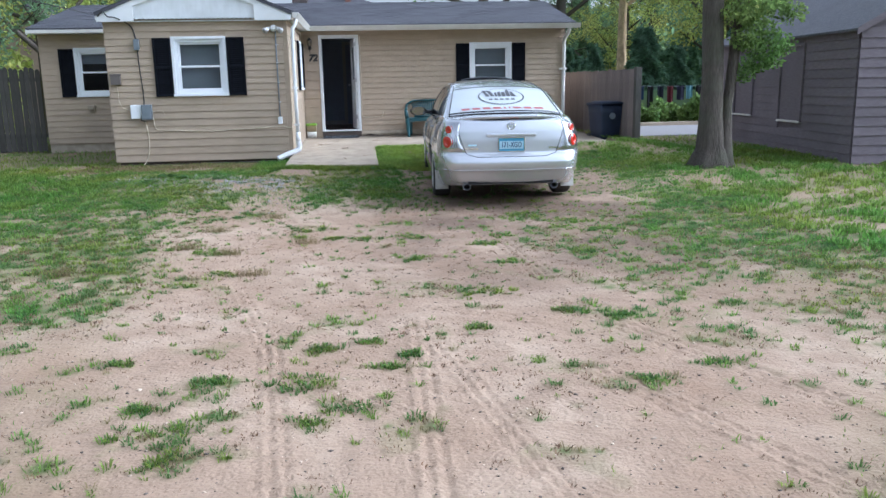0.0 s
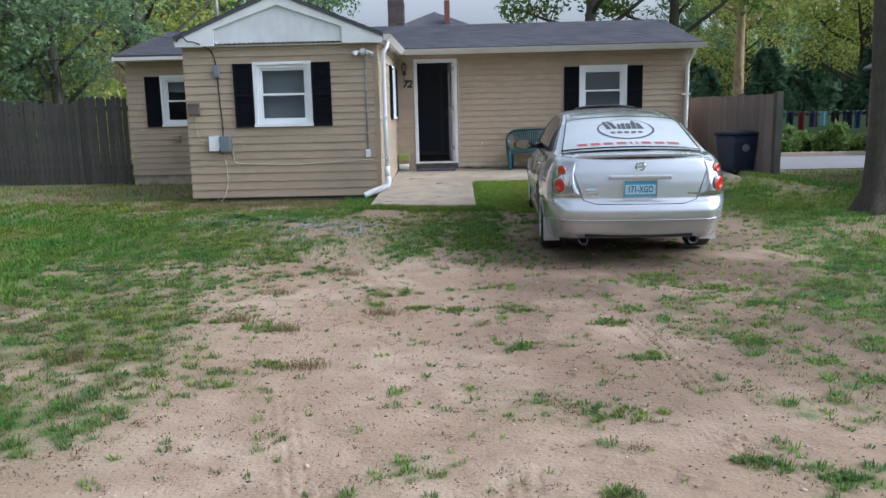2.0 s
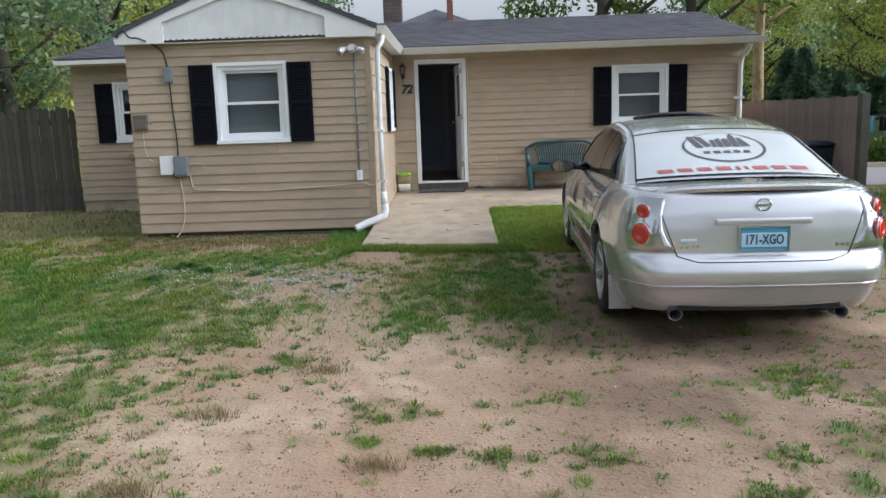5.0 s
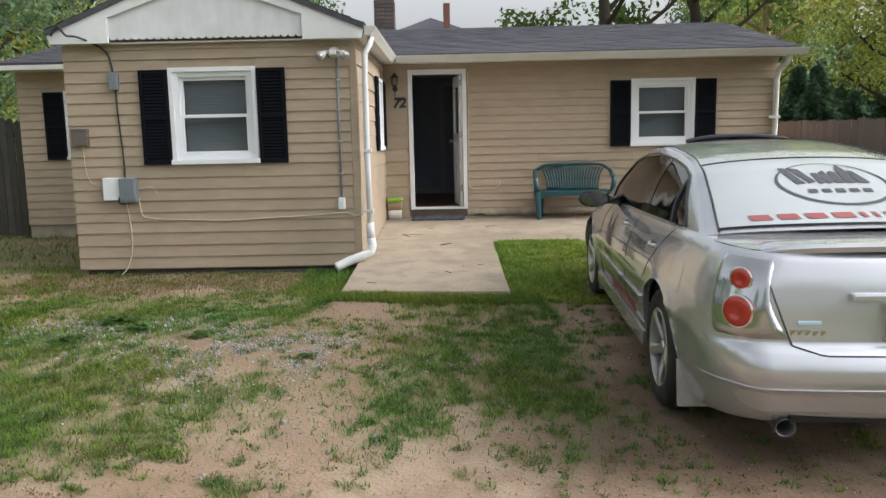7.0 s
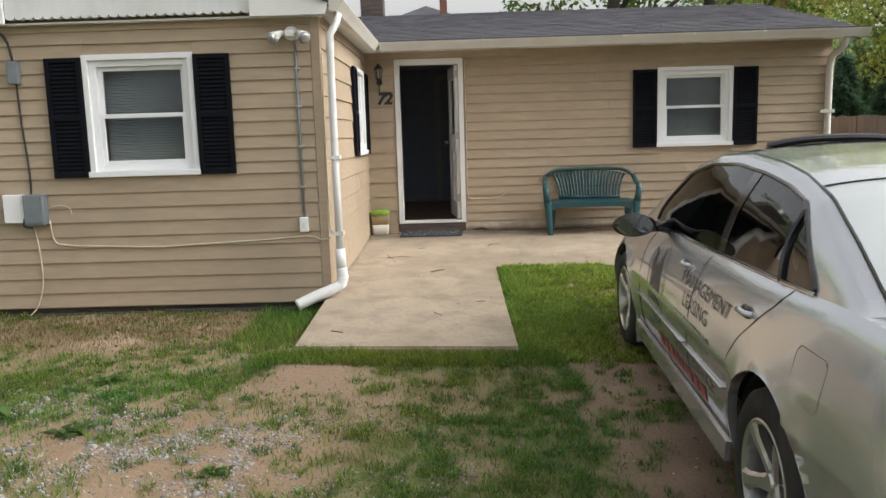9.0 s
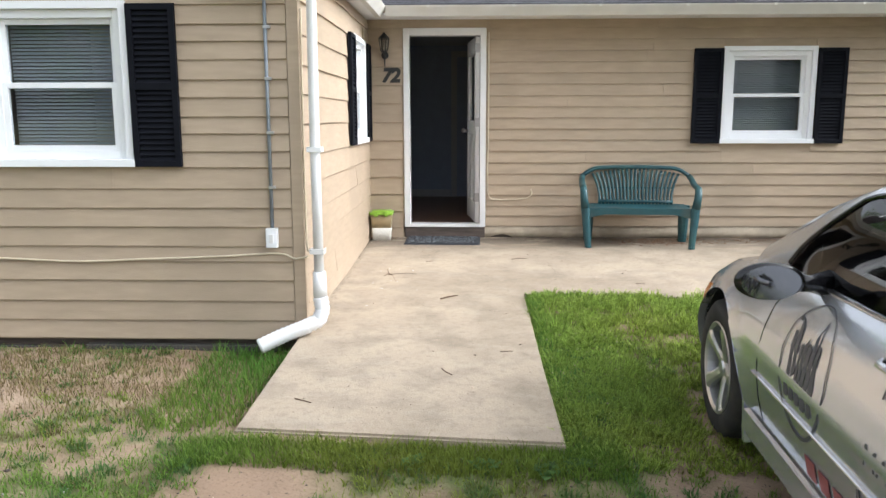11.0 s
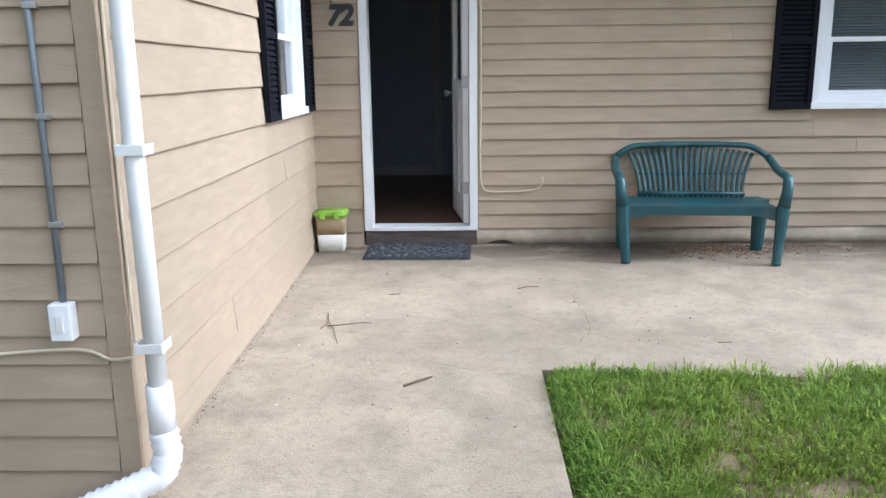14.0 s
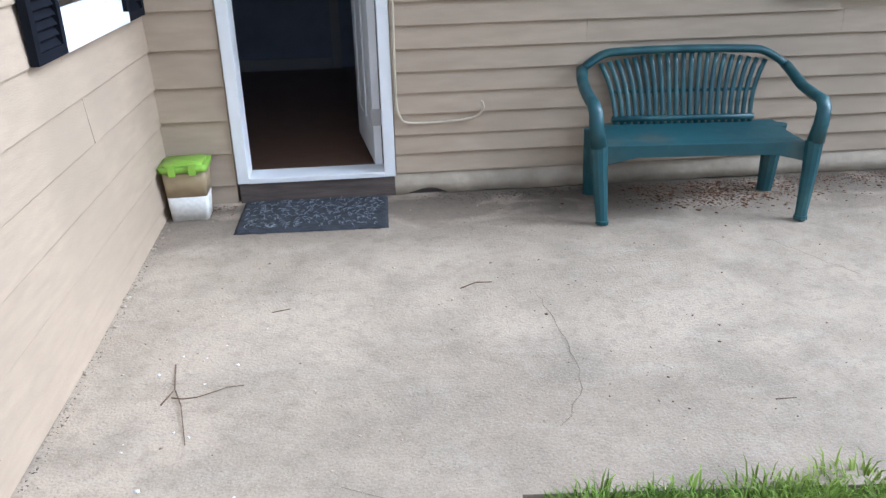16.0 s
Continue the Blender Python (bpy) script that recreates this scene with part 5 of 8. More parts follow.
num = thing("house_number", (-0.96, YM - 0.02, 2.075), -2, "black metal house number seventy-two screwed beside the door", "house number")
for ch, x, z in (("7", -0.05, 0.0), ("2", 0.04, 0.0)):
    bm = text_mesh(ch, 0.19, 0.004, 0.2, 0.009)
    bmesh.ops.transform(bm, matrix=pose(x, -0.003, z, 90), verts=bm.verts[:])
    part("digit", bm, M_CABLE, num)


def cable(name, pts, r, material, label, cat="cable"):
    bm = bmesh.new()
    P = [Vector(p) for p in pts]
    out = []
    for i in range(len(P) - 1):
        p0, p1, p2, p3 = P[max(i - 1, 0)], P[i], P[i + 1], P[min(i + 2, len(P) - 1)]
        for k in range(4):
            t = k / 4
            out.append(0.5 * ((2 * p1) + (-p0 + p2) * t + (2 * p0 - 5 * p1 + 4 * p2 - p3) * t * t + (-p0 + 3 * p1 - 3 * p2 + p3) * t ** 3))
    out.append(P[-1])
    tube(bm, out, r, 6)
    return tagged(obj_from(name, bm, material, True), label, cat, "cables")


yb = YB - 0.024
flood = thing("floodlight", (-1.4, YB - 0.015, 2.46), 0, "white twin floodlight with motion sensor under the bay eave", "floodlight")
bm = bmesh.new()
tube(bm, [(0, 0, 0), (0, -0.03, 0)], [0.06, 0.055], 14)
box(bm, -0.035, -0.1, -0.03, 0.035, -0.03, 0.02, 0.008)
part("base", bm, M_WHITE, flood)
for s in (-1, 1):
    bm = bmesh.new()
    tube(bm, [(s * 0.03, -0.04, 0), (s * 0.07, -0.07, 0.0), (s * 0.09, -0.09, -0.015), (s * 0.13, -0.15, -0.05)], [0.014, 0.02, 0.03, 0.05], 12)
    part("lamp_head", bm, M_WHITE, flood, "", True)
    bm = bmesh.new()
    tube(bm, [(s * 0.13, -0.15, -0.05), (s * 0.139, -0.163, -0.058)], [0.048, 0.03], 12)
    part("lens", bm, M_STEEL, flood, "grey lamp face", True)
cond = thing("switch_conduit", (-1.375, YB - 0.012, 0.93), 0, "grey conduit with clips down to a white switch box", "conduit")
bm = bmesh.new()
tube(bm, [(0, -0.012, 0.05), (0, -0.012, 1.5)], 0.011, 8)
part("conduit", bm, M_GREYMETAL, cond, "", True)
for z in (0.3, 0.63, 0.95, 1.25):
    part("clip", bx(-0.012, -0.024, z, 0.03, 0.0, z + 0.018, 0.002), M_STEEL, cond)
part("switch_box", bx(-0.035, -0.05, -0.06, 0.035, 0.0, 0.06, 0.006), M_VINYL, cond, "white switch box")
part("toggle", bx(-0.012, -0.056, -0.03, 0.012, -0.05, 0.025, 0.002), M_WHITE, cond)
mb = thing("meter_boxes", (-3.66, YB - 0.015, 1.12), 0, "white and grey service boxes side by side on the clapboards", "electrical box")
part("white_box", bx(-0.18, -0.06, -0.11, -0.01, 0.0, 0.12, 0.006), M_VINYL, mb, "white service box")
part("grey_box", bx(0.0, -0.09, -0.13, 0.165, 0.0, 0.12, 0.008), M_GREYMETAL, mb, "grey metal box")
part("lid", bx(0.01, -0.098, -0.11, 0.155, -0.09, 0.11, 0.003), M_GREYMETAL, mb)
bb = thing("brown_box", (-4.04, YB - 0.015, 1.66), 0, "small brown junction box on the clapboards", "junction box")
part("case", bx(-0.08, -0.06, -0.085, 0.08, 0.0, 0.085, 0.008), M_BROWNBOX, bb)
part("cap", bx(-0.085, -0.065, 0.06, 0.085, 0.0, 0.09, 0.004), M_BROWNBOX, bb)
wb = thing("cable_junction_box", (-3.65, YB - 0.015, 2.22), 0, "small grey service box on the incoming cable", "junction box")
part("case", bx(-0.045, -0.06, -0.09, 0.045, 0.0, 0.09, 0.01), M_GREYMETAL, wb)
cable("service_cable", [(-4.18, BY0 - 0.02, 2.66), (-4.1, BY0 - 0.03, 2.75), (-4.02, BY0 - 0.03, 2.66), (-3.9, BY0 - 0.02, 2.64), (-3.72, YB - 0.03, 2.52), (-3.66, yb, 2.3)], 0.011, M_CABLE, "black service cable looping from the gable corner")
cable("drop_cable", [(-3.65, yb, 2.14), (-3.64, yb, 1.8), (-3.62, yb, 1.45), (-3.63, yb, 1.2), (-3.68, yb - 0.06, 1.0), (-3.6, yb - 0.07, 0.97)], 0.009, M_CABLE, "black cable down the clapboards")
cable("cream_cable", [(-3.49, yb, 1.02), (-3.47, yb, 0.86), (-3.38, yb, 0.81), (-3.0, yb, 0.79), (-2.6, yb, 0.775), (-2.2, yb, 0.79), (-1.7, yb, 0.81), (-1.35, yb, 0.83), (-1.24, yb - 0.01, 0.8), (-1.15, yb - 0.05, 0.82)], 0.006, M_CREAM, "cream cable sagging along the clapboards")
cable("cream_cable", [(-3.63, yb, 1.0), (-3.6, yb, 0.75), (-3.6, yb, 0.5), (-3.66, yb, 0.3), (-3.72, yb - 0.05, 0.22)], 0.006, M_CREAM, "cream cable hanging to the ground")
cable("cream_cable", [(-4.03, yb, 1.57), (-4.02, yb, 1.3), (-3.95, yb, 1.18), (-3.82, yb, 1.15)], 0.003, M_CREAM, "thin cream wire on the clapboards")
cable("cream_cable", [(-3.49, yb, 1.12), (-3.4, yb, 1.14), (-3.32, yb, 1.12), (-3.3, yb, 1.07)], 0.003, M_CREAM, "thin cream wire on the clapboards")
cable("white_cable", [(0.03, YM - 0.035, 2.5), (0.03, YM - 0.035, 1.6), (0.025, YM - 0.035, 1.0), (0.04, YM - 0.03, 0.86), (0.1, YM - 0.025, 0.82), (0.3, YM - 0.025, 0.82), (0.44, YM - 0.03, 0.84), (0.48, YM - 0.05, 0.89), (0.47, YM - 0.06, 0.93)], 0.006, M_CREAM, "off-white cable beside the door, hooked at its end")
cable("side_cable", [(XS + 0.03, YB + 0.02, 2.3), (XS + 0.025, YB + 0.01, 1.5), (XS + 0.03, YB + 0.0, 0.95), (XS + 0.045, YB - 0.03, 0.84)], 0.006, M_CREAM, "cream cable behind the downspout")
for i, h in enumerate(((-30, 30, 30), (-12, 26, 16))):
    cable("overhead_wire", [(-4.18, BY0 - 0.02, 2.68), (-6.5, 11.9, 3.2 + 0.05 * i), (-10, 9.0, 4.1 + 0.15 * i), (-18, 3.0, 6.4 + 0.3 * i)], 0.0045, M_CABLE, "overhead service wire to the house")
vent = thing("wall_vent", (-5.56, YM - 0.012, 1.13), 0, "small tan dryer vent hood on the wall", "vent")
part("hood", bx(-0.07, -0.09, -0.03, 0.07, 0.0, 0.06, 0.01), M_FOUND, vent)
part("flap", bx(-0.055, -0.05, -0.08, 0.055, -0.0, -0.031, 0.003), M_FOUND, vent)
tagged(obj_from("corner_board", bx(XS - 0.05, YB - 0.02, 0.3, XS + 0.02, YB + 0.0, 2.6, 0.003), M_SIDING), "tan corner board", kind="structure")
tagged(obj_from("corner_board_side", bx(XS + 0.0005, YB + 0.0005, 0.3, XS + 0.0195, YB + 0.07, 2.6, 0.003), M_SIDING), "tan corner board", kind="structure")

# chimneys and vents on the roofs
chim = thing("chimney", (-1.46, 21.5, 3.0), 0, "dark brick chimney with a steel flue cap", "chimney")
bm = bmesh.new()
part("core", bx(-0.185, -0.185, -0.2, 0.185, 0.185, 1.3), M_MORTAR, chim)
bm = bmesh.new()
tube(bm, [(0, 0, 1.3), (0, 0, 1.55)], 0.08, 12)
tube(bm, [(0, 0, 1.55), (0, 0, 1.6)], 0.11, 12)
part("flue", bm, M_STEEL, chim)
pipe2 = tagged(obj_from("clay_flue", bx(-0.34, 23.93, 3.6, -0.19, 24.08, 4.52, 0.01), M_RED), "red clay flue on the roof behind", "flue")
bm = bmesh.new()
tube(bm, [(-4.86, 18.2, 2.95), (-4.86, 18.2, 4.0), (-4.88, 18.2, 4.06), (-4.93, 18.2, 4.09)], 0.035, 8)
tagged(obj_from("vent_pipe", bm, M_STEEL, True), "grey metal vent pipe with a bent cap on the roof", "vent pipe")
# hipped roof of the wing behind
bm = bmesh.new()
ap = bm.verts.new((-0.64, 24.6, 4.3))
cs = [bm.verts.new(p) for p in ((-3.6, 22.6, 3.0), (2.4, 22.6, 3.0), (2.4, 27, 3.0), (-3.6, 27, 3.0))]
for i in range(4):
    bm.faces.new((cs[i], cs[(i + 1) % 4], ap))
bm.faces.new(cs[::-1])
tagged(obj_from("roof_rear_wing", fixn(bm), M_SHINGLE), "dark hipped shingle roof of the rear wing", kind="structure")
tagged(obj_from("wall_rear_wing", bx(-3.4, 23.1, 0.1, 2.2, 26.8, 3.0), M_SIDING), "tan rear wing wall", kind="structure")

# ---- shed ----
shed = thing("shed", (7.4, 11.33, 0.15), -4.5, "dark mauve clapboard outbuilding with boarded windows and a grey shingle roof", "outbuilding")
SL, SW, SH = 5.8, 4.6, 2.05
bm = bmesh.new()
box(bm, 0.02, 0.02, 0, SW, SL, SH)
prism(bm, [(0.02, SH), (SW, SH), (SW / 2, SH + 1.3)], 0.02, SL)
shed_wall = part("wall", fixn(bm), M_SHED, shed)
for (a0, b0, a1, b1) in ((1.73, 0.6, 2.55, 1.86), (3.8, 0.64, 4.65, 1.86)):
    w = part("boarded_window", bx(-0.012, a0, b0, 0.03, a1, b1, 0.003), M_SHED, shed, "boarded-over window panel")
    bm = bmesh.new()
    box(bm, -0.045, a0 - 0.05, b0 - 0.02, 0.0, a0 - 0.002, b1 + 0.05, 0.003), box(bm, -0.045, a1 + 0.002, b0 - 0.02, 0.0, a1 + 0.05, b1 + 0.05, 0.003), box(bm, -0.045, a0, b1 + 0.002, 0.0, a1, b1 + 0.05, 0.003)
    part("window_frame", bm, M_SHED, w)
    part("window_sill", bx(-0.06, a0 - 0.04, b0 - 0.035, 0, a1 + 0.02, b0 - 0.003, 0.003), M_GUTTER, w, "pale sill")
for nm, s in (("roof_west", 1), ("roof_east", -1)):
    bm = bmesh.new()
    xe = -0.12 if s == 1 else SW + 0.12
    rows = 34
    for i in range(rows):
        t0, t1 = i / rows, (i + 1) / rows
        xa, xb = xe + (SW / 2 - xe) * t0, xe + (SW / 2 - xe) * t1
        za, zb = SH - 0.03 + 1.37 * t0, SH - 0.03 + 1.37 * t1
        vs = [bm.verts.new(p) for p in ((xa, -0.12, za + 0.006), (xa, SL + 0.12, za + 0.006), (xb, SL + 0.12, zb + 0.005), (xb, -0.12, zb + 0.005), (xa, -0.12, za - 0.03), (xa, SL + 0.12, za - 0.03), (xb, SL + 0.12, zb - 0.04), (xb, -0.12, zb - 0.04))]
        for f in ((0, 1, 2, 3), (5, 4, 7, 6), (1, 0, 4, 5), (0, 3, 7, 4), (2, 1, 5, 6)):
            bm.faces.new([vs[k] for k in f])
    part(nm, fixn(bm), M_SHINGLE2, shed, "grey shingle slope")["kind"] = "stuff"
bm = bmesh.new()
prism(bm, [(-0.13, SH - 0.02), (-0.13, SH - 0.12), (SW / 2, SH + 1.26), (SW / 2, SH + 1.36)], -0.14, -0.12)
part("rake_board", fixn(bm), M_SHED, shed, "dark rake board")

# ---- fences, bin ----


def picket_fence(name, p0, p1, z0, z1, w, material, label, dogear=True, gap=0.006, rails_behind=True, seed=1, post_end=False):
    """A board fence between two plan points; every board is a part."""
    rr = random.Random(seed)
    L = math.hypot(p1[0] - p0[0], p1[1] - p0[1])
    root = thing(name, (p0[0], p0[1], z0), math.degrees(math.atan2(p1[1] - p0[1], p1[0] - p0[0])), label, "fence")
    H = z1 - z0
    n = int(L / w)
    shapes = []
    for k in range(4):
        bm = bmesh.new()
        hh = H + (rr.uniform(-0.06, 0.03) if dogear else rr.uniform(-0.02, 0.015))
        e = 0.04 if dogear else 0.004
        prism(bm, [(gap, 0), (w - gap, 0), (w - gap, hh - e), (w - gap - e, hh), (gap + e, hh), (gap, hh - e)], -0.009, 0.009)
        me = bpy.data.meshes.new("picket")
        fixn(bm).to_mesh(me)
        bm.free()
        me.materials.append(material)
        shapes.append(me)
    for i in range(n):
        ob = new("picket", shapes[rr.randrange(4)])
        ob.parent = root
        ob.matrix_basis = pose(i * w, rr.uniform(-0.004, 0.004), rr.uniform(-0.015, 0.01), 0, rr.uniform(-0.4, 0.4), 0)
    side = 1 if rails_behind else -1
    for z in (0.3, H - 0.3):
        part("rail", bx(0, side * 0.012 - (0 if side > 0 else 0.04), z, L, side * 0.012 + (0.04 if side > 0 else 0), z + 0.08), material, root)
    for i in range(int(L / 2.4) + 1):
        x = min(i * 2.4, L)
        part("post", bx(x - 0.045, 0.012 if side > 0 else -0.1, -0.1, x + 0.045, 0.1 if side > 0 else -0.012, H - 0.03, 0.005), material, root)
    if post_end:
        part("post", bx(L, -0.06, -0.1, L + 0.1, 0.06, H + 0.02, 0.006), M_FENCEL, root, "thick dark end post")
    return root


picket_fence("picket_fence", (-13.5, 17.9), (-7.62, 17.62), 0.2, 1.93, 0.105, M_FENCEL, "weathered grey dog-eared picket fence", seed=2)
picket_fence("fence_gate", (-7.58, 17.6), (-6.58, 17.58), 0.24, 2.0, 0.105, M_FENCEL, "weathered grey picket gate against the house", seed=3)
picket_fence("board_fence", (4.85, 18.7), (5.34, 15.15), 0.22, 1.72, 0.13, M_FENCER, "grey-brown board fence beside the house, ending in a dark post", dogear=False, gap=0.002, rails_behind=True, seed=4, post_end=True)

wbin = thing("wheelie_bin", (4.98, 15.95, 0.22), 12, "dark navy wheelie bin standing against the board fence", "wheelie bin")
part("body", rbox(0, 0, 0.08, 0.93, 0.44, 0.5, 0.56, 0.64, 0.05, 4, 4), M_BIN, wbin, "", True)
bm = rbox(0, -0.01, 0.93, 0.965, 0.6, 0.7, 0.6, 0.7, 0.05)
merge(bm, rbox(0, 0, 0.965, 1.0, 0.56, 0.62, 0.4, 0.45, 0.05))
part("lid", bm, M_BIN, wbin, "", True)
bm = bmesh.new()
tube(bm, [(-0.25, 0.36, 0.9), (-0.25, 0.41, 0.93), (0.25, 0.41, 0.93), (0.25, 0.36, 0.9)], 0.015, 6)
part("handle", bm, M_BIN, wbin)
for s in (-1, 1):
    bm = bmesh.new()
    tube(bm, [(s * 0.22, 0.24, 0.12), (s * 0.28, 0.24, 0.12)], 0.12, 16)
    part("wheel", bm, M_CABLE, wbin)
bm = bmesh.new()
tube(bm, [(0.0, -0.315, 0.66), (0.0, -0.322, 0.66)], 0.075, 20)
part("emblem", bm, M_GREYMETAL, wbin, "faint round grey emblem")
wbin.scale = (0.93, 0.93, 0.87)


# ---- trees and hedges ----


def crown_mesh(r, clusters, per, spread, size, squash=0.75):
    """Leaves in clumps round the given points: pointed quads turned every way."""
    C = np.repeat(np.array(clusters), per, 0)
    n = len(C)
    off = r.normal(0, 1, (n, 3))
    off /= np.linalg.norm(off, axis=1)[:, None] + 1e-6
    off *= (r.random(n) ** 0.45)[:, None] * spread
    off[:, 2] *= squash
    P = C + off
    a = r.normal(0, 1, (n, 3))
    a /= np.linalg.norm(a, axis=1)[:, None]
    b = np.cross(a, r.normal(0, 1, (n, 3)))
    b /= np.linalg.norm(b, axis=1)[:, None]
    s = (size * r.uniform(0.6, 1.4, n))[:, None]
    V = np.stack([P - a * s, P + b * s * 0.5, P + a * s, P - b * s * 0.5], 1).reshape(-1, 3)
    F = (np.arange(n) * 4)[:, None] + np.array([0, 1, 2, 3])
    return V, F


def tree(name, loc, height, trunk_r, crown_r, seed, leafm, barkm, label, first=0.35, limbs=9, clumps=70, per=60, leaf=0.09, lean=(0, 0), spread=0.9, stems=1):
    """A broadleaf tree: tapered trunk, limbs with twigs, crown of many small leaves in clumps."""
    r = np.random.default_rng(seed)
    root = thing(name, loc, 0, label, "tree")
    bm = bmesh.new()
    top = Vector((lean[0], lean[1], height * 0.8))
    pts, rad = [], []
    for i in range(9):
        t = i / 8
        w = 0.04 * height * 0.3
        pts.append(Vector((top.x * t + r.uniform(-w, w) * t, top.y * t + r.uniform(-w, w) * t, top.z * t)))
        rad.append(trunk_r * (1 - 0.75 * t) * (1.55 if i == 0 else 1.0))
    pts[0].z -= 0.15
    pts.insert(1, pts[0].lerp(pts[1], 0.25))
    rad.insert(1, trunk_r * 1.12)
    tube(bm, pts, rad, 12)
    part("trunk", bm, barkm, root, "", True)
    bm = bmesh.new()
    cl = []
    for k in range(limbs):
        t = first + (1 - first) * (k + 0.5) / limbs
        i = min(int(t * 8), 7)
        p = pts[i + 1].lerp(pts[min(i + 2, 9)], t * 8 - i)
        a = k * 2.4 + r.uniform(-0.5, 0.5)
        out = crown_r * (1.0 - 0.5 * max(0, t - 0.5)) * r.uniform(0.6, 1.0)
        end = p + Vector((math.cos(a) * out, math.sin(a) * out, height * r.uniform(0.08, 0.28)))
        mid = p.lerp(end, 0.5) + Vector((0, 0, -0.04 * height * r.uniform(-0.5, 1)))
        lr = trunk_r * (0.42 - 0.22 * t)
        tube(bm, [p, mid, end], [lr, lr * 0.65, lr * 0.2], 6)
        for j in range(3):
            q = mid.lerp(end, j / 3)
            e2 = q + Vector((r.uniform(-1, 1), r.uniform(-1, 1), r.uniform(0, 0.8))) * crown_r * 0.35
            tube(bm, [q, e2], [lr * 0.4, lr * 0.12], 4)
            cl.append(e2)
        cl += [end, mid.lerp(end, 0.6)]
    part("branchwork", bm, barkm, root, "", True)["kind"] = "stuff"
    while len(cl) < clumps:
        q = cl[r.integers(len(cl))]
        cl.append(Vector(q) + Vector(r.normal(0, 0.22 * crown_r, 3)))
    V, F = crown_mesh(r, [tuple(c) for c in cl], per, spread, leaf)
    ob = fast_mesh("crown", V, F, leafm, smooth=False)
    ob.parent = root
    ob["kind"] = "stuff"
    return root


def conifer(name, loc, height, rad, seed, leafm, label, n=9000, leaf=0.12):
    r = np.random.default_rng(seed)
    root = thing(name, loc, 0, label, "tree")
    bm = bmesh.new()
    tube(bm, [(0, 0, -0.2), (0, 0, height * 0.5), (0, 0, height * 0.98)], [rad * 0.08, rad * 0.05, 0.02], 7)
    part("trunk", bm, M_BARK, root, "", True)
    tiers = int(height / 0.5)
    t = (r.integers(0, tiers, n) + r.uniform(-0.45, 0.45, n)) / tiers
    t = np.clip(t, 0.04, 0.995)
    arms = 9
    a = (r.integers(0, arms, n) + t * 37) * math.tau / arms + r.normal(0, 0.28, n)
    q = r.random(n) ** 0.6
    rr_ = rad * (1 - t) ** 0.9 * q * (0.8 + 0.3 * np.sin(a * 3 + t * 20))
    x, y, z = rr_ * np.cos(a), rr_ * np.sin(a), t * height - q * 0.14 * rad * (1 - t) * 1.6 + r.normal(0, 0.04, n)
    P = np.stack([x, y, z], -1)
    d = np.stack([np.cos(a), np.sin(a), np.full(n, -0.25)], -1) + r.normal(0, 0.35, (n, 3))
    d /= np.linalg.norm(d, axis=1)[:, None]
    b = np.cross(d, np.array([0, 0, 1.0]) + r.normal(0, 0.4, (n, 3)))
    b /= np.linalg.norm(b, axis=1)[:, None]
    s = leaf * r.uniform(0.6, 1.4, n)[:, None]
    V = np.stack([P - d * s, P + b * s * 0.35, P + d * s, P - b * s * 0.35], 1).reshape(-1, 3)
    F = (np.arange(n) * 4)[:, None] + np.array([0, 1, 2, 3])
    ob = fast_mesh("crown", V, F, leafm, smooth=False)
    ob.parent = root
    ob["kind"] = "stuff"
    return root


def copy_at(ob, x, y, z, rz, s=1.0):
    c = copy_thing(ob, pose(x, y, z, 0, 0, rz))
    c.scale = (s, s, s)
    return c


# the forked tree by the drive
ft = thing("forked_tree", (5.3, 11.6, 0.22), 0, "large grey-brown forked tree with flared roots and low leafy shoots", "tree")
bm = bmesh.new()
tube(bm, [(0.0, 0, -0.15), (0.0, 0, 0.05), (0.0, 0, 0.25), (-0.02, 0, 0.7), (-0.03, 0.0, 1.3), (-0.06, 0.02, 2.2), (-0.05, 0.1, 3.6), (0.05, 0.2, 5.5), (0.2, 0.3, 8)], [0.36, 0.27, 0.2, 0.17, 0.155, 0.15, 0.14, 0.11, 0.05], 18)
for v in bm.verts:
    a = math.atan2(v.co.y, v.co.x)
    f = max(0, 1 - max(v.co.z, 0) / 0.5)
    k = 1 + 0.22 * f * math.sin(a * 5 + 0.6) + 0.05 * math.sin(a * 9 + v.co.z * 2)
    v.co.x *= k
    v.co.y *= k
part("trunk", bm, M_BARK, ft, "", True)
bm = bmesh.new()
tube(bm, [(0.17, -0.05, -0.1), (0.19, -0.05, 0.2), (0.2, -0.04, 0.55), (0.21, -0.02, 0.85), (0.25, 0.0, 1.15), (0.3, 0.03, 1.6), (0.35, 0.05, 2.4), (0.6, 0.1, 3.8), (1.0, 0.2, 5.5), (1.4, 0.3, 7)], [0.2, 0.12, 0.09, 0.075, 0.075, 0.08, 0.08, 0.07, 0.05, 0.03], 14)
part("stem", bm, M_BARK, ft, "second leaning stem", True)
bm = bmesh.new()
r = np.random.default_rng(77)
cl = []
for k in range(18):
    z = 3.0 + 0.28 * k
    a = k * 2.1
    p = Vector((0.0 if k % 2 else 0.7, 0.1, z))
    e = p + Vector((math.cos(a) * 2.2, math.sin(a) * 2.2, r.uniform(0.0, 1.0)))
    tube(bm, [p, p.lerp(e, 0.5) + Vector((0, 0, -0.15)), e], [0.05, 0.03, 0.01], 6)
    cl += [tuple(p.lerp(e, q) + Vector(r.normal(0, 0.3, 3))) for q in (0.4, 0.6, 0.8, 1.0)]
part("branchwork", bm, M_BARK, ft, "", True)["kind"] = "stuff"
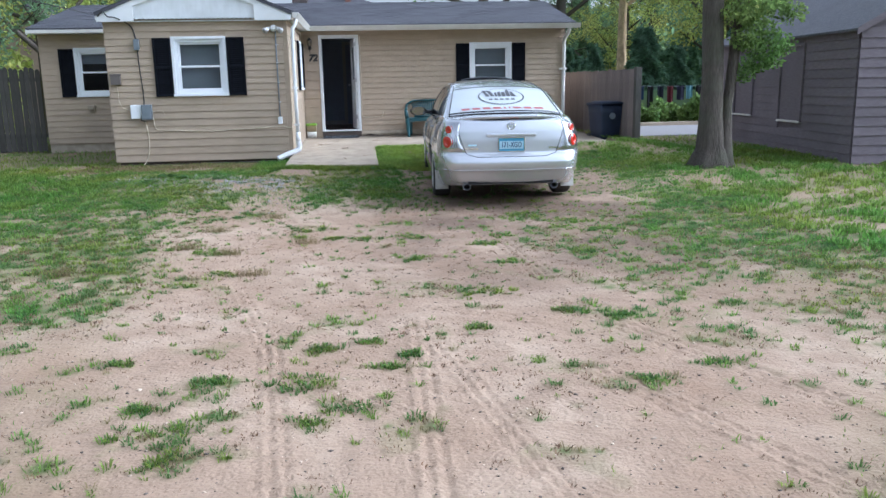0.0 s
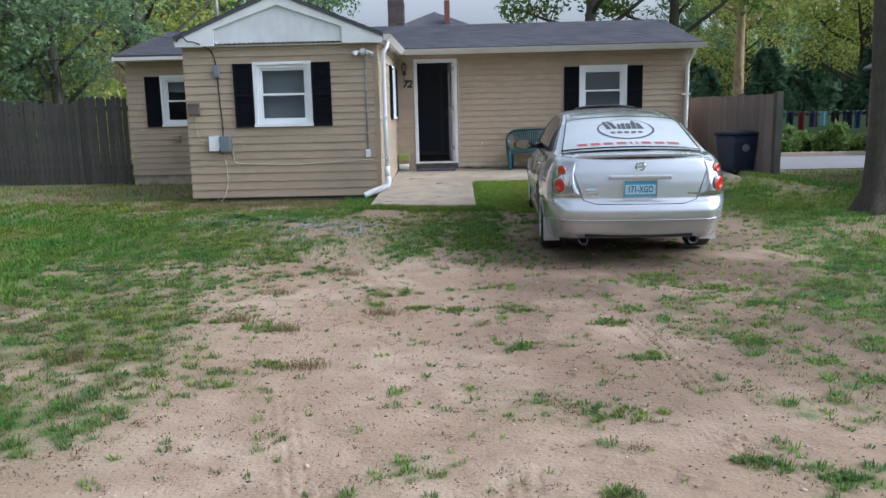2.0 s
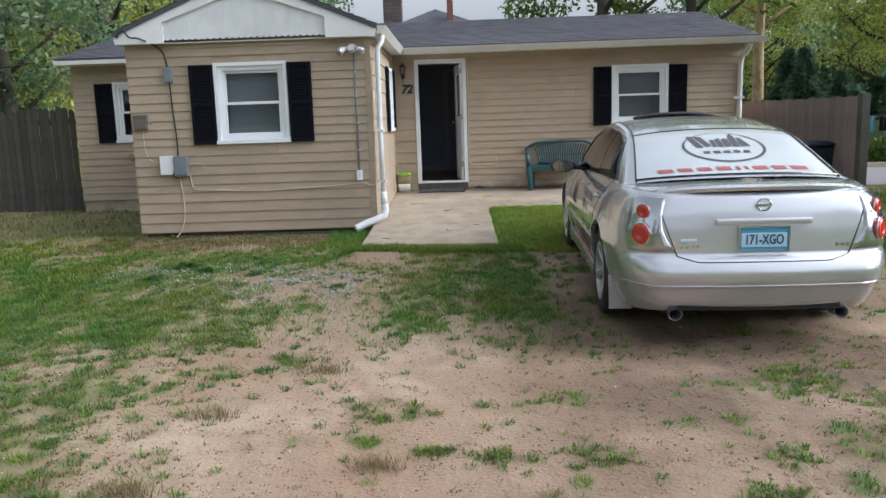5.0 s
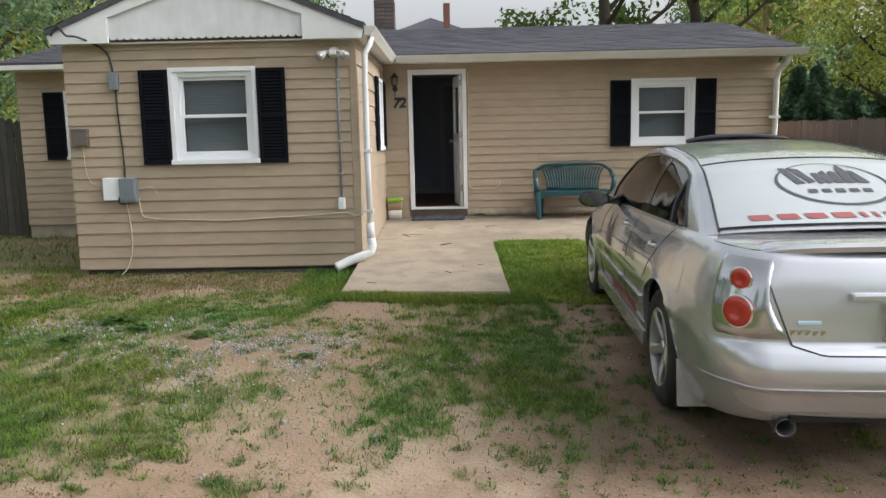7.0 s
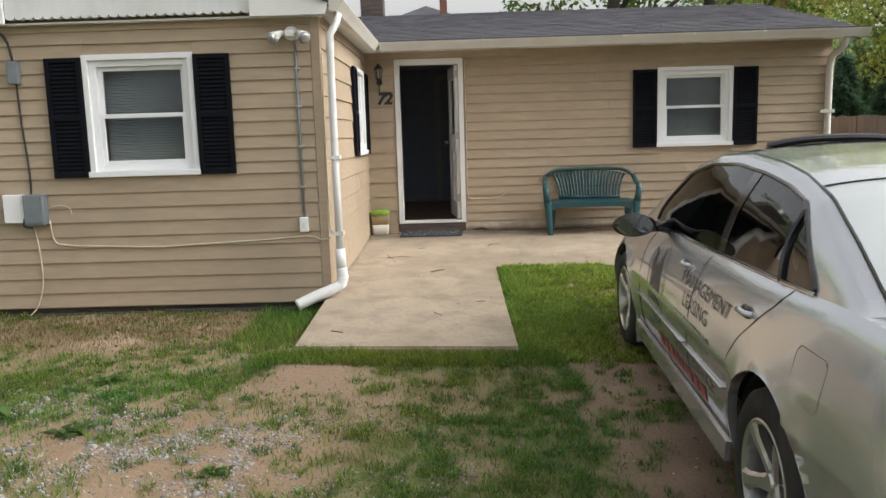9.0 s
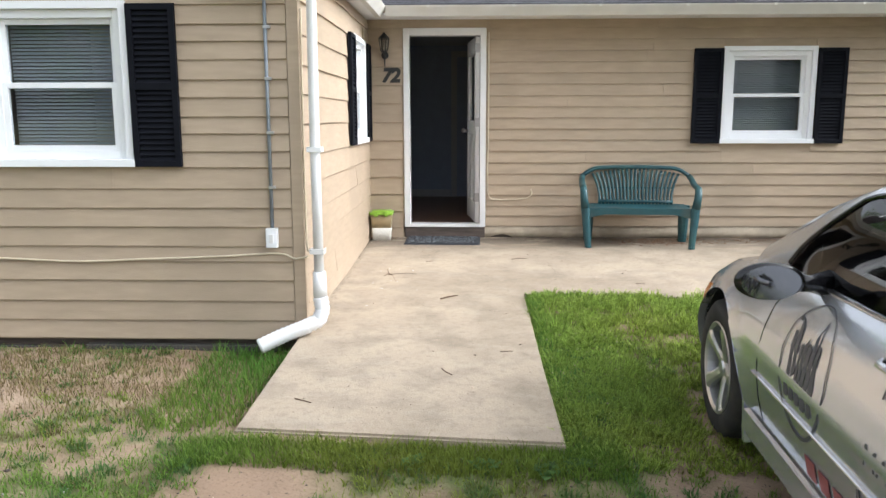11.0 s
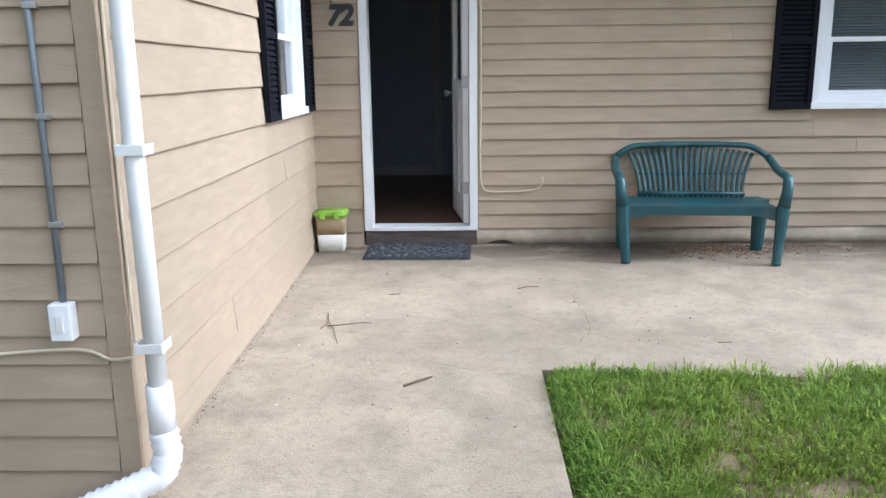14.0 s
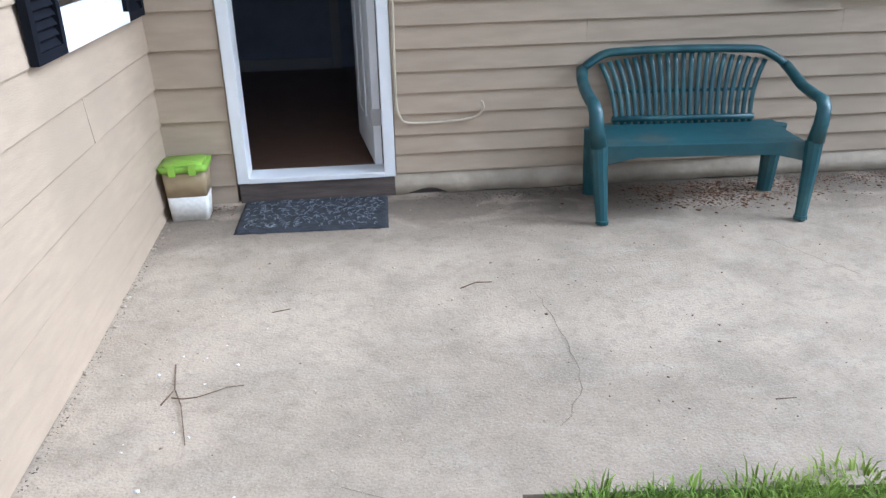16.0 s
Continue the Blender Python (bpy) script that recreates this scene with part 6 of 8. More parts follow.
V, F = crown_mesh(r, cl, 110, 0.6, 0.06)
ob = fast_mesh("crown", V, F, M_LEAF, smooth=False)
ob.parent = ft
ob["kind"] = "stuff"
low = [(0.55, -0.1, 1.75), (0.45, -0.15, 2.1), (0.65, 0, 1.5), (0.8, -0.1, 1.55), (0.5, 0.1, 1.35), (0.7, -0.1, 1.95), (0.95, -0.1, 1.75), (0.35, -0.15, 1.85), (0.6, -0.2, 2.3), (0.3, -0.1, 2.4), (0.9, 0, 2.3), (0.2, -0.2, 2.2), (1.15, 0, 2.2)]
V, F = crown_mesh(r, low, 260, 0.24, 0.034)
ob = fast_mesh("low_foliage", V, F, M_LEAF, smooth=False)
ob.parent = ft
ob["kind"] = "stuff"
tagged(ob, "low leafy shoots round the stem")

# pale-barked tree over the board fence, sunlight put into its bark and leaf colours
st_ = tree("pale_tree", (13.85, 42.0, 0.2), 16.5, 0.3, 5.5, 21, M_LEAFSUN, M_BARKSUN, "tall tree beyond the fence, pale trunk and yellow-green leaves coloured as sunlit", first=0.36, limbs=14, clumps=120, per=110, leaf=0.13, spread=1.1)
big = tree("broadleaf_tree", (-0.5, 38, 0.2), 14, 0.34, 5.0, 31, M_LEAF, M_BARK, "tall broadleaf tree behind the house", first=0.35, limbs=13, clumps=84, per=100, leaf=0.12, spread=0.85)
big.matrix_basis = pose(5.5, 36, 0)
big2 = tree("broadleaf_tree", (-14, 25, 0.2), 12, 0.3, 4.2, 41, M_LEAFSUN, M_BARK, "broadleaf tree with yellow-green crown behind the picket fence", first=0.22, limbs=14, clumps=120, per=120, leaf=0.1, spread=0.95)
big3 = tree("broadleaf_tree", (-20, 30, 0.2), 13, 0.32, 4.6, 51, M_LEAFDARK, M_BARK, "dark green broadleaf tree in the wood", first=0.12, limbs=15, clumps=120, per=110, leaf=0.12, spread=1.1)
for src, x, y, rz, s in ((big, 9.5, 38, 40, 1.0), (big2, 17.5, 37, 120, 0.95), (big2, 21, 33, 20, 0.9), (big3, 30, 36, 40, 1.1),
                         (big2, -9.6, 26, 100, 0.85), (big3, -13.5, 32, 60, 1.05), (big2, -18, 23, 220, 0.9), (big3, -8.5, 36, 300, 0.85), (big3, -25, 26, 10, 1.0), (big, -11, 42, 10, 1.0),
                         (big3, 38, 30, 0, 1.1), (big3, -32, 20, 0, 1.1), (big2, 20, 26, 10, 0.75), (big3, 17.5, 55, 130, 1.05), (big, 21, 57, 60, 1.0), (big2, 15.8, 47, 90, 0.7), (big2, 23, 46, 140, 0.9), (big3, 19, 29, 250, 0.8), (big3, -10.5, 22.5, 90, 0.6), (big3, -16, 21, 190, 0.7)):
    copy_at(src, x, y, 0.1, rz, s)
co = conifer("spruce_tree", (11.5, 31.5, 0.2), 3.6, 1.25, 61, M_CONIFER, "dark blue-green spruce beyond the road")
for x, y, rz, s in ((13.2, 32.5, 40, 0.8), (9.9, 33.5, 90, 0.85), (15, 31.5, 140, 1.0), (17, 33, 10, 0.9), (12.4, 35, 70, 1.1), (19.2, 31.6, 200, 1.05), (21.5, 33, 30, 1.1), (24, 31, 0, 1.1)):
    copy_at(co, x, y, 0.1, rz, s)
# trees behind and beside the walk, closing the place
for src, x, y, rz, s in ((big3, -24, -26, 30, 1.0), (big3, -8, -32, 60, 1.1), (big, 9, -32, 90, 1.0), (big3, 24, -26, 120, 1.0), (big3, 34, 2, 10, 1.0), (big2, -26, 4, 70, 0.95), (big3, -27, 14, 10, 1.0)):
    copy_at(src, x, y, 0.0, rz, s)

# the wood that closes the view on all sides behind the yard


def far_wood(name, x0, x1, y0, y1, height, n, leaf, m, label, seed):
    """A stretch of dense wood: rounded crowns of leaf clumps over one another down to the ground."""
    r = np.random.default_rng(seed)
    k = max(6, int((x1 - x0) * 1.1))
    C, S = [], []
    for i in range(k):
        cx, cy = x0 + (x1 - x0) * (i + r.random()) / k, r.uniform(y0, y1)
        top = height * r.uniform(0.65, 1.1)
        for j in range(9):
            h = top * (j + 0.6) / 9
            w = (0.35 + 0.65 * math.sin(math.pi * min(1, (j + 1.2) / 9))) * height * 0.16
            C.append((cx + r.normal(0, w * 0.5), cy + r.normal(0, w * 0.5), h))
            S.append(w)
    per = n // len(C)
    V, F = crown_mesh(r, C, per, 1.0, leaf)
    mid = np.repeat(np.array(C), per * 4, 0)
    V = mid + (V - mid) * np.repeat(np.array(S) * 1.1, per * 4)[:, None] * 1.0
    c4 = V.reshape(-1, 4, 3).mean(1, keepdims=True)
    V = (c4 + (V.reshape(-1, 4, 3) - c4) / np.repeat(np.array(S) * 1.1, per)[:, None, None]).reshape(-1, 3)
    return tagged(fast_mesh(name, V, F, m, smooth=False), label, "wood", kind="stuff")


far_wood("far_wood", 17, 62, 58, 66, 8.6, 90000, 0.34, M_LEAFDARK, "dense dark green wood beyond the road", 71)
far_wood("far_wood_understorey", 5, 46, 46, 50, 5.0, 45000, 0.2, M_CONIFER, "dark young firs and undergrowth beyond the road", 72)
far_wood("far_wood_west", -60, -12, 40, 48, 10, 50000, 0.3, M_LEAFDARK, "dense green wood behind the picket fence", 73)
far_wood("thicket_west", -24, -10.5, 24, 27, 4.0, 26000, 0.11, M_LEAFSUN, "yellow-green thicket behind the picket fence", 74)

# road beyond, kerb, flower bed, hedge and clothes line
tagged(obj_from("road", bx(5.6, 17.75, 0.1, 60, 21.7, 0.236), M_ROAD), "pale grey asphalt lane beyond the yard", kind="structure")
tagged(obj_from("kerb", bx(5.6, 21.7, 0.1, 60, 21.85, 0.33, 0.01), M_CONC), "low pale kerb", kind="structure")


def shrub(name, x, y, z, rx, rz_, seed, m, label, n=1500, leaf=0.07):
    r = np.random.default_rng(seed)
    root = thing(name, (x, y, z), 0, label, "shrub")
    bm = bmesh.new()
    for k in range(6):
        a = k * 1.05
        tube(bm, [(0, 0, -0.05), (math.cos(a) * rx * 0.4, math.sin(a) * rx * 0.4, rz_ * 0.9)], [0.015, 0.006], 4)
    part("stems", bm, M_TWIG, root)["kind"] = "stuff"
    cl = [(r.uniform(-0.6, 0.6) * rx, r.uniform(-0.6, 0.6) * rx, r.uniform(0.3, 1.5) * rz_) for _ in range(12)]
    V, F = crown_mesh(r, cl, n // 12, rx * 0.5, leaf)
    ob = fast_mesh("foliage", V, F, m, smooth=False)
    ob.parent = root
    ob["kind"] = "stuff"
    return root


sb = shrub("flowering_shrub", 7.6, 22.6, 0.25, 0.5, 0.42, 5, M_LEAF, "pale green leafy garden shrub behind the kerb")
for k in range(1, 14):
    copy_at(sb, 7.6 + k * 0.75, 22.6 + (k % 3) * 0.3, 0.22, k * 50, 0.75 + (k % 4) * 0.12)
rb = shrub("round_shrub", 10.9, 21.95, 0.2, 0.9, 0.75, 15, M_LEAF, "dense rounded green shrub beside the lane", 5000, 0.05)
tagged(obj_from("hedge_wall", bx(7.0, 26.2, 0.1, 30, 26.4, 1.15), M_LEAFDARK), "dark low screen behind the flower bed", kind="structure")
line_ = thing("clothes_line", (8.2, 25.4, 0.2), 0, "clothes line with dark garments pegged along it", "clothes line")
bm = bmesh.new()
tube(bm, [(0, 0, 0), (0, 0, 1.2)], 0.03, 6), tube(bm, [(5.6, 0, 0), (5.6, 0, 1.2)], 0.03, 6), tube(bm, [(0, 0, 1.12), (2.8, 0, 1.07), (5.6, 0, 1.12)], 0.006, 4)
part("line", bm, M_GREYMETAL, line_)
cols = [(0.015, 0.02, 0.035), (0.03, 0.06, 0.13), (0.12, 0.02, 0.03), (0.015, 0.015, 0.018), (0.2, 0.38, 0.45), (0.03, 0.03, 0.06)]
cm = [mat("cloth_%s" % n, c, 0.9, vary=0.15) for n, c in zip(("navy", "blue", "red", "black", "pale_blue", "indigo"), cols)]
rr = random.Random(8)
for k in range(17):
    h, w = rr.uniform(0.4, 0.7), rr.uniform(0.18, 0.28)
    bm = bmesh.new()
    A = []
    for i in range(7):
        u = i / 6
        A.append([bm.verts.new((k * 0.33 + 0.1 + u * w, 0.03 * math.sin(u * 9 + k), 1.1 - h * j / 3)) for j in range(4)])
    for i in range(6):
        for j in range(3):
            bm.faces.new((A[i][j], A[i + 1][j], A[i + 1][j + 1], A[i][j + 1]))
    bmesh.ops.solidify(bm, geom=bm.faces[:], thickness=0.01)
    part("garment", bm, cm[[0, 3, 1, 3, 0, 2, 5, 4, 3, 0, 1, 3][k % 12]], line_, "hanging garment")
# tan neighbour house beyond the picket fence
nb = thing("far_house", (-15.3, 31, 0.1), 0, "tan neighbouring house beyond the picket fence", "house")
bm = bmesh.new()
box(bm, 0, 0, 0, 6, 7, 2.6)
prism(bm, [(0, 2.6), (6, 2.6), (3, 4.6)], 0, 7)
part("wall", fixn(bm), M_HOUSE2, nb)
for s in (0, 1):
    bm = bmesh.new()
    x0 = -0.3 if s == 0 else 6.3
    vs = [(x0, 2.45), (3, 4.68), (3, 4.8), (x0, 2.57)]
    prism(bm, vs, -0.2, 7.2)
    part("roof", fixn(bm), M_SHINGLE2, nb)
w = part("window", bx(1.3, -0.03, 1.1, 2.3, 0.02, 2.1), M_VINYL, nb)
part("pane", bx(1.36, -0.036, 1.16, 2.24, -0.031, 2.04), M_BLACK, w)


# ---- the parked car ----
def paint(name, c, rough, metal, coat):
    m = mat(name, c, rough, metal, vary=0.03, scale=3)
    b = m.node_tree.nodes["Principled BSDF"]
    b.inputs["Coat Weight"].default_value = coat
    b.inputs["Coat Roughness"].default_value = 0.06
    return m


C_BODY = paint("silver_car_paint", (0.64, 0.66, 0.7), 0.25, 0.7, 1.0)
C_TRIM = paint("glossy_black_trim", (0.01, 0.01, 0.012), 0.15, 0.0, 0.3)
C_TYRE = mat("tyre_rubber", (0.02, 0.02, 0.021), 0.85, vary=0.3, scale=14, stain=(0.06, 0.05, 0.04), stain_scale=6)
C_RIM = paint("silver_alloy", (0.6, 0.6, 0.62), 0.3, 0.8, 0.4)
C_DARK = mat("dark_underbody", (0.012, 0.012, 0.013), 0.9, vary=0.1)
C_FILM = paint("white_window_film", (0.5, 0.54, 0.56), 0.35, 0.0, 0.8)
C_CHROME = mat("chrome", (0.75, 0.76, 0.78), 0.12, 1.0, vary=0.02)
C_RED = paint("red_lamp_lens", (0.5, 0.025, 0.015), 0.18, 0.0, 0.9)
C_CLEAR = paint("clear_lamp_housing", (0.5, 0.51, 0.54), 0.14, 0.9, 1.0)
C_EXH = mat("sooty_steel", (0.22, 0.22, 0.23), 0.4, 0.8, vary=0.2)
C_GLASS = glass_mat("tinted_car_glass", (0.04, 0.045, 0.05), 0.02)
C_SEAT = mat("charcoal_seat_cloth", (0.06, 0.06, 0.065), 0.85, vary=0.1)
C_INK = mat("dark_grey_vinyl_lettering", (0.08, 0.08, 0.09), 0.5, vary=0.02)
C_REDINK = mat("red_vinyl_lettering", (0.36, 0.1, 0.1), 0.5, vary=0.02)
C_BLUEPLATE = mat("pale_blue_plate", (0.08, 0.29, 0.46), 0.4, vary=0.03)
C_WHITEPLATE = mat("plate_white", (0.42, 0.62, 0.72), 0.4, vary=0.02)
C_NAVY = mat("plate_navy_ink", (0.01, 0.03, 0.12), 0.5, vary=0.02)
C_BROWNFLAP = mat("dusty_mudflap", (0.4, 0.38, 0.35), 0.6, vary=0.15, scale=10)

CAR_L = 4.83
interp = np.interp
ZT_Y = [0.0, 0.25, 0.8, 1.4, 2.2, 3.0, 3.5, 3.9, 4.3, 4.6, 4.86]
ZT_Z = [0.985, 1.0, 1.005, 0.975, 0.94, 0.915, 0.885, 0.83, 0.76, 0.69, 0.6]
S_K = [0.0, 0.05, 0.12, 0.22, 0.34, 0.45, 0.53, 0.545, 0.57, 0.66, 0.78, 0.87, 0.94, 0.98, 1.0]
W_S = [0.0, 0.12, 0.3, 0.45, 0.56, 0.7, 0.84, 0.94, 1.0]
W_W = [0.80, 0.84, 0.87, 0.885, 0.888, 0.878, 0.85, 0.81, 0.765]
R_S = [0.0, 0.06, 0.14, 0.21, 0.25, 0.3, 0.36, 0.42, 0.46, 0.482, 0.5, 0.7, 0.85, 0.94, 0.98, 1.0]
R_Y = [0.15, 0.1, 0.07, 0.045, 0.022, 0.008, 0.004, 0.016, 0.035, 0.058, 0.074, 0.084, 0.1, 0.122, 0.14, 0.17]
F_S = [0.0, 0.12, 0.3, 0.6, 0.85, 1.0]
F_Y = [0.12, 0.04, 0.0, 0.02, 0.09, 0.2]
ZB = 0.19


def ztop(y):
    return interp(y, ZT_Y, ZT_Z)


def taper(y):
    return 1 - 0.085 * np.clip((1.2 - y) / 1.2, 0, 1) ** 1.8 - 0.06 * np.clip((y - 3.5) / 1.3, 0, 1) ** 2


NR, NC, NS = 8, 9, 86


def outline(s):
    """Half outline in plan at height share s: rear centre, rear corner, side, front corner, front centre."""
    w = interp(s, W_S, W_W)
    yr, yf = interp(s, R_S, R_Y), CAR_L - interp(s, F_S, F_Y)
    a, b = 0.22, 0.34
    pts = []
    for i in range(NR + 1):
        x = (w - a) * i / NR
        pts.append((x, yr + 0.05 * (x / w) ** 2))
    y0 = pts[-1][1]
    for i in range(1, NC + 1):
        f = math.pi / 2 * i / NC
        pts.append((w - a + a * math.sin(f), y0 + b * (1 - math.cos(f))))
    ys = y0 + b
    a2, b2 = 0.5, 0.62
    ye = yf - 0.1 - b2
    for i in range(1, NS + 1):
        pts.append((w, ys + (ye - ys) * i / NS))
    for i in range(1, NC + 1):
        f = math.pi / 2 * i / NC
        pts.append((w - a2 + a2 * math.cos(f), ye + b2 * math.sin(f)))
    for i in range(1, NR + 1):
        x = (w - a2) * (1 - i / NR)
        pts.append((x, ye + b2 + 0.1 * (1 - (x / (w - a2)) ** 2)))
    return pts


_OUT = {}


def body_pt(q, s, off=0.0):
    """A point of the flank: q counts outline points from the rear centre, s is the share of height."""
    if s not in _OUT:
        _OUT[s] = outline(s)
    o = _OUT[s]
    q = max(0, min(q, len(o) - 1.001))
    i = int(q)
    x, y = (o[i][k] + (o[i + 1][k] - o[i][k]) * (q - i) for k in (0, 1))
    dx, dy = o[i + 1][0] - o[i][0], o[i + 1][1] - o[i][1]
    d = math.hypot(dx, dy)
    t = taper(y)
    zb = ZB + 0.05 * np.clip((0.6 - y) / 0.45, 0, 1)
    return Vector((x * t + dy / d * off, y - dx / d * off, zb + s * (ztop(y) - zb)))


def flank_x(y, z):
    """Half width of the body at a place on its side."""
    s = min(1, max(0, (z - ZB) / (ztop(y) - ZB)))
    return interp(s, W_S, W_W) * taper(y)


car = thing("car", (1.73, 8.96, 0.073), -2.4, "silver four-door sedan with white-filmed rear window on the drive", "car")
car.matrix_basis = pose(1.73, 8.96, 0.073, 1.3, 0, -2.45)
WHEEL_Y, WHEEL_Z, ARCH_R = (1.07, 3.85), 0.315, 0.385
SL_ = [i / 26 for i in range(27)]
SL_ = sorted(set([0.0, 0.03, 0.06, 0.1, 0.14, 0.18, 0.21, 0.23, 0.25, 0.27, 0.3, 0.33, 0.36, 0.38, 0.42, 0.445, 0.46, 0.471, 0.482, 0.491, 0.5, 0.52, 0.56, 0.61, 0.65, 0.69, 0.73, 0.77, 0.81, 0.85, 0.89, 0.92, 0.95, 0.975, 0.99, 1.0]))
NP = len(outline(0.5))


def car_body():
    bm = bmesh.new()
    for side in (-1, 1):
        R = []
        for s in SL_:
            row = []
            for q in range(NP):
                p = body_pt(q, s)
                x, y, z = p.x, p.y, p.z
                if NR + NC <= q <= NR + NC + NS:
                    # door crease and flared arches
                    x += 0.006 * math.exp(-((z - 0.60) / 0.025) ** 2)
                    for wy in WHEEL_Y:
                        d = math.hypot(y - wy, z - WHEEL_Z)
                        x += 0.014 * math.exp(-((d - ARCH_R) / 0.06) ** 2)
                if z < 0.75:
                    for wy in WHEEL_Y:
                        d = math.hypot(y - wy, z - WHEEL_Z)
                        if abs(d - ARCH_R) < 0.024:
                            y, z = wy + (y - wy) * ARCH_R / d, WHEEL_Z + (z - WHEEL_Z) * ARCH_R / d
                row.append(bm.verts.new((x * side, y, z)))
            R.append(row)
        for A, B in zip(R, R[1:]):
            for q in range(NP - 1):
                c = (A[q].co + A[q + 1].co + B[q].co + B[q + 1].co) / 4
                if any(math.hypot(c.y - wy, c.z - WHEEL_Z) < ARCH_R - 0.004 for wy in WHEEL_Y) and abs(c.x) > 0.6:
                    continue
                vs = (A[q], A[q + 1], B[q + 1], B[q])
                bm.faces.new(vs if side > 0 else vs[::-1])
        # arch lips turn inwards
        for wy in WHEEL_Y:
            prev = None
            for k in range(33):
                a = math.radians(-20 + 220 * k / 32)
                y, z = wy + ARCH_R * math.cos(a), WHEEL_Z + ARCH_R * math.sin(a)
                if z < ZB:
                    prev = None
                    continue
                x = flank_x(y, z) + 0.014
                cur = [bm.verts.new((side * (x + 0.001), y, z)), bm.verts.new((side * (x - 0.035), y, z))]
                if prev:
                    bm.faces.new((prev[0], cur[0], cur[1], prev[1]))
                prev = cur
    bmesh.ops.remove_doubles(bm, verts=bm.verts[:], dist=0.002)
    return bm


def deck(y_edge, y_glass, crown, rows, cols=16, drop=0.0):
    """Boot lid top or bonnet as a grid across the car."""
    bm = bmesh.new()
    G = []
    for i in range(rows + 1):
        t = i / rows
        row = []
        for j in range(-cols, cols + 1):
            u = j / cols
            y = y_edge(abs(u)) * (1 - t) + y_glass(abs(u)) * t
            x = u * 0.765 * taper(y)
            z = ztop(y) + crown * (1 - abs(u) ** 2.4) * min(1, 0.35 + t * 2.2)
            row.append(bm.verts.new((x, y, z)))
        G.append(row)
    for A, B in zip(G, G[1:]):
        for j in range(2 * cols):
            bm.faces.new((A[j], A[j + 1], B[j + 1], B[j]))
    return bm


def edge_rear(u):
    o = outline(1.0)
    xs, ys = [p[0] for p in o[:NR + NC + 1]], [p[1] for p in o[:NR + NC + 1]]
    return interp(u * 0.765, xs, ys)


def edge_front(u):
    o = outline(1.0)[NR + NC + NS:][::-1]
    return interp(u * 0.765, [p[0] for p in o], [p[1] for p in o])


def rear_glass_base(u):
    return 0.60 + 0.16 * u ** 2.2


def shield_base(u):
    return 3.76 - 0.3 * u ** 2.2


part("body", car_body(), C_BODY, car, "silver painted body", True)
part("boot_lid", deck(edge_rear, rear_glass_base, 0.035, 10), C_BODY, car, "silver boot lid", True)
part("bonnet", deck(edge_front, shield_base, 0.045, 16), C_BODY, car, "silver bonnet", True)

# roof, pillars and glass share one surface
RL_Y = [0.60, 0.76, 1.0, 1.3, 1.6, 1.9, 2.3, 2.66, 2.93, 3.2, 3.47, 3.76]
RL_W = [0.735, 0.71, 0.67, 0.625, 0.59, 0.575, 0.572, 0.585, 0.61, 0.645, 0.69, 0.74]
RL_Z = [0.985, 1.045, 1.145, 1.26, 1.32, 1.35, 1.37, 1.345, 1.285, 1.185, 1.05, 0.9]


def rail(y):
    return interp(y, RL_Y, RL_W), interp(y, RL_Y, RL_Z)


def dlo(y):
    """Share of the side that is glass."""
    return 0.9 * math.sqrt(max(0, min(1, (y - 0.98) / 0.4))) * math.sqrt(max(0, min(1, (3.33 - y) / 0.35)))


def green_side(y, f, off=0.0):
    w0, z0 = 0.765 * taper(y), ztop(y)
    w1, z1 = rail(y)
    z1 = max(z1, z0)
    bulge = 0.03 * math.sin(math.pi * f) * min(1, (z1 - z0) / 0.3)
    return Vector((w0 + (w1 - w0) * f + bulge + off, y, z0 + (z1 - z0) * f + off * 0.25))


def green_top(y, u, off=0.0):
    w1, z1 = rail(y)
    yy = y
    crown = 0.045
    if y < 1.7:
        yy = y - 0.16 * (1 - abs(u) ** 2.2) * (1.7 - y) / 1.0
        yy = max(yy, y - 0.16)
    elif y > 2.8:
        yy = y + 0.19 * (1 - abs(u) ** 2.2) * (y - 2.8) / 0.88
    edge = 1 - abs(u) ** 6
    if y < 1.7:
        z1 = z1 + 0.0
    return Vector((u * w1, yy, z1 + crown * (1 - u * u) * 0.8 + 0.012 * edge + off))


def strip(points_a, points_b, bm):
    A = [bm.verts.new(p) for p in points_a]
    B = [bm.verts.new(p) for p in points_b]
    for i in range(len(A) - 1):
        bm.faces.new((A[i], A[i + 1], B[i + 1], B[i]))


YS = [0.66 + (3.7 - 0.66) * i / 80 for i in range(81)]
YG0, YG1, YW = 0.72, 1.42, 2.78        # rear glass from and to, windscreen from


def mirror_bm(bm):
    c = bm.copy()
    for v in c.verts:
        v.co.x = -v.co.x
    bmesh.ops.reverse_faces(c, faces=c.faces[:])
    merge(bm, c)
    return bm


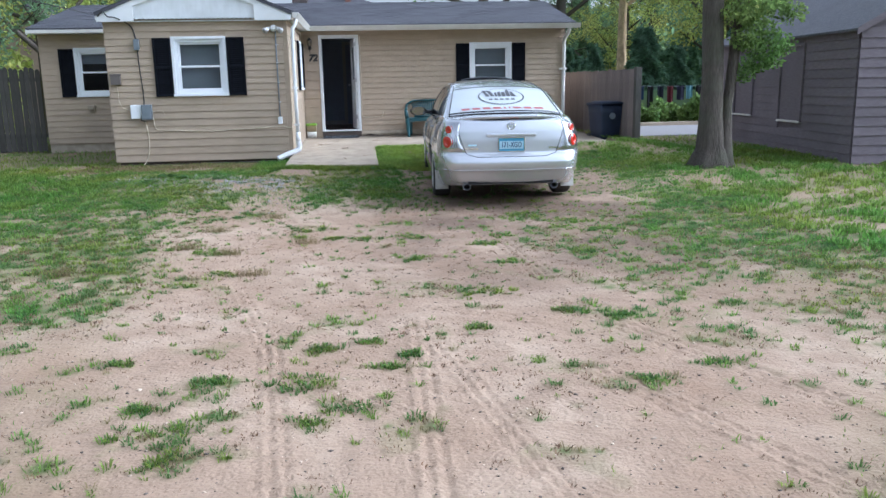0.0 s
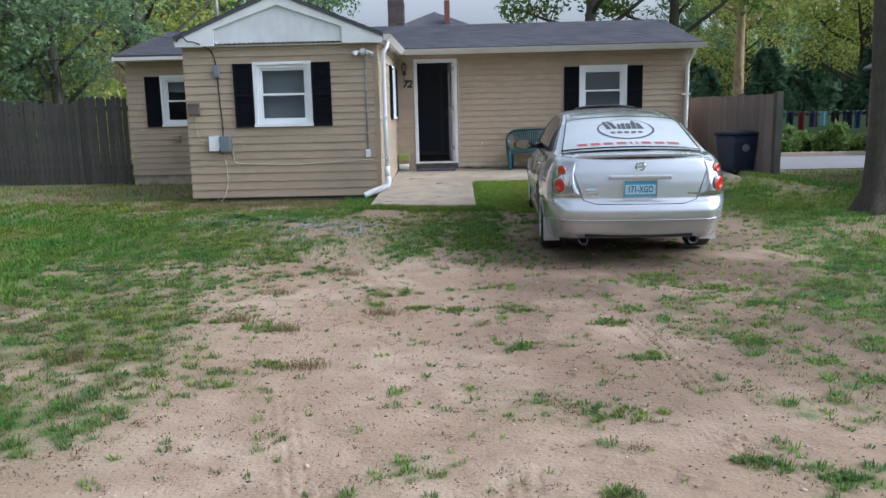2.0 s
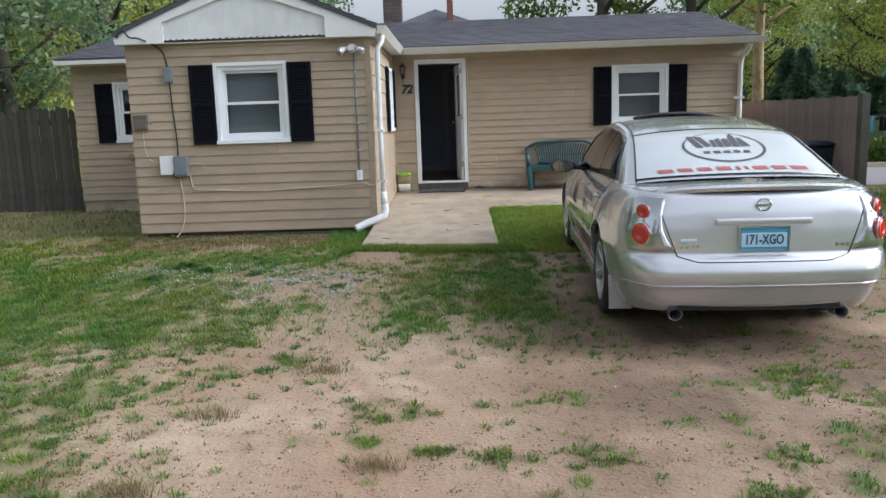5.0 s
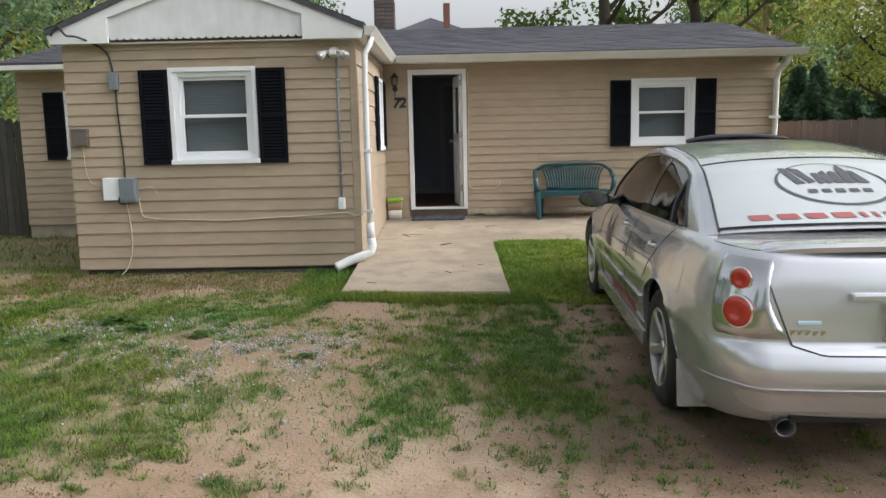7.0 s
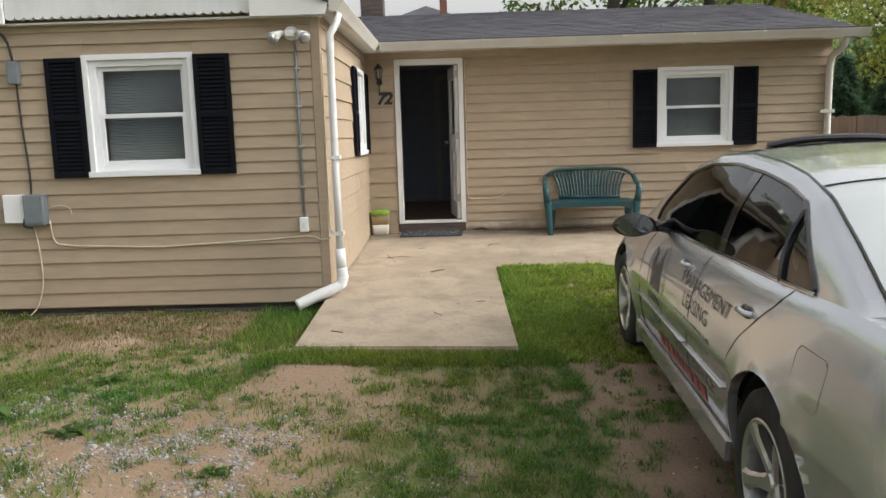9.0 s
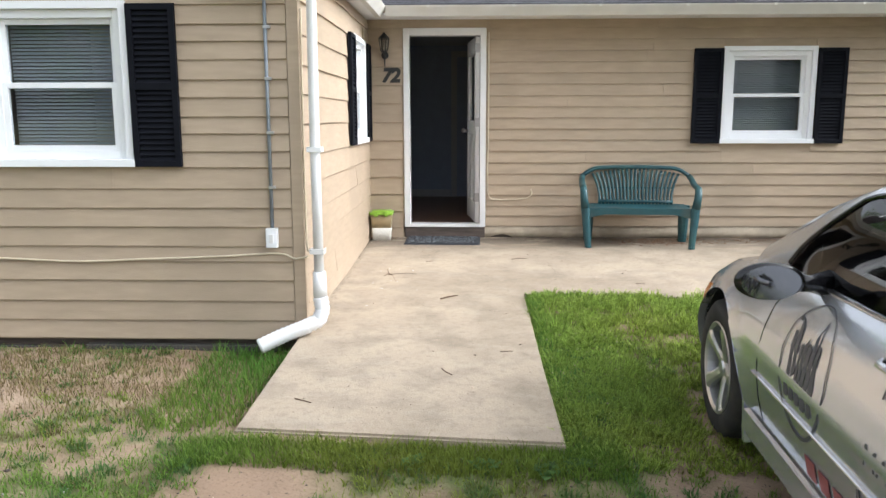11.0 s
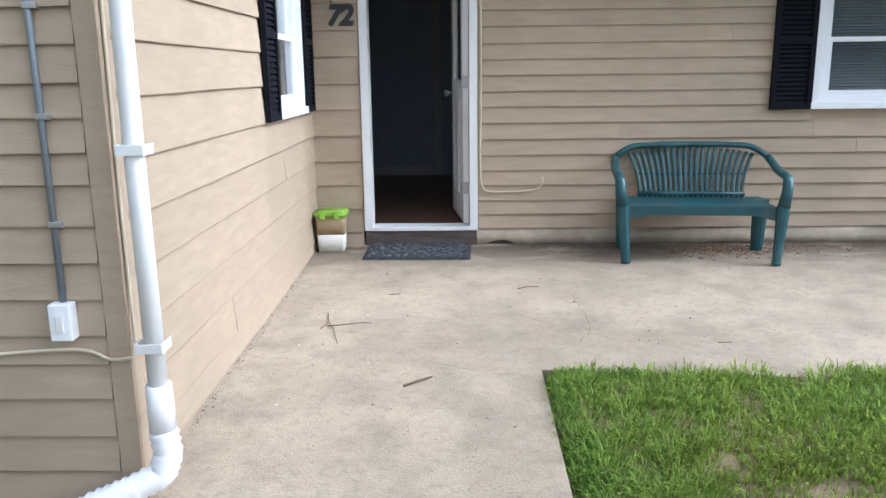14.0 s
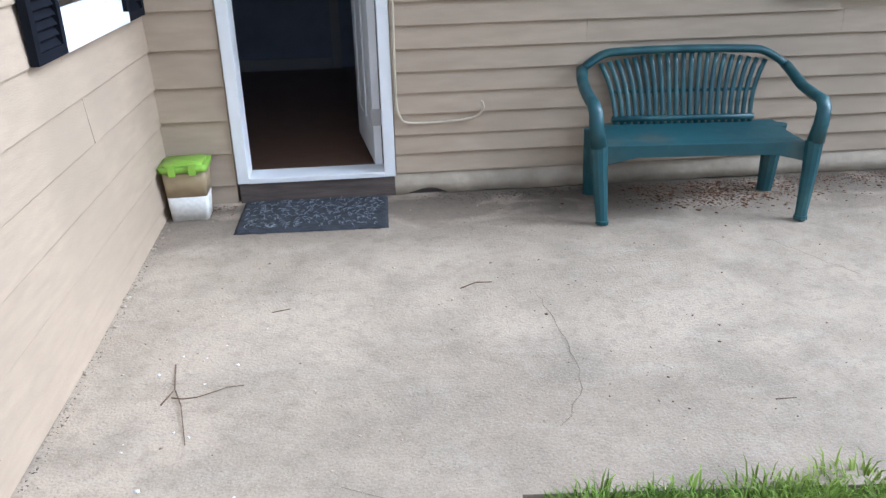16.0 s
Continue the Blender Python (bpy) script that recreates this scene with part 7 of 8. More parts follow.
roof = bmesh.new()
side_glass = bmesh.new()
for y0, y1 in zip(YS, YS[1:]):
    for k in range(6):
        f0, f1 = k / 6, (k + 1) / 6
        a = [green_side(y0, f0 * dlo(y0)), green_side(y1, f0 * dlo(y1)), green_side(y1, f1 * dlo(y1)), green_side(y0, f1 * dlo(y0))]
        if dlo((y0 + y1) / 2) > 0.01 and not (1.95 < (y0 + y1) / 2 < 2.03):
            side_glass.faces.new([side_glass.verts.new(p + Vector((0.002, 0, 0))) for p in a])
        elif dlo((y0 + y1) / 2) > 0.01:
            roof.faces.new([roof.verts.new(p) for p in a])
    for k in range(4):
        g = [(y, dlo(y) + (1 - dlo(y)) * j / 4) for y, j in ((y0, k), (y1, k), (y1, k + 1), (y0, k + 1))]
        roof.faces.new([roof.verts.new(green_side(*p)) for p in g])
mirror_bm(roof)
COLS = 20
for y0, y1 in zip(YS, YS[1:]):
    ym = (y0 + y1) / 2
    for j in range(COLS):
        u0, u1 = -1 + 2 * j / COLS, -1 + 2 * (j + 1) / COLS
        if (YG0 < ym < YG1 or ym > YW) and abs(u0 + u1) / 2 < 0.93:
            continue
        roof.faces.new([roof.verts.new(green_top(y, u)) for y, u in ((y0, u0), (y0, u1), (y1, u1), (y1, u0))])
bmesh.ops.remove_doubles(roof, verts=roof.verts[:], dist=0.001)
bmesh.ops.remove_doubles(side_glass, verts=side_glass.verts[:], dist=0.001)
part("roof", fixn(roof), C_BODY, car, "silver roof and pillars", True)
other = side_glass.copy()
for v in other.verts:
    v.co.x = -v.co.x
bmesh.ops.reverse_faces(other, faces=other.faces[:])
for b in (side_glass, other):
    for front in (0, 1):
        c = b.copy()
        bmesh.ops.delete(c, geom=[f for f in c.faces if (f.calc_center_median().y > 1.99) != bool(front)], context="FACES")
        part("side_window", c, C_GLASS, car, "dark tinted side glass", True)
    b.free()


def top_patch(y0, y1, ulim, off, rows=20, cols=24):
    bm = bmesh.new()
    G = [[bm.verts.new(green_top(y0 + (y1 - y0) * i / rows, -ulim + 2 * ulim * j / cols, off)) for j in range(cols + 1)] for i in range(rows + 1)]
    for A, B in zip(G, G[1:]):
        for j in range(cols):
            bm.faces.new((A[j], A[j + 1], B[j + 1], B[j]))
    return bm


part("rear_window", top_patch(0.7, 1.43, 0.935, 0.001), C_FILM, car, "rear window covered in white film", True)
part("windscreen", top_patch(2.77, 3.7, 0.93, 0.001), C_GLASS, car, "tinted windscreen", True)
bm = bmesh.new()
for s in (-1, 1):
    tube(bm, [green_top(0.68 + 0.75 * i / 14, s * 0.94, 0.004) for i in range(15)], 0.007, 6)
    tube(bm, [green_top(1.43 + 1.34 * i / 14, s * 0.94, 0.002) for i in range(15)], 0.005, 6)
tube(bm, [green_top(1.435, -0.94 + 1.88 * i / 20, 0.002) for i in range(21)], 0.006, 6)
tube(bm, [green_top(0.7, -0.94 + 1.88 * i / 20, 0.003) for i in range(21)], 0.008, 6)
part("window_seal", bm, C_TRIM, car, "black rubber window seals")
for s in (-1, 1):
    bm = bmesh.new()
    tube(bm, [Vector((s * (green_side(y, 0).x + 0.006), y, ztop(y) + 0.006)) for y in [0.98 + 2.33 * i / 30 for i in range(31)]], 0.008, 6)
    part("belt_moulding", bm, C_CHROME, car, "bright moulding below the side windows")
bm = bmesh.new()
for s in (-1, 1):
    p = [green_side(y, dlo(y), 0.004) for y in [0.985 + 2.33 * i / 40 for i in range(41)]]
    tube(bm, [(s * q.x, q.y, q.z) for q in p], 0.009, 6)
    for ya, yb in ((1.25, 1.33), ):
        p = [green_side(ya + (yb - ya) * k / 6, dlo(ya + (yb - ya) * k / 6) * k / 6, 0.006) for k in range(7)]
        tube(bm, [(s * q.x, q.y, q.z) for q in p], 0.013, 6)
part("window_trim", bm, C_TRIM, car, "black window frames")
for s in (-1, 1):
    bm = bmesh.new()
    A = [green_side(1.945 - 0.0 * k, dlo(1.95) * k / 6, 0.005) for k in range(7)]
    B = [green_side(2.035, dlo(2.03) * k / 6, 0.005) for k in range(7)]
    strip([(s * q.x, q.y, q.z) for q in A], [(s * q.x, q.y, q.z) for q in B], bm)
    part("centre_pillar", bm, C_TRIM, car, "black door pillar", True)
bm = bmesh.new()
G = []
for i in range(9):
    y = 2.28 + 0.5 * i / 8
    G.append([bm.verts.new(green_top(y, u, 0.006)) for u in [-0.6 + 1.2 * j / 8 for j in range(9)]])
for A, B in zip(G, G[1:]):
    for j in range(8):
        bm.faces.new((A[j], A[j + 1], B[j + 1], B[j]))
tube(bm, [green_top(2.62, -0.62 + 1.24 * j / 16, 0.03 - 0.02 * abs(-1 + j / 8) ** 3) for j in range(17)], 0.02, 8)
part("sunroof", bm, C_TRIM, car, "dark sunroof with a raised deflector")
# dark tub, seats
bm = bmesh.new()
box(bm, -0.6, 0.5, 0.2, 0.6, 4.5, 0.3)
box(bm, -0.68, 1.55, 0.3, 0.68, 3.2, 0.5)
box(bm, -0.7, 0.62, 0.3, 0.7, 1.2, 0.9)
box(bm, -0.66, 3.2, 0.3, 0.66, 3.45, 0.82)
box(bm, -0.5, 0.12, 0.25, 0.5, 4.6, 0.55)
part("underbody", bm, C_DARK, car, "dark floor and underbody")
for x, y in ((-0.36, 2.35), (0.36, 2.35)):
    bm = bmesh.new()
    box(bm, x - 0.25, y, 0.45, x + 0.25, y + 0.5, 0.62, 0.05)
    box(bm, x - 0.24, y - 0.14, 0.6, x + 0.24, y, 1.1, 0.06)
    box(bm, x - 0.13, y - 0.15, 1.1, x + 0.13, y - 0.06, 1.27, 0.04)
    part("seat", bm, C_SEAT, car, "dark seat", True)
bm = bmesh.new()
box(bm, -0.62, 1.3, 0.4, 0.62, 1.75, 0.6, 0.05), box(bm, -0.62, 1.16, 0.6, 0.62, 1.3, 1.08, 0.05)
part("rear_seat", bm, C_SEAT, car, "dark rear bench seat", True)

# wheels
bm_t = bmesh.new()
prof = [(0.205, -0.09), (0.225, -0.105), (0.26, -0.112), (0.30, -0.108), (0.322, -0.092), (0.33, -0.06), (0.331, 0.0), (0.33, 0.06), (0.322, 0.092), (0.30, 0.108), (0.26, 0.112), (0.225, 0.105), (0.205, 0.09)]


def lathe(bm, prof, n=40):
    R = [[bm.verts.new((d, rr_ * math.cos(k * math.tau / n), rr_ * math.sin(k * math.tau / n))) for k in range(n)] for rr_, d in prof]
    for A, B in zip(R, R[1:]):
        for k in range(n):
            bm.faces.new((A[k], A[(k + 1) % n], B[(k + 1) % n], B[k]))
    return R


lathe(bm_t, prof)


def rim_bm():
    bm = bmesh.new()
    lathe(bm, [(0.212, -0.1), (0.222, -0.106), (0.215, -0.11), (0.2, -0.1), (0.195, -0.06), (0.19, 0.08)])
    R = lathe(bm, [(0.0, -0.088), (0.03, -0.088), (0.036, -0.08), (0.055, -0.075), (0.06, -0.05)], 20)
    for k in range(5):
        a = k * math.tau / 5 + math.pi / 2
        c, s = math.cos(a), math.sin(a)
        sec = []
        for rr_, w, d in ((0.04, 0.034, -0.07), (0.1, 0.026, -0.082), (0.16, 0.03, -0.096), (0.206, 0.044, -0.1)):
            q = []
            for t, e in ((-w, 0.0), (-w * 0.5, -0.01), (w * 0.5, -0.01), (w, 0.0), (w * 0.8, 0.03), (-w * 0.8, 0.03)):
                q.append(bm.verts.new((d + e, rr_ * c - t * s, rr_ * s + t * c)))
            sec.append(q)
        for A, B in zip(sec, sec[1:]):
            for i in range(6):
                bm.faces.new((A[i], A[(i + 1) % 6], B[(i + 1) % 6], B[i]))
    return fixn(bm)


def mesh_of(bm, name, material, smooth=True):
    me = bpy.data.meshes.new(name)
    bm.to_mesh(me)
    bm.free()
    me.materials.append(material)
    if smooth:
        me.shade_smooth()
    return me


ME_T, ME_R = mesh_of(fixn(bm_t), "tyre", C_TYRE), mesh_of(rim_bm(), "rim", C_RIM, False)
bm = bmesh.new()
lathe(bm, [(0.0, -0.02), (0.14, -0.02), (0.145, 0.0), (0.19, 0.0), (0.19, 0.02)])
ME_D = mesh_of(fixn(bm), "brake_disc", C_DARK)
for y in WHEEL_Y:
    for s in (-1, 1):
        wh = new("wheel", ME_T)
        wh.parent = car
        wh["label"] = "black tyre on a five-spoke silver alloy rim"
        wh.matrix_basis = pose(s * 0.765, y, WHEEL_Z, 12 + y * 20, 0, 0 if s < 0 else 180)
        for nm, me in (("rim", ME_R), ("brake_disc", ME_D)):
            o = new(nm, me)
            o.parent = wh
for y in WHEEL_Y:
    for s in (-1, 1):
        bm = bmesh.new()
        prev = None
        for k in range(25):
            a = math.radians(-12 + 204 * k / 24)
            yy, zz = y + 0.385 * math.cos(a), WHEEL_Z + 0.385 * math.sin(a)
            cur = [bm.verts.new((s * 0.84, yy, zz)), bm.verts.new((s * 0.5, yy, zz))]
            if prev:
                bm.faces.new((prev[0], prev[1], cur[1], cur[0]))
            prev = cur
        vs = [bm.verts.new((s * 0.52, y + dy, z)) for dy, z in ((-0.39, 0.2), (0.39, 0.2), (0.39, 0.74), (-0.39, 0.74))]
        bm.faces.new(vs)
        part("wheel_well", bm, C_DARK, car, "black wheel arch liners")
for y in WHEEL_Y:
    for s in (-1, 1):
        bm = bmesh.new()
        y0 = y - 0.375
        prism(bm, [(y0 - 0.012, 0.36), (y0 + 0.012, 0.36), (y0 - 0.03, 0.13), (y0 - 0.06, 0.13)], 0.70 * s, 0.86 * s, "x")
        part("mudflap", fixn(bm), C_BROWNFLAP if y < 2 else C_BODY, car, "dusty mud flap")
# sill skirts and side mouldings
for s in (-1, 1):
    bm = bmesh.new()
    prism(bm, [(1.5, 0.2), (3.42, 0.2), (3.4, 0.29), (1.48, 0.29)], 0.85 * s, 0.874 * s, "x")
    part("sill_skirt", fixn(bm), C_BODY, car, "silver sill skirt")
    for ya, yb in ((1.52, 2.12), (2.16, 3.28)):
        bm = bmesh.new()
        pts = [(s * (flank_x(y, 0.5) + 0.004), y, 0.5) for y in [ya + (yb - ya) * k / 12 for k in range(13)]]
        tube(bm, pts, 0.012, 6, flat=0.5)
        part("side_moulding", bm, C_BODY, car, "slim silver rubbing strip", True)


def side_line(bm, yz, s, r=0.0026, off=0.0):
    P = []
    for (y0, z0), (y1, z1) in zip(yz, yz[1:]):
        for k in range(6):
            y, z = y0 + (y1 - y0) * k / 6, z0 + (z1 - z0) * k / 6
            P.append((s * (flank_x(y, z) + off), y, z))
    tube(bm, P, r, 5)


for s in (-1, 1):
    for yz in ([(2.06, 0.93), (2.05, 0.85), (2.08, 0.6), (2.12, 0.28)], [(1.12, 0.98), (1.16, 0.92), (1.28, 0.82), (1.36, 0.76), (1.46, 0.66), (1.5, 0.5), (1.5, 0.3)], [(3.16, 0.89), (3.2, 0.8), (3.24, 0.6), (3.25, 0.4), (3.24, 0.28)], [(1.5, 0.275), (2.4, 0.275), (3.34, 0.275)]):
        bm = bmesh.new()
        side_line(bm, yz, s)
        part("panel_gap", bm, C_TRIM, car, "dark door gap")
    for y in (1.36, 2.3):
        z = 0.845
        bm = bmesh.new()
        b = bmesh.new()
        bmesh.ops.create_uvsphere(b, u_segments=16, v_segments=8, radius=1)
        bmesh.ops.scale(b, vec=(0.006, 0.06, 0.032), verts=b.verts[:])
        merge(bm, b, Matrix.Translation((s * flank_x(y, z), y, z)))
        cup = part("door_handle", bm, C_TRIM, car, "dark recessed handle cup", True)
        bm = bmesh.new()
        tube(bm, [(s * (flank_x(y, z) + 0.0), y - 0.065, z + 0.008), (s * (flank_x(y, z) + 0.02), y - 0.04, z + 0.008), (s * (flank_x(y, z) + 0.022), y + 0.03, z + 0.008), (s * (flank_x(y, z) + 0.0), y + 0.06, z + 0.006)], 0.012, 8)
        part("pull", bm, C_BODY, cup, "silver pull", True)
bm = bmesh.new()
side_line(bm, [(0.70, 0.87), (0.86, 0.87), (0.88, 0.85), (0.88, 0.73), (0.86, 0.71), (0.70, 0.71), (0.68, 0.73), (0.68, 0.85), (0.70, 0.87)], -1, 0.0009)
part("fuel_flap", bm, C_TRIM, car, "fuel flap outline")
for s in (-1, 1):
    bm = bmesh.new()
    b = bmesh.new()
    bmesh.ops.create_uvsphere(b, u_segments=20, v_segments=12, radius=1)
    for v in b.verts:
        v.co.x *= 0.12
        v.co.z *= 0.066
        v.co.y *= 0.075 if v.co.y > 0 else 0.02
    merge(bm, b, Matrix.Translation((s * 0.99, 2.86, 0.965)))
    tube(bm, [(s * 0.76, 2.95, 0.94), (s * 0.83, 2.92, 0.945), (s * 0.91, 2.89, 0.955)], [0.05, 0.03, 0.035], 8)
    mo = part("side_mirror", bm, C_TRIM, car, "glossy black door mirror", True)
    b = bmesh.new()
    bmesh.ops.create_circle(b, cap_ends=True, segments=24, radius=1)
    bmesh.ops.transform(b, matrix=pose(s * 0.99, 2.838, 0.965, 90) @ Matrix.Diagonal((0.1, 0.06, 1, 1)), verts=b.verts[:])
    part("mirror_glass", b, mat("mirror_glass", (0.25, 0.25, 0.26), 0.03, 1.0, vary=0.0), mo)


def rear_xz(x, z, off):
    """A point of the tail at width x and height z."""
    s_ = min(1, max(0, (z - ZB - 0.05) / (ztop(0.1) - ZB - 0.05)))
    o = outline(s_)
    xs, ys = [p[0] * taper(p[1]) for p in o[:NR + NC + 1]], [p[1] for p in o[:NR + NC + 1]]
    y = interp(abs(x), xs, ys)
    return Vector((x, y - off, z))


# tail lamps wrap the corners
for s in (-1, 1):
    bm = bmesh.new()
    rows, cols = 12, 18
    G = []
    for i in range(rows + 1):
        v = i / rows
        sv = 0.515 + (0.975 - 0.515) * v
        q0, q1 = 6.6 + 2.6 * v ** 0.8, 15.6 - 1.8 * (1 - v) - 1.2 * v * v
        G.append([bm.verts.new((lambda p: (p.x * s, p.y, p.z))(body_pt(q0 + (q1 - q0) * j / cols, sv, 0.012 if 0 < i < rows and 0 < j < cols else -0.004))) for j in range(cols + 1)])
    for A, B in zip(G, G[1:]):
        for j in range(cols):
            bm.faces.new((A[j], A[j + 1], B[j + 1], B[j]))
    lamp_ = part("tail_lamp", fixn(bm), C_CLEAR, car, "clear tail lamp housing with two round red lamps", True)
    for sv, q, rad in ((0.675, 11.2, 0.068), (0.855, 11.6, 0.048)):
        c = body_pt(q, sv, 0.012)
        e = body_pt(q, sv, 0.1) - body_pt(q, sv, 0.0)
        e = Vector((e.x * s, e.y, e.z)).normalized()
        bm = bmesh.new()
        m = Matrix.Translation((c.x * s, c.y, c.z)) @ e.to_track_quat("Z", "Y").to_matrix().to_4x4()
        P = []
        n = 24
        for rr_, d in ((1.0, -0.02), (1.0, 0.004), (0.9, 0.012), (0.5, 0.02), (0.45, 0.014), (0.0, 0.02)):
            P.append([bm.verts.new(m @ Vector((rad * rr_ * math.cos(k * math.tau / n), rad * rr_ * math.sin(k * math.tau / n), d))) for k in range(n)])
        for A, B in zip(P, P[1:]):
            for k in range(n):
                bm.faces.new((A[k], A[(k + 1) % n], B[(k + 1) % n], B[k]))
        bmesh.ops.remove_doubles(bm, verts=bm.verts[:], dist=0.0005)
        part("lens", fixn(bm), C_RED, lamp_, "round red lens", True)
        bm = bmesh.new()
        tube(bm, [m @ Vector((rad * 1.03 * math.cos(k * math.tau / 24), rad * 1.03 * math.sin(k * math.tau / 24), 0.004)) for k in range(25)], 0.006, 6, cap=False)
        part("bezel", bm, C_CHROME, lamp_, "bright ring")
# spoiler
bm = bmesh.new()
sec = []
for j in range(33):
    u = -1 + 2 * j / 32
    x = u * 0.635
    y0 = 0.13 + 0.1 * abs(u) ** 2.5
    z = 1.03 - 0.032 * abs(u) ** 3
    if abs(u) > 0.9:
        z -= 0.02 * (abs(u) - 0.9) / 0.1
    pr = [(y0, z), (y0 + 0.02, z + 0.014), (y0 + 0.1, z + 0.02), (y0 + 0.2, z + 0.006), (y0 + 0.21, z - 0.012), (y0 + 0.1, z - 0.012), (y0 + 0.008, z - 0.024)]
    if abs(u) > 0.86:
        pr[4] = (y0 + 0.21, z - 0.045)
        pr[5] = (y0 + 0.1, z - 0.05)
        pr[6] = (y0 + 0.02, z - 0.045)
    sec.append([bm.verts.new((x, y, zz)) for y, zz in pr])
for A, B in zip(sec, sec[1:]):
    for k in range(7):
        bm.faces.new((A[k], A[(k + 1) % 7], B[(k + 1) % 7], B[k]))
bm.faces.new(sec[0]), bm.faces.new(sec[-1][::-1])
spoil = part("spoiler", fixn(bm), C_BODY, car, "silver boot spoiler")
part("brake_light", bx(-0.1, 0.136, 1.009, 0.1, 0.16, 1.019, 0.003), C_RED, spoil, "slim high brake light")


def bar(name, x0, z0, x1, z1, proud, material, label="", parent=car, back=0.03, bev=0.004):
    y = min(rear_xz(x0, z0, 0).y, rear_xz(x1, z1, 0).y, rear_xz((x0 + x1) / 2, z1, 0).y)
    y2 = max(rear_xz(x0, z0, 0).y, rear_xz(x1, z1, 0).y)
    return part(name, bx(x0, y - proud, z0, x1, y2 + back, z1, bev), material, parent, label)


bar("garnish", -0.29, 0.802, 0.29, 0.842, 0.03, C_BODY, "raised silver grip bar above the plate", bev=0.012)
bar("plate_recess", -0.24, 0.628, 0.24, 0.81, -0.02, C_BODY, "plate panel")
pl = bar("number_plate", -0.15, 0.64, 0.15, 0.788, 0.012, C_BLUEPLATE, "pale blue number plate in a silver frame")
yp = min(rear_xz(0.15, 0.64, 0).y, rear_xz(0, 0.79, 0).y) - 0.0165
part("plate_face", bx(-0.138, yp, 0.664, 0.138, yp + 0.006, 0.752, 0.002), C_WHITEPLATE, pl)
bm = bmesh.new()
for b in ((-0.155, 0.634, 0.155, 0.641), (-0.155, 0.787, 0.155, 0.794), (-0.155, 0.641, -0.148, 0.787), (0.148, 0.641, 0.155, 0.787)):
    box(bm, b[0], yp - 0.003, b[1], b[2], yp + 0.02, b[3])
part("plate_frame", bm, C_CHROME, pl, "bright plate frame")
bm = text_mesh("171-XGO", 0.088, 0.0015, 0, 0.001)
bmesh.ops.transform(bm, matrix=pose(0, yp - 0.002, 0.709, 90) @ Matrix.Diagonal((0.66, 1, 1, 1)), verts=bm.verts[:])
part("characters", bm, C_NAVY, pl, "dark plate characters")
bm = bmesh.new()
tube(bm, [(0.042 * math.cos(k * math.tau / 24), 0.1, 0.922 + 0.036 * math.sin(k * math.tau / 24)) for k in range(25)], 0.006, 6, cap=False)
box(bm, -0.05, 0.093, 0.917, 0.05, 0.104, 0.927)
part("badge", bm, C_CHROME, car, "round chrome badge")
for x0, n in ((-0.56, 6), (0.44, 4)):
    bm = bmesh.new()
    for k in range(n):
        x = x0 + k * 0.031
        y = rear_xz(x, 0.69, 0.003).y
        box(bm, x, y, 0.655, x + 0.022, y + 0.01, 0.677)
    part("emblem_bars", bm, C_CHROME, car, "small chrome model emblem")
bar("sticker", -0.5, 0.7, -0.4, 0.718, 0.002, C_WHITEPLATE, "small pale sticker")
# gaps round the boot lid and bumper
bm = bmesh.new()
for s in (-1, 1):
    P = [rear_xz(s * (0.64 - 0.12 * (1 - t) ** 1.2), 0.61 + 0.37 * t, 0.0) for t in [k / 10 for k in range(11)]]
    tube(bm, P, 0.004, 5)
P = [rear_xz(x, 0.577 + 0.033 * max(0, abs(x) - 0.4) / 0.12, 0.0) for x in [-0.52 + 1.04 * k / 30 for k in range(31)]]
tube(bm, P, 0.004, 5)
part("panel_gap", bm, C_TRIM, car, "dark gap round the boot lid")
# bumper crease and exhausts
bm = bmesh.new()
P = [body_pt(q, 0.25, 0.002) for q in range(0, NR + NC + 1)]
tube(bm, [(-p.x, p.y, p.z) for p in P[::-1]] + [tuple(p) for p in P[1:]], 0.0035, 5)
part("bumper_crease", bm, C_BODY, car, "crease along the rear bumper", True)
for s in (-1, 1):
    bm = bmesh.new()
    R = []
    for rr_, y in ((0.036, 0.5), (0.04, 0.13), (0.042, 0.125), (0.036, 0.13), (0.034, 0.35)):
        R.append([bm.verts.new((s * 0.515 + rr_ * 1.1 * math.cos(k * math.tau / 20), y, 0.222 + rr_ * math.sin(k * math.tau / 20))) for k in range(20)])
    for A, B in zip(R, R[1:]):
        for k in range(20):
            bm.faces.new((A[k], A[(k + 1) % 20], B[(k + 1) % 20], B[k]))
    part("exhaust_tip", fixn(bm), C_EXH, car, "round chrome exhaust tip", True)
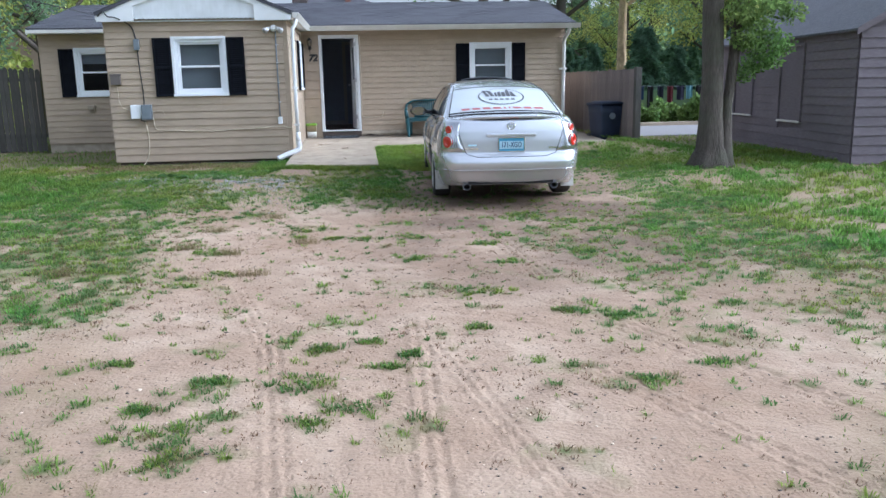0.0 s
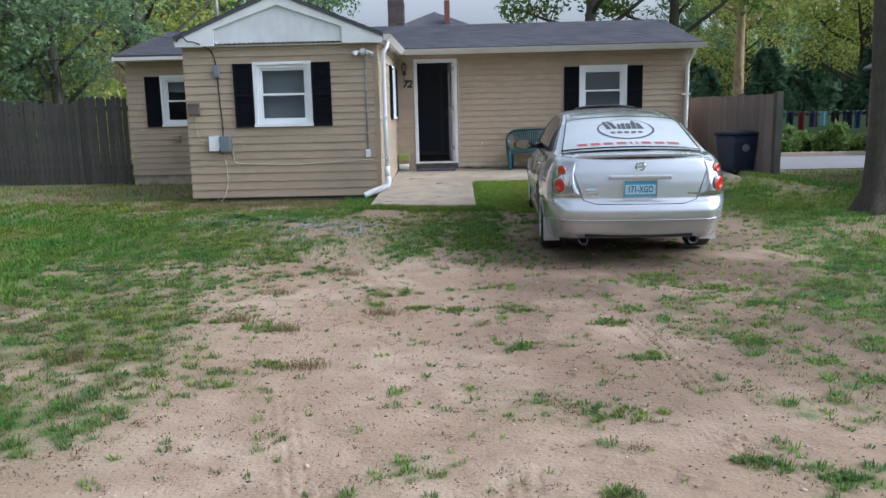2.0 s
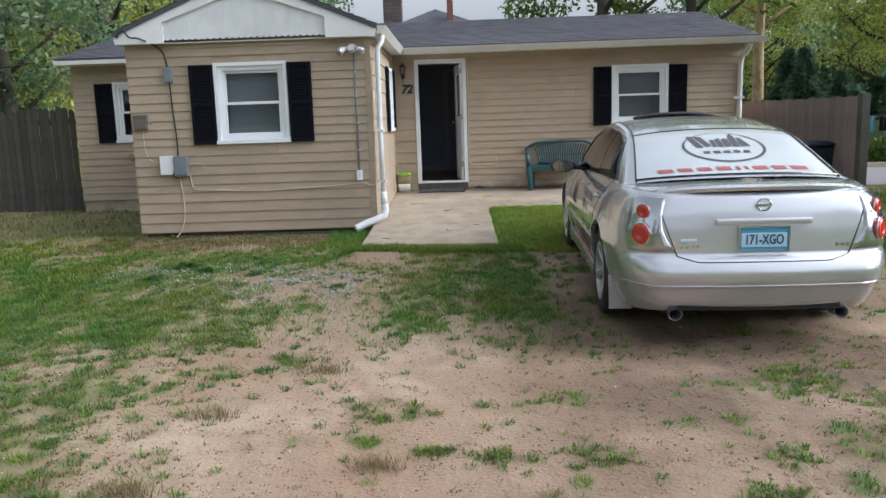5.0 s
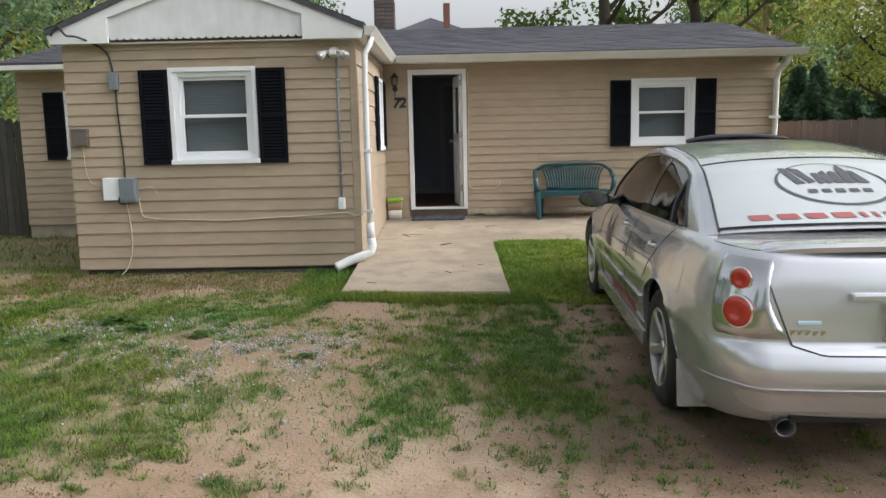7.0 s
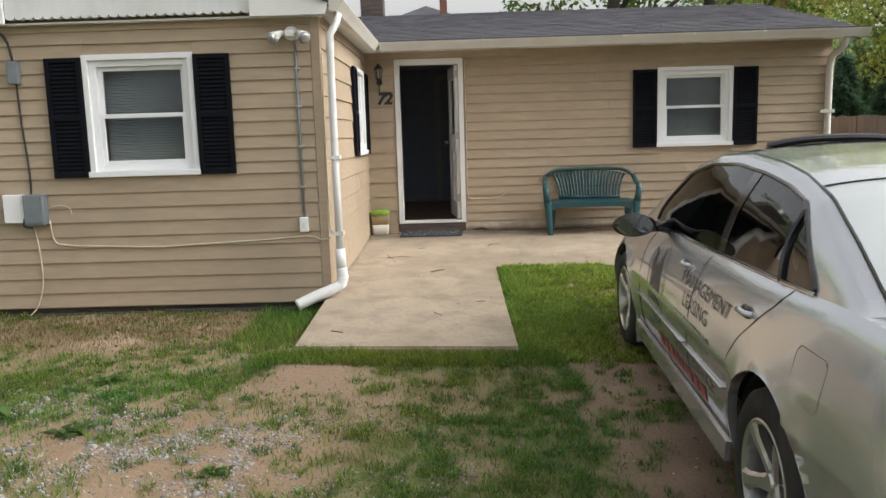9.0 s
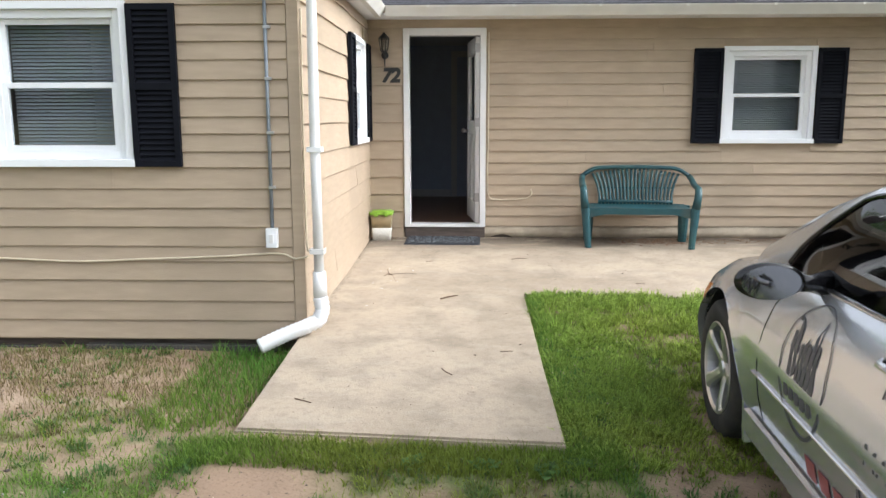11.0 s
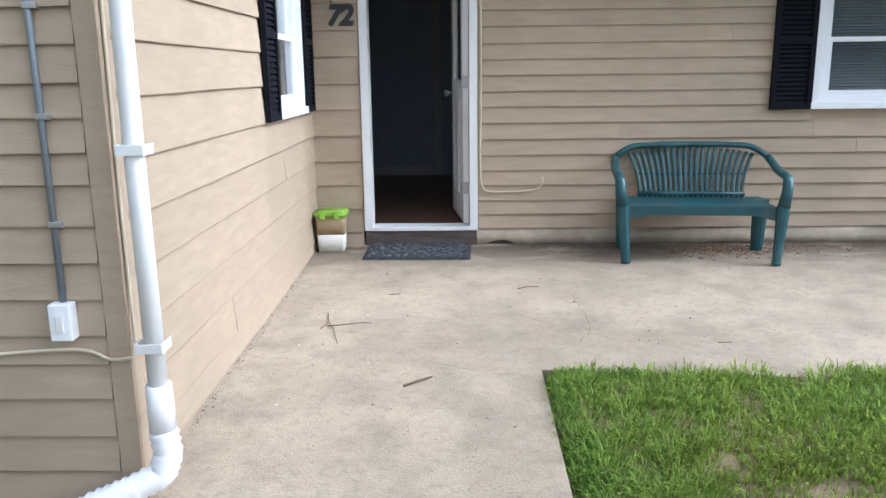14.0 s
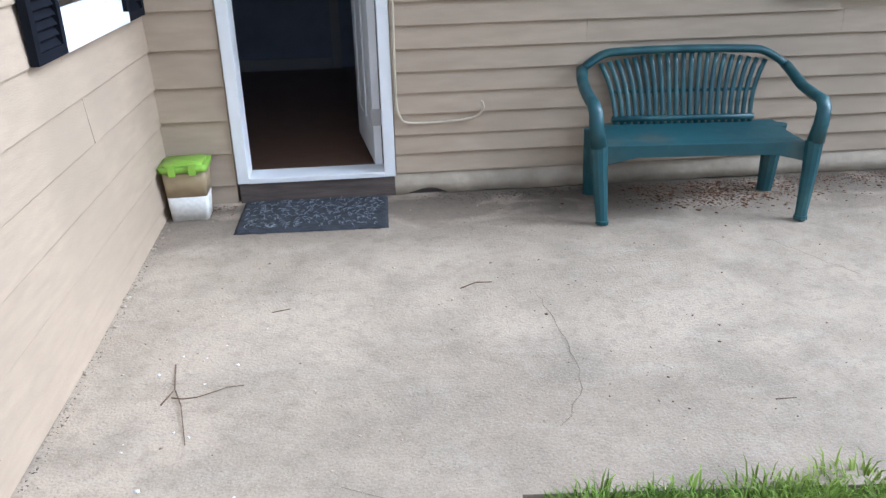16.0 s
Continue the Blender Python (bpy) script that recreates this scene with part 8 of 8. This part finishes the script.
# headlamps at the front corners
for s in (-1, 1):
    bm = bmesh.new()
    G = []
    q_a, q_b = NR + NC + NS + 0.6, NR + NC + NS + NC - 1
    for i in range(7):
        sv = 0.62 + 0.33 * i / 6
        G.append([bm.verts.new((lambda p: (p.x * s, p.y, p.z))(body_pt(q_a + (6 - i) * 0.12 + (q_b - q_a) * j / 12, sv, 0.008 if 0 < i < 6 and 0 < j < 12 else -0.004))) for j in range(13)])
    for A, B in zip(G, G[1:]):
        for j in range(12):
            bm.faces.new((A[j], A[j + 1], B[j + 1], B[j]))
    part("headlamp", fixn(bm), C_CLEAR, car, "swept clear headlamp", True)
    bm = bmesh.new()
    G = []
    for i in range(5):
        sv = 0.66 + 0.14 * i / 4
        G.append([bm.verts.new((lambda p: (p.x * s, p.y, p.z))(body_pt(q_a - 0.3 + 1.2 * j / 4, sv, 0.0115))) for j in range(5)])
    for A, B in zip(G, G[1:]):
        for j in range(4):
            bm.faces.new((A[j], A[j + 1], B[j + 1], B[j]))
    part("indicator", bm, mat("amber_lens", (0.6, 0.2, 0.04), 0.2, vary=0.03), car, "amber corner lens", True)


# lettering and emblems laid on the glass and doors
def wrap(bm, fn, material, name, label):
    for v in bm.verts:
        v.co = fn(v.co.x, v.co.y)
    part(name, bm, material, car, label)


def chop(bm, nx_, ny_, w, h):
    """Cuts a flat shape so that it can follow a curve."""
    for i in range(1, nx_):
        g = bm.verts[:] + bm.edges[:] + bm.faces[:]
        bmesh.ops.bisect_plane(bm, geom=g, plane_co=(-w / 2 + w * i / nx_, 0, 0), plane_no=(1, 0, 0))
    for i in range(1, ny_):
        g = bm.verts[:] + bm.edges[:] + bm.faces[:]
        bmesh.ops.bisect_plane(bm, geom=g, plane_co=(0, -h / 2 + h * i / ny_, 0), plane_no=(0, 1, 0))
    return bm


def flat_shape(polys):
    bm = bmesh.new()
    for p in polys:
        bm.faces.new([bm.verts.new((x, y, 0)) for x, y in p])
    return bm


def ring_polys(rx, ry, w0, w1, n=40):
    out = []
    for k in range(n):
        a0, a1 = k * math.tau / n, (k + 1) * math.tau / n
        wa = w0 + (w1 - w0) * (0.5 - 0.5 * math.sin(a0))
        wb = w0 + (w1 - w0) * (0.5 - 0.5 * math.sin(a1))
        out.append([(rx * math.cos(a0), ry * math.sin(a0)), (rx * math.cos(a1), ry * math.sin(a1)), ((rx - wb) * math.cos(a1), (ry - wb * .8) * math.sin(a1)), ((rx - wa) * math.cos(a0), (ry - wa * .8) * math.sin(a0))])
    return out


SKY = [[(-0.2, -0.02), (-0.15, -0.02), (-0.2, 0.17), (-0.235, 0.17)], [(-0.19, 0.17), (-0.13, 0.15), (-0.09, 0.0), (-0.13, -0.02), (-0.17, 0.12)], [(-0.08, -0.02), (-0.05, -0.02), (-0.05, 0.1), (-0.08, 0.1)], [(-0.04, -0.02), (0.0, -0.02), (0.0, 0.13), (-0.04, 0.1)],
       [(0.01, -0.02), (0.06, -0.02), (0.06, 0.1), (0.035, 0.12), (0.01, 0.1)], [(0.07, -0.02), (0.12, -0.02), (0.12, 0.14), (0.1, 0.2), (0.07, 0.14)], [(0.13, -0.02), (0.2, -0.02), (0.16, 0.12), (0.13, 0.13)]]


def blocks(widths, x0, y0, h, gap, slant=0.02):
    """Letter-like plain blocks in a row."""
    out, x = [], x0
    for w in widths:
        out.append([(x, y0), (x + w, y0), (x + w + slant, y0 + h), (x + slant, y0 + h)])
        x += w + gap
    return out


def on_rear(x, v):
    y = 1.08 + v * 0.82
    w1, _ = rail(y)
    return green_top(y, x / w1, 0.005)


wrap(chop(flat_shape(ring_polys(0.29, 0.27, 0.008, 0.03)), 4, 4, 0.6, 0.6), on_rear, C_INK, "ring_emblem", "dark oval ring on the rear film")
wrap(chop(flat_shape([[(x * 0.95, y * 1.15 + 0.02) for x, y in p] for p in SKY]), 4, 4, 0.5, 0.5), on_rear, C_INK, "skyline_emblem", "dark skyline shapes on the rear film")
for piece in blocks([0.045] * 5, -0.165, -0.12, 0.045, 0.024, 0.0):
    wrap(flat_shape([piece]), on_rear, C_INK, "name_block", "dark plain block under the skyline")
for piece in blocks([0.095, 0.09, 0.09, 0.095, 0.025, 0.022, 0.095, 0.095, 0.12], -0.515, -0.4, 0.058, 0.034, -0.01):
    wrap(flat_shape([piece]), on_rear, C_REDINK, "address_block", "red plain block on the rear film")


def on_side(yc, zc):
    # text reads from front to back on the near flank
    return lambda x, v: Vector((-(flank_x(yc - x, zc + v) + 0.0035), yc - x, zc + v))


for body_, yc, zc, size, xs in (("MANAGEMENT", 1.9, 0.80, 0.088, 1.28), ("LEASING", 1.98, 0.705, 0.095, 1.15), ("MARKETING", 2.0, 0.60, 0.09, 1.2), ("MAINTENANCE", 2.0, 0.445, 0.085, 1.15)):
    bm = text_mesh(body_, size)
    bmesh.ops.transform(bm, matrix=Matrix.Diagonal((xs, 1, 1, 1)), verts=bm.verts[:])
    wrap(chop(bm, 8, 3, 0.9, 0.1), on_side(yc, zc), C_INK, "door_lettering", "dark lettering on the doors")
for piece in blocks([0.085, 0.085, 0.085, 0.085, 0.04, 0.03, 0.085, 0.085, 0.1], -0.6, -0.03, 0.075, 0.03, 0.0):
    wrap(flat_shape([piece]), on_side(2.15, 0.345), C_REDINK, "address_block", "red plain block low on the doors")
wrap(chop(flat_shape(ring_polys(0.2, 0.235, 0.004, 0.016)), 4, 4, 0.5, 0.5), on_side(2.8, 0.66), C_INK, "ring_emblem", "thin dark oval ring on the front door")
wrap(chop(flat_shape([[(x * 0.6, y * 1.1 - 0.02) for x, y in p] for p in SKY]), 3, 3, 0.4, 0.4), on_side(2.8, 0.66), C_INK, "skyline_emblem", "dark skyline shapes on the front door")
for piece in blocks([0.035] * 5, -0.13, -0.12, 0.05, 0.018, 0.0):
    wrap(flat_shape([piece]), on_side(2.8, 0.66), C_INK, "name_block", "dark plain block under the skyline")


# ---- grass, weeds, gravel ----
def near_d(x, y):
    return grass_amount(x, y)


blades("grass_near", 130000, (-5.5, 6.0), (1.0, 9.5), lambda x, y: 0.7 * grass_amount(x, y) ** 1.5, 0.03, 0.002, M_GRASS, "short patchy green grass on the sandy drive", 101)
blades("grass_dry", 120000, (-5.5, 6.0), (1.0, 13.9), lambda x, y: 0.35 * grass_amount(x, y) ** 0.7 * (fbm(x, y, 0.9, 4) > 0.5), 0.03, 0.002, M_GRASS_DRY, "dry straw-coloured grass", 102)
blades("grass_mid", 260000, (-5.5, 5.6), (9.3, 14.6), lambda x, y: 0.9 * grass_amount(x, y) ** 1.2, 0.045, 0.0024, M_GRASS, "green grass between the drive and the house", 103)
tuft_mesh("grass_tufts", TUFTS[::3], 28, 0.038, 0.0024, M_GRASS, "scattered bright green tufts of grass on sand", 111)
tuft_mesh("grass_tufts_dark", TUFTS[1::3], 28, 0.036, 0.0026, M_WEED, "scattered dark green tufts on sand", 112)
tuft_mesh("grass_tufts_dry", TUFTS[2::6], 20, 0.035, 0.002, M_GRASS_DRY, "scattered dry tufts on sand", 113)
tuft_mesh("debris_tufts", tuft_spots(9500, (-3.6, 4.4), (1.6, 9.5), 31, 0.36, 0.015, 0.05), 15, 0.02, 0.0022, M_DEAD, "small brown shreds of dead plant on sand", 114)
tuft_mesh("lawn_tufts", WIDE, 18, 0.055, 0.005, M_GRASS, "soft bright green lawn tufts", 116)
tuft_mesh("plot_tufts", tuft_spots(1100, (0.27, 1.9), (12.3, 14.9), 41, 0.3, 0.03, 0.08), 34, 0.045, 0.0028, M_GRASS_LUSH, "bright green grass tufts beside the slab", 115)
blades("grass_plot", 17000, (0.25, 1.9), (12.2, 14.95), lambda x, y: 0.06 + 0.7 * smooth01(0.42, 0.66, fbm(x, y, 3.4, 2)) * grass_amount(x, y), 0.034, 0.0026, M_GRASS_LUSH, "bright green grass plot inside the corner of the slab", 104)
blades("grass_edge", 9000, (-1.4, 0.5), (12.15, 12.42), lambda x, y: 0.7 + 0 * x, 0.06, 0.003, M_GRASS, "taller grass fringe along the slab's front edge", 105)
blades("grass_side_edge", 5000, (0.2, 0.36), (12.3, 14.9), lambda x, y: 0.8 + 0 * x, 0.05, 0.003, M_GRASS, "grass fringe along the walk", 106)
blades("grass_wall_edge", 4500, (-1.75, -1.15), (12.6, 13.9), lambda x, y: 0.5 + 0 * x, 0.09, 0.003, M_GRASS, "grass tuft beside the outlet hose", 107)
blades("grass_dry_bay", 14000, (-4.6, -1.25), (12.7, 13.9), lambda x, y: 0.35 + 0.5 * (fbm(x, y, 1.3, 3) > 0.5), 0.05, 0.0026, M_GRASS_DRY, "dry brown grass against the foot of the bay wall", 117)
blades("grass_far", 280000, (-15, 15), (-9, 21), lambda x, y: 0.8 * ((x < -5.5) | (x > 5.6) | (y > 14.6) | (y < 1.0)) * (0.4 + grass_amount(x, y)), 0.06, 0.006, M_GRASS, "lawn grass further off", 108)
blades("grass_porch_edge", 5000, (0.3, 4.4), (14.86, 14.95), lambda x, y: 0.8 + 0 * x, 0.04, 0.003, M_GRASS, "grass fringe along the porch slab", 109)
litter("gravel", 9500, lambda r, n: (lambda x, y, k: (x[k], y[k]))(*(lambda x, y: (x, y, r.random(n) < smooth01(0.42, 0.56, fbm(x, y, 2.8, 4))))(r.normal(-1.5, 0.55, n), r.normal(10.9, 0.36, n))), 0.0075, M_GRAVEL, "patch of grey crushed gravel", 201, 0.6, cat="gravel")
litter("gravel_west", 1800, u_gauss(-3.0, 11.45, 0.4, 0.2), 0.011, M_GRAVEL, "patch of grey crushed gravel", 202, 0.6, cat="gravel")
litter("gravel_loose", 450, u_gauss(-1.7, 10.1, 0.5, 0.5), 0.009, M_GRAVEL, "loose gravel strewn over sand", 203, 0.6, cat="gravel")
litter("pebbles", 4200, u_rect(-3.6, 4.2, 1.5, 12), 0.006, M_PEBBLE, "small pebbles in the sand", 204, 0.6, cat="pebbles")
litter("soil_crumbs", 16000, u_rect(-3.6, 4.2, 1.5, 13.5), 0.005, M_DARK_WOOD_SHADE, "dark soil crumbs and bits of bark", 205, 0.4, cat="debris")
r = np.random.default_rng(55)


def weed(name, x, y, n, size, hgt, label, m=M_WEED):
    """A rosette of broad leaves."""
    V, F = [], []
    rr = np.random.default_rng(int(abs(x * 100 + y * 37)))
    for i in range(n):
        a, e = rr.uniform(0, math.tau), rr.uniform(0.15, 1.2)
        L = size * rr.uniform(0.6, 1.2)
        w = L * 0.24
        o = rr.normal(0, size * 0.35, 2)
        d = np.array([math.cos(a) * math.cos(e), math.sin(a) * math.cos(e), math.sin(e) * hgt])
        s = np.array([-math.sin(a), math.cos(a), 0])
        b = np.array([o[0], o[1], 0.01])
        k = len(V)
        V += [b, b + d * L * 0.45 + s * w, b + d * L * 0.5 - np.array([0, 0, 0.01 * size]), b + d * L * 0.45 - s * w, b + d * L + np.array([0, 0, -0.25 * L])]
        F += [(k, k + 1, k + 2), (k, k + 2, k + 3), (k + 1, k + 4, k + 2), (k + 2, k + 4, k + 3)]
    ob = fast_mesh(name, np.array(V), np.array(F), m, smooth=False)
    ob.matrix_basis = pose(x, y, float(surf_z(np.array(x), np.array(y))))
    return tagged(ob, label, "weed", "weeds")


for x, y, s in ((-2.75, 11.55, 0.16), (-2.5, 11.3, 0.13), (-2.0, 11.1, 0.11), (-2.95, 11.1, 0.12), (-1.2, 10.7, 0.07), (-2.2, 11.9, 0.1), (0.15, 12.2, 0.09), (0.3, 12.25, 0.08), (-0.4, 12.25, 0.08), (-0.1, 12.22, 0.08), (1.0, 13.6, 0.05), (0.6, 13.1, 0.05)):
    weed("weed", x, y, 30, s * 0.9, 0.7, "low broad-leaved weed clump on the sandy ground")
for x, y in ((-1.6, 7.3), (-1.2, 7.1), (-0.9, 6.3), (-1.5, 8.2), (-0.55, 7.6), (-1.0, 8.9), (-2.4, 6.4)):
    rr = np.random.default_rng(int(abs(x) * 90 + y * 10))
    cx, cy = x, y
    blades("dry_tuft", 700, (cx - 0.16, cx + 0.16), (cy - 0.09, cy + 0.09), lambda a, b: np.exp(-(((a - cx) / 0.1) ** 2 + ((b - cy) / 0.06) ** 2)), 0.07, 0.0018, M_GRASS_DRY, "dry brown tuft of grass on the sand", int(cx * -50 + cy * 9 + 400))

# chimney bricks
bme = bx(-0.095, -0.006, -0.03, 0.095, 0.006, 0.03, 0.002)
me_b = bpy.data.meshes.new("brick")
bme.to_mesh(me_b)
me_b.materials.append(M_BRICK)
for row in range(12):
    z = 0.35 + row * 0.072
    for k in range(2):
        for face in (0, 1):
            off = (-0.095 + k * 0.195) + (0.0 if row % 2 else -0.0)
            b = new("brick", me_b)
            b.parent = chim
            b.matrix_basis = pose(off, -0.191, z) if face == 0 else pose(0.191, off, z, 0, 0, 90)

# ---- clapboards, each course a board with its own butt joints ----


def board_profile(L, h, seed, back=0.0):
    """One board: thick at its lower edge, with a slightly wavy bottom."""
    rr = random.Random(seed)
    n = max(1, int(L / 0.45))
    bm = bmesh.new()
    R = []
    for i in range(n + 1):
        x = L * i / n
        w = rr.uniform(-0.0028, 0.0028)
        R.append([bm.verts.new(p) for p in ((x, 0.001, h + 0.008), (x, 0.005, h + 0.008), (x, 0.02 + w, 0.004), (x, 0.0185 + w, 0.0 + w), (x, 0.001, 0.0 + w))])
    for A, B in zip(R, R[1:]):
        for k in range(5):
            bm.faces.new((A[k], A[(k + 1) % 5], B[(k + 1) % 5], B[k]))
    bm.faces.new(R[0])
    bm.faces.new(R[-1][::-1])
    return fixn(bm)


def clad(root, face, at, u0, u1, z0, z1, course, holes, seed, joints=0.0, material=None, levels=None):
    rr = random.Random(seed)
    m = wall_m(face, at)
    flip = face == "-y"
    n = round((z1 - z0) / course)
    levels = levels or [z0 + (z1 - z0) * i / n for i in range(n + 1)]
    k = 0
    for a, top in zip(levels, levels[1:]):
        c = top - a
        for s, e in cut_rects(u0, u1, a, a + c, holes):
            cuts = [s]
            x = s + rr.uniform(0.4, 3.0)
            while joints and x < e - 0.3:
                if rr.random() < joints:
                    cuts.append(x)
                x += rr.uniform(0.8, 2.6)
            cuts.append(e)
            for p, q in zip(cuts, cuts[1:]):
                k += 1
                bm = board_profile(q - p - 0.0015, c, seed * 1000 + k)
                bmesh.ops.transform(bm, matrix=m @ Matrix.Translation((p, 0, a)), verts=bm.verts[:])
                fixn(bm)
                ob = obj_from("clapboard", bm, material or M_SIDING)
                ob.parent = root


def grow(h, e=0.04):
    return (h[0] - e, h[1] - e, h[2] + e, h[3] + e)


LV_BAY = [0.279, 0.399, 0.524, 0.656, 0.775, 0.872, 0.992, 1.11, 1.23, 1.358, 1.455, 1.563, 1.665, 1.78, 1.884, 2.004, 2.107, 2.207, 2.32, 2.43, 2.53, 2.596]
LV_MAIN = [0.543, 0.649, 0.752, 0.863, 0.974, 1.085, 1.199, 1.316, 1.431, 1.54, 1.654, 1.765, 1.876, 1.991, 2.1, 2.21, 2.32, 2.43, 2.54, 2.63]
LV_STRIP = [0.35, 0.522, 0.697, 0.874, 1.048, 1.235, 1.424, 1.609, 1.8, 1.979, 2.165, 2.355, 2.545, 2.75]
LV_SIDE = [0.373, 0.49, 0.675, 0.862, 1.05, 1.236, 1.42, 1.62, 1.8, 1.975, 2.16, 2.35, 2.53, 2.617]
clad(wall_bay, "-y", YB, BXL, XS - 0.052, 0.288, 2.596, 0.1154, [grow(WIN1)], 1, 0.25, levels=LV_BAY)
clad(wall_front, "-y", YM, 0.012, XR - 0.0, 0.43, 2.63, 0.11, [grow(WIN2)], 2, 0.85, levels=LV_MAIN)
clad(wall_front, "-y", YM, XS + 0.001, -0.842, 0.312, 2.75, 0.188, [], 3, 0, levels=LV_STRIP)
clad(wall_front, "-y", YM, -0.842, 0.012, 2.55, 2.63, 0.08, [], 4, 0)
clad(wall_front, "-y", YM, XL, BXL - 0.001, 0.41, 2.63, 0.1155, [grow(WIN3)], 5, 0.3)
clad(wall_bay_side, "+x", XS, YB + 0.072, YM - 0.001, 0.373, 2.617, 0.187, [grow(WINS)], 6, 0.5, levels=LV_SIDE)
clad(shed_wall, "-x", -0.0, 0.02, 5.8, 0.02, 2.03, 0.14, [(1.68, 0.57, 2.6, 1.91), (3.75, 0.61, 4.7, 1.91)], 7, 0.2, M_SHED)
clad(shed_wall, "-y", 0.0, 0.0, 4.6, 0.02, 2.03, 0.14, [], 8, 0.3, M_SHED)
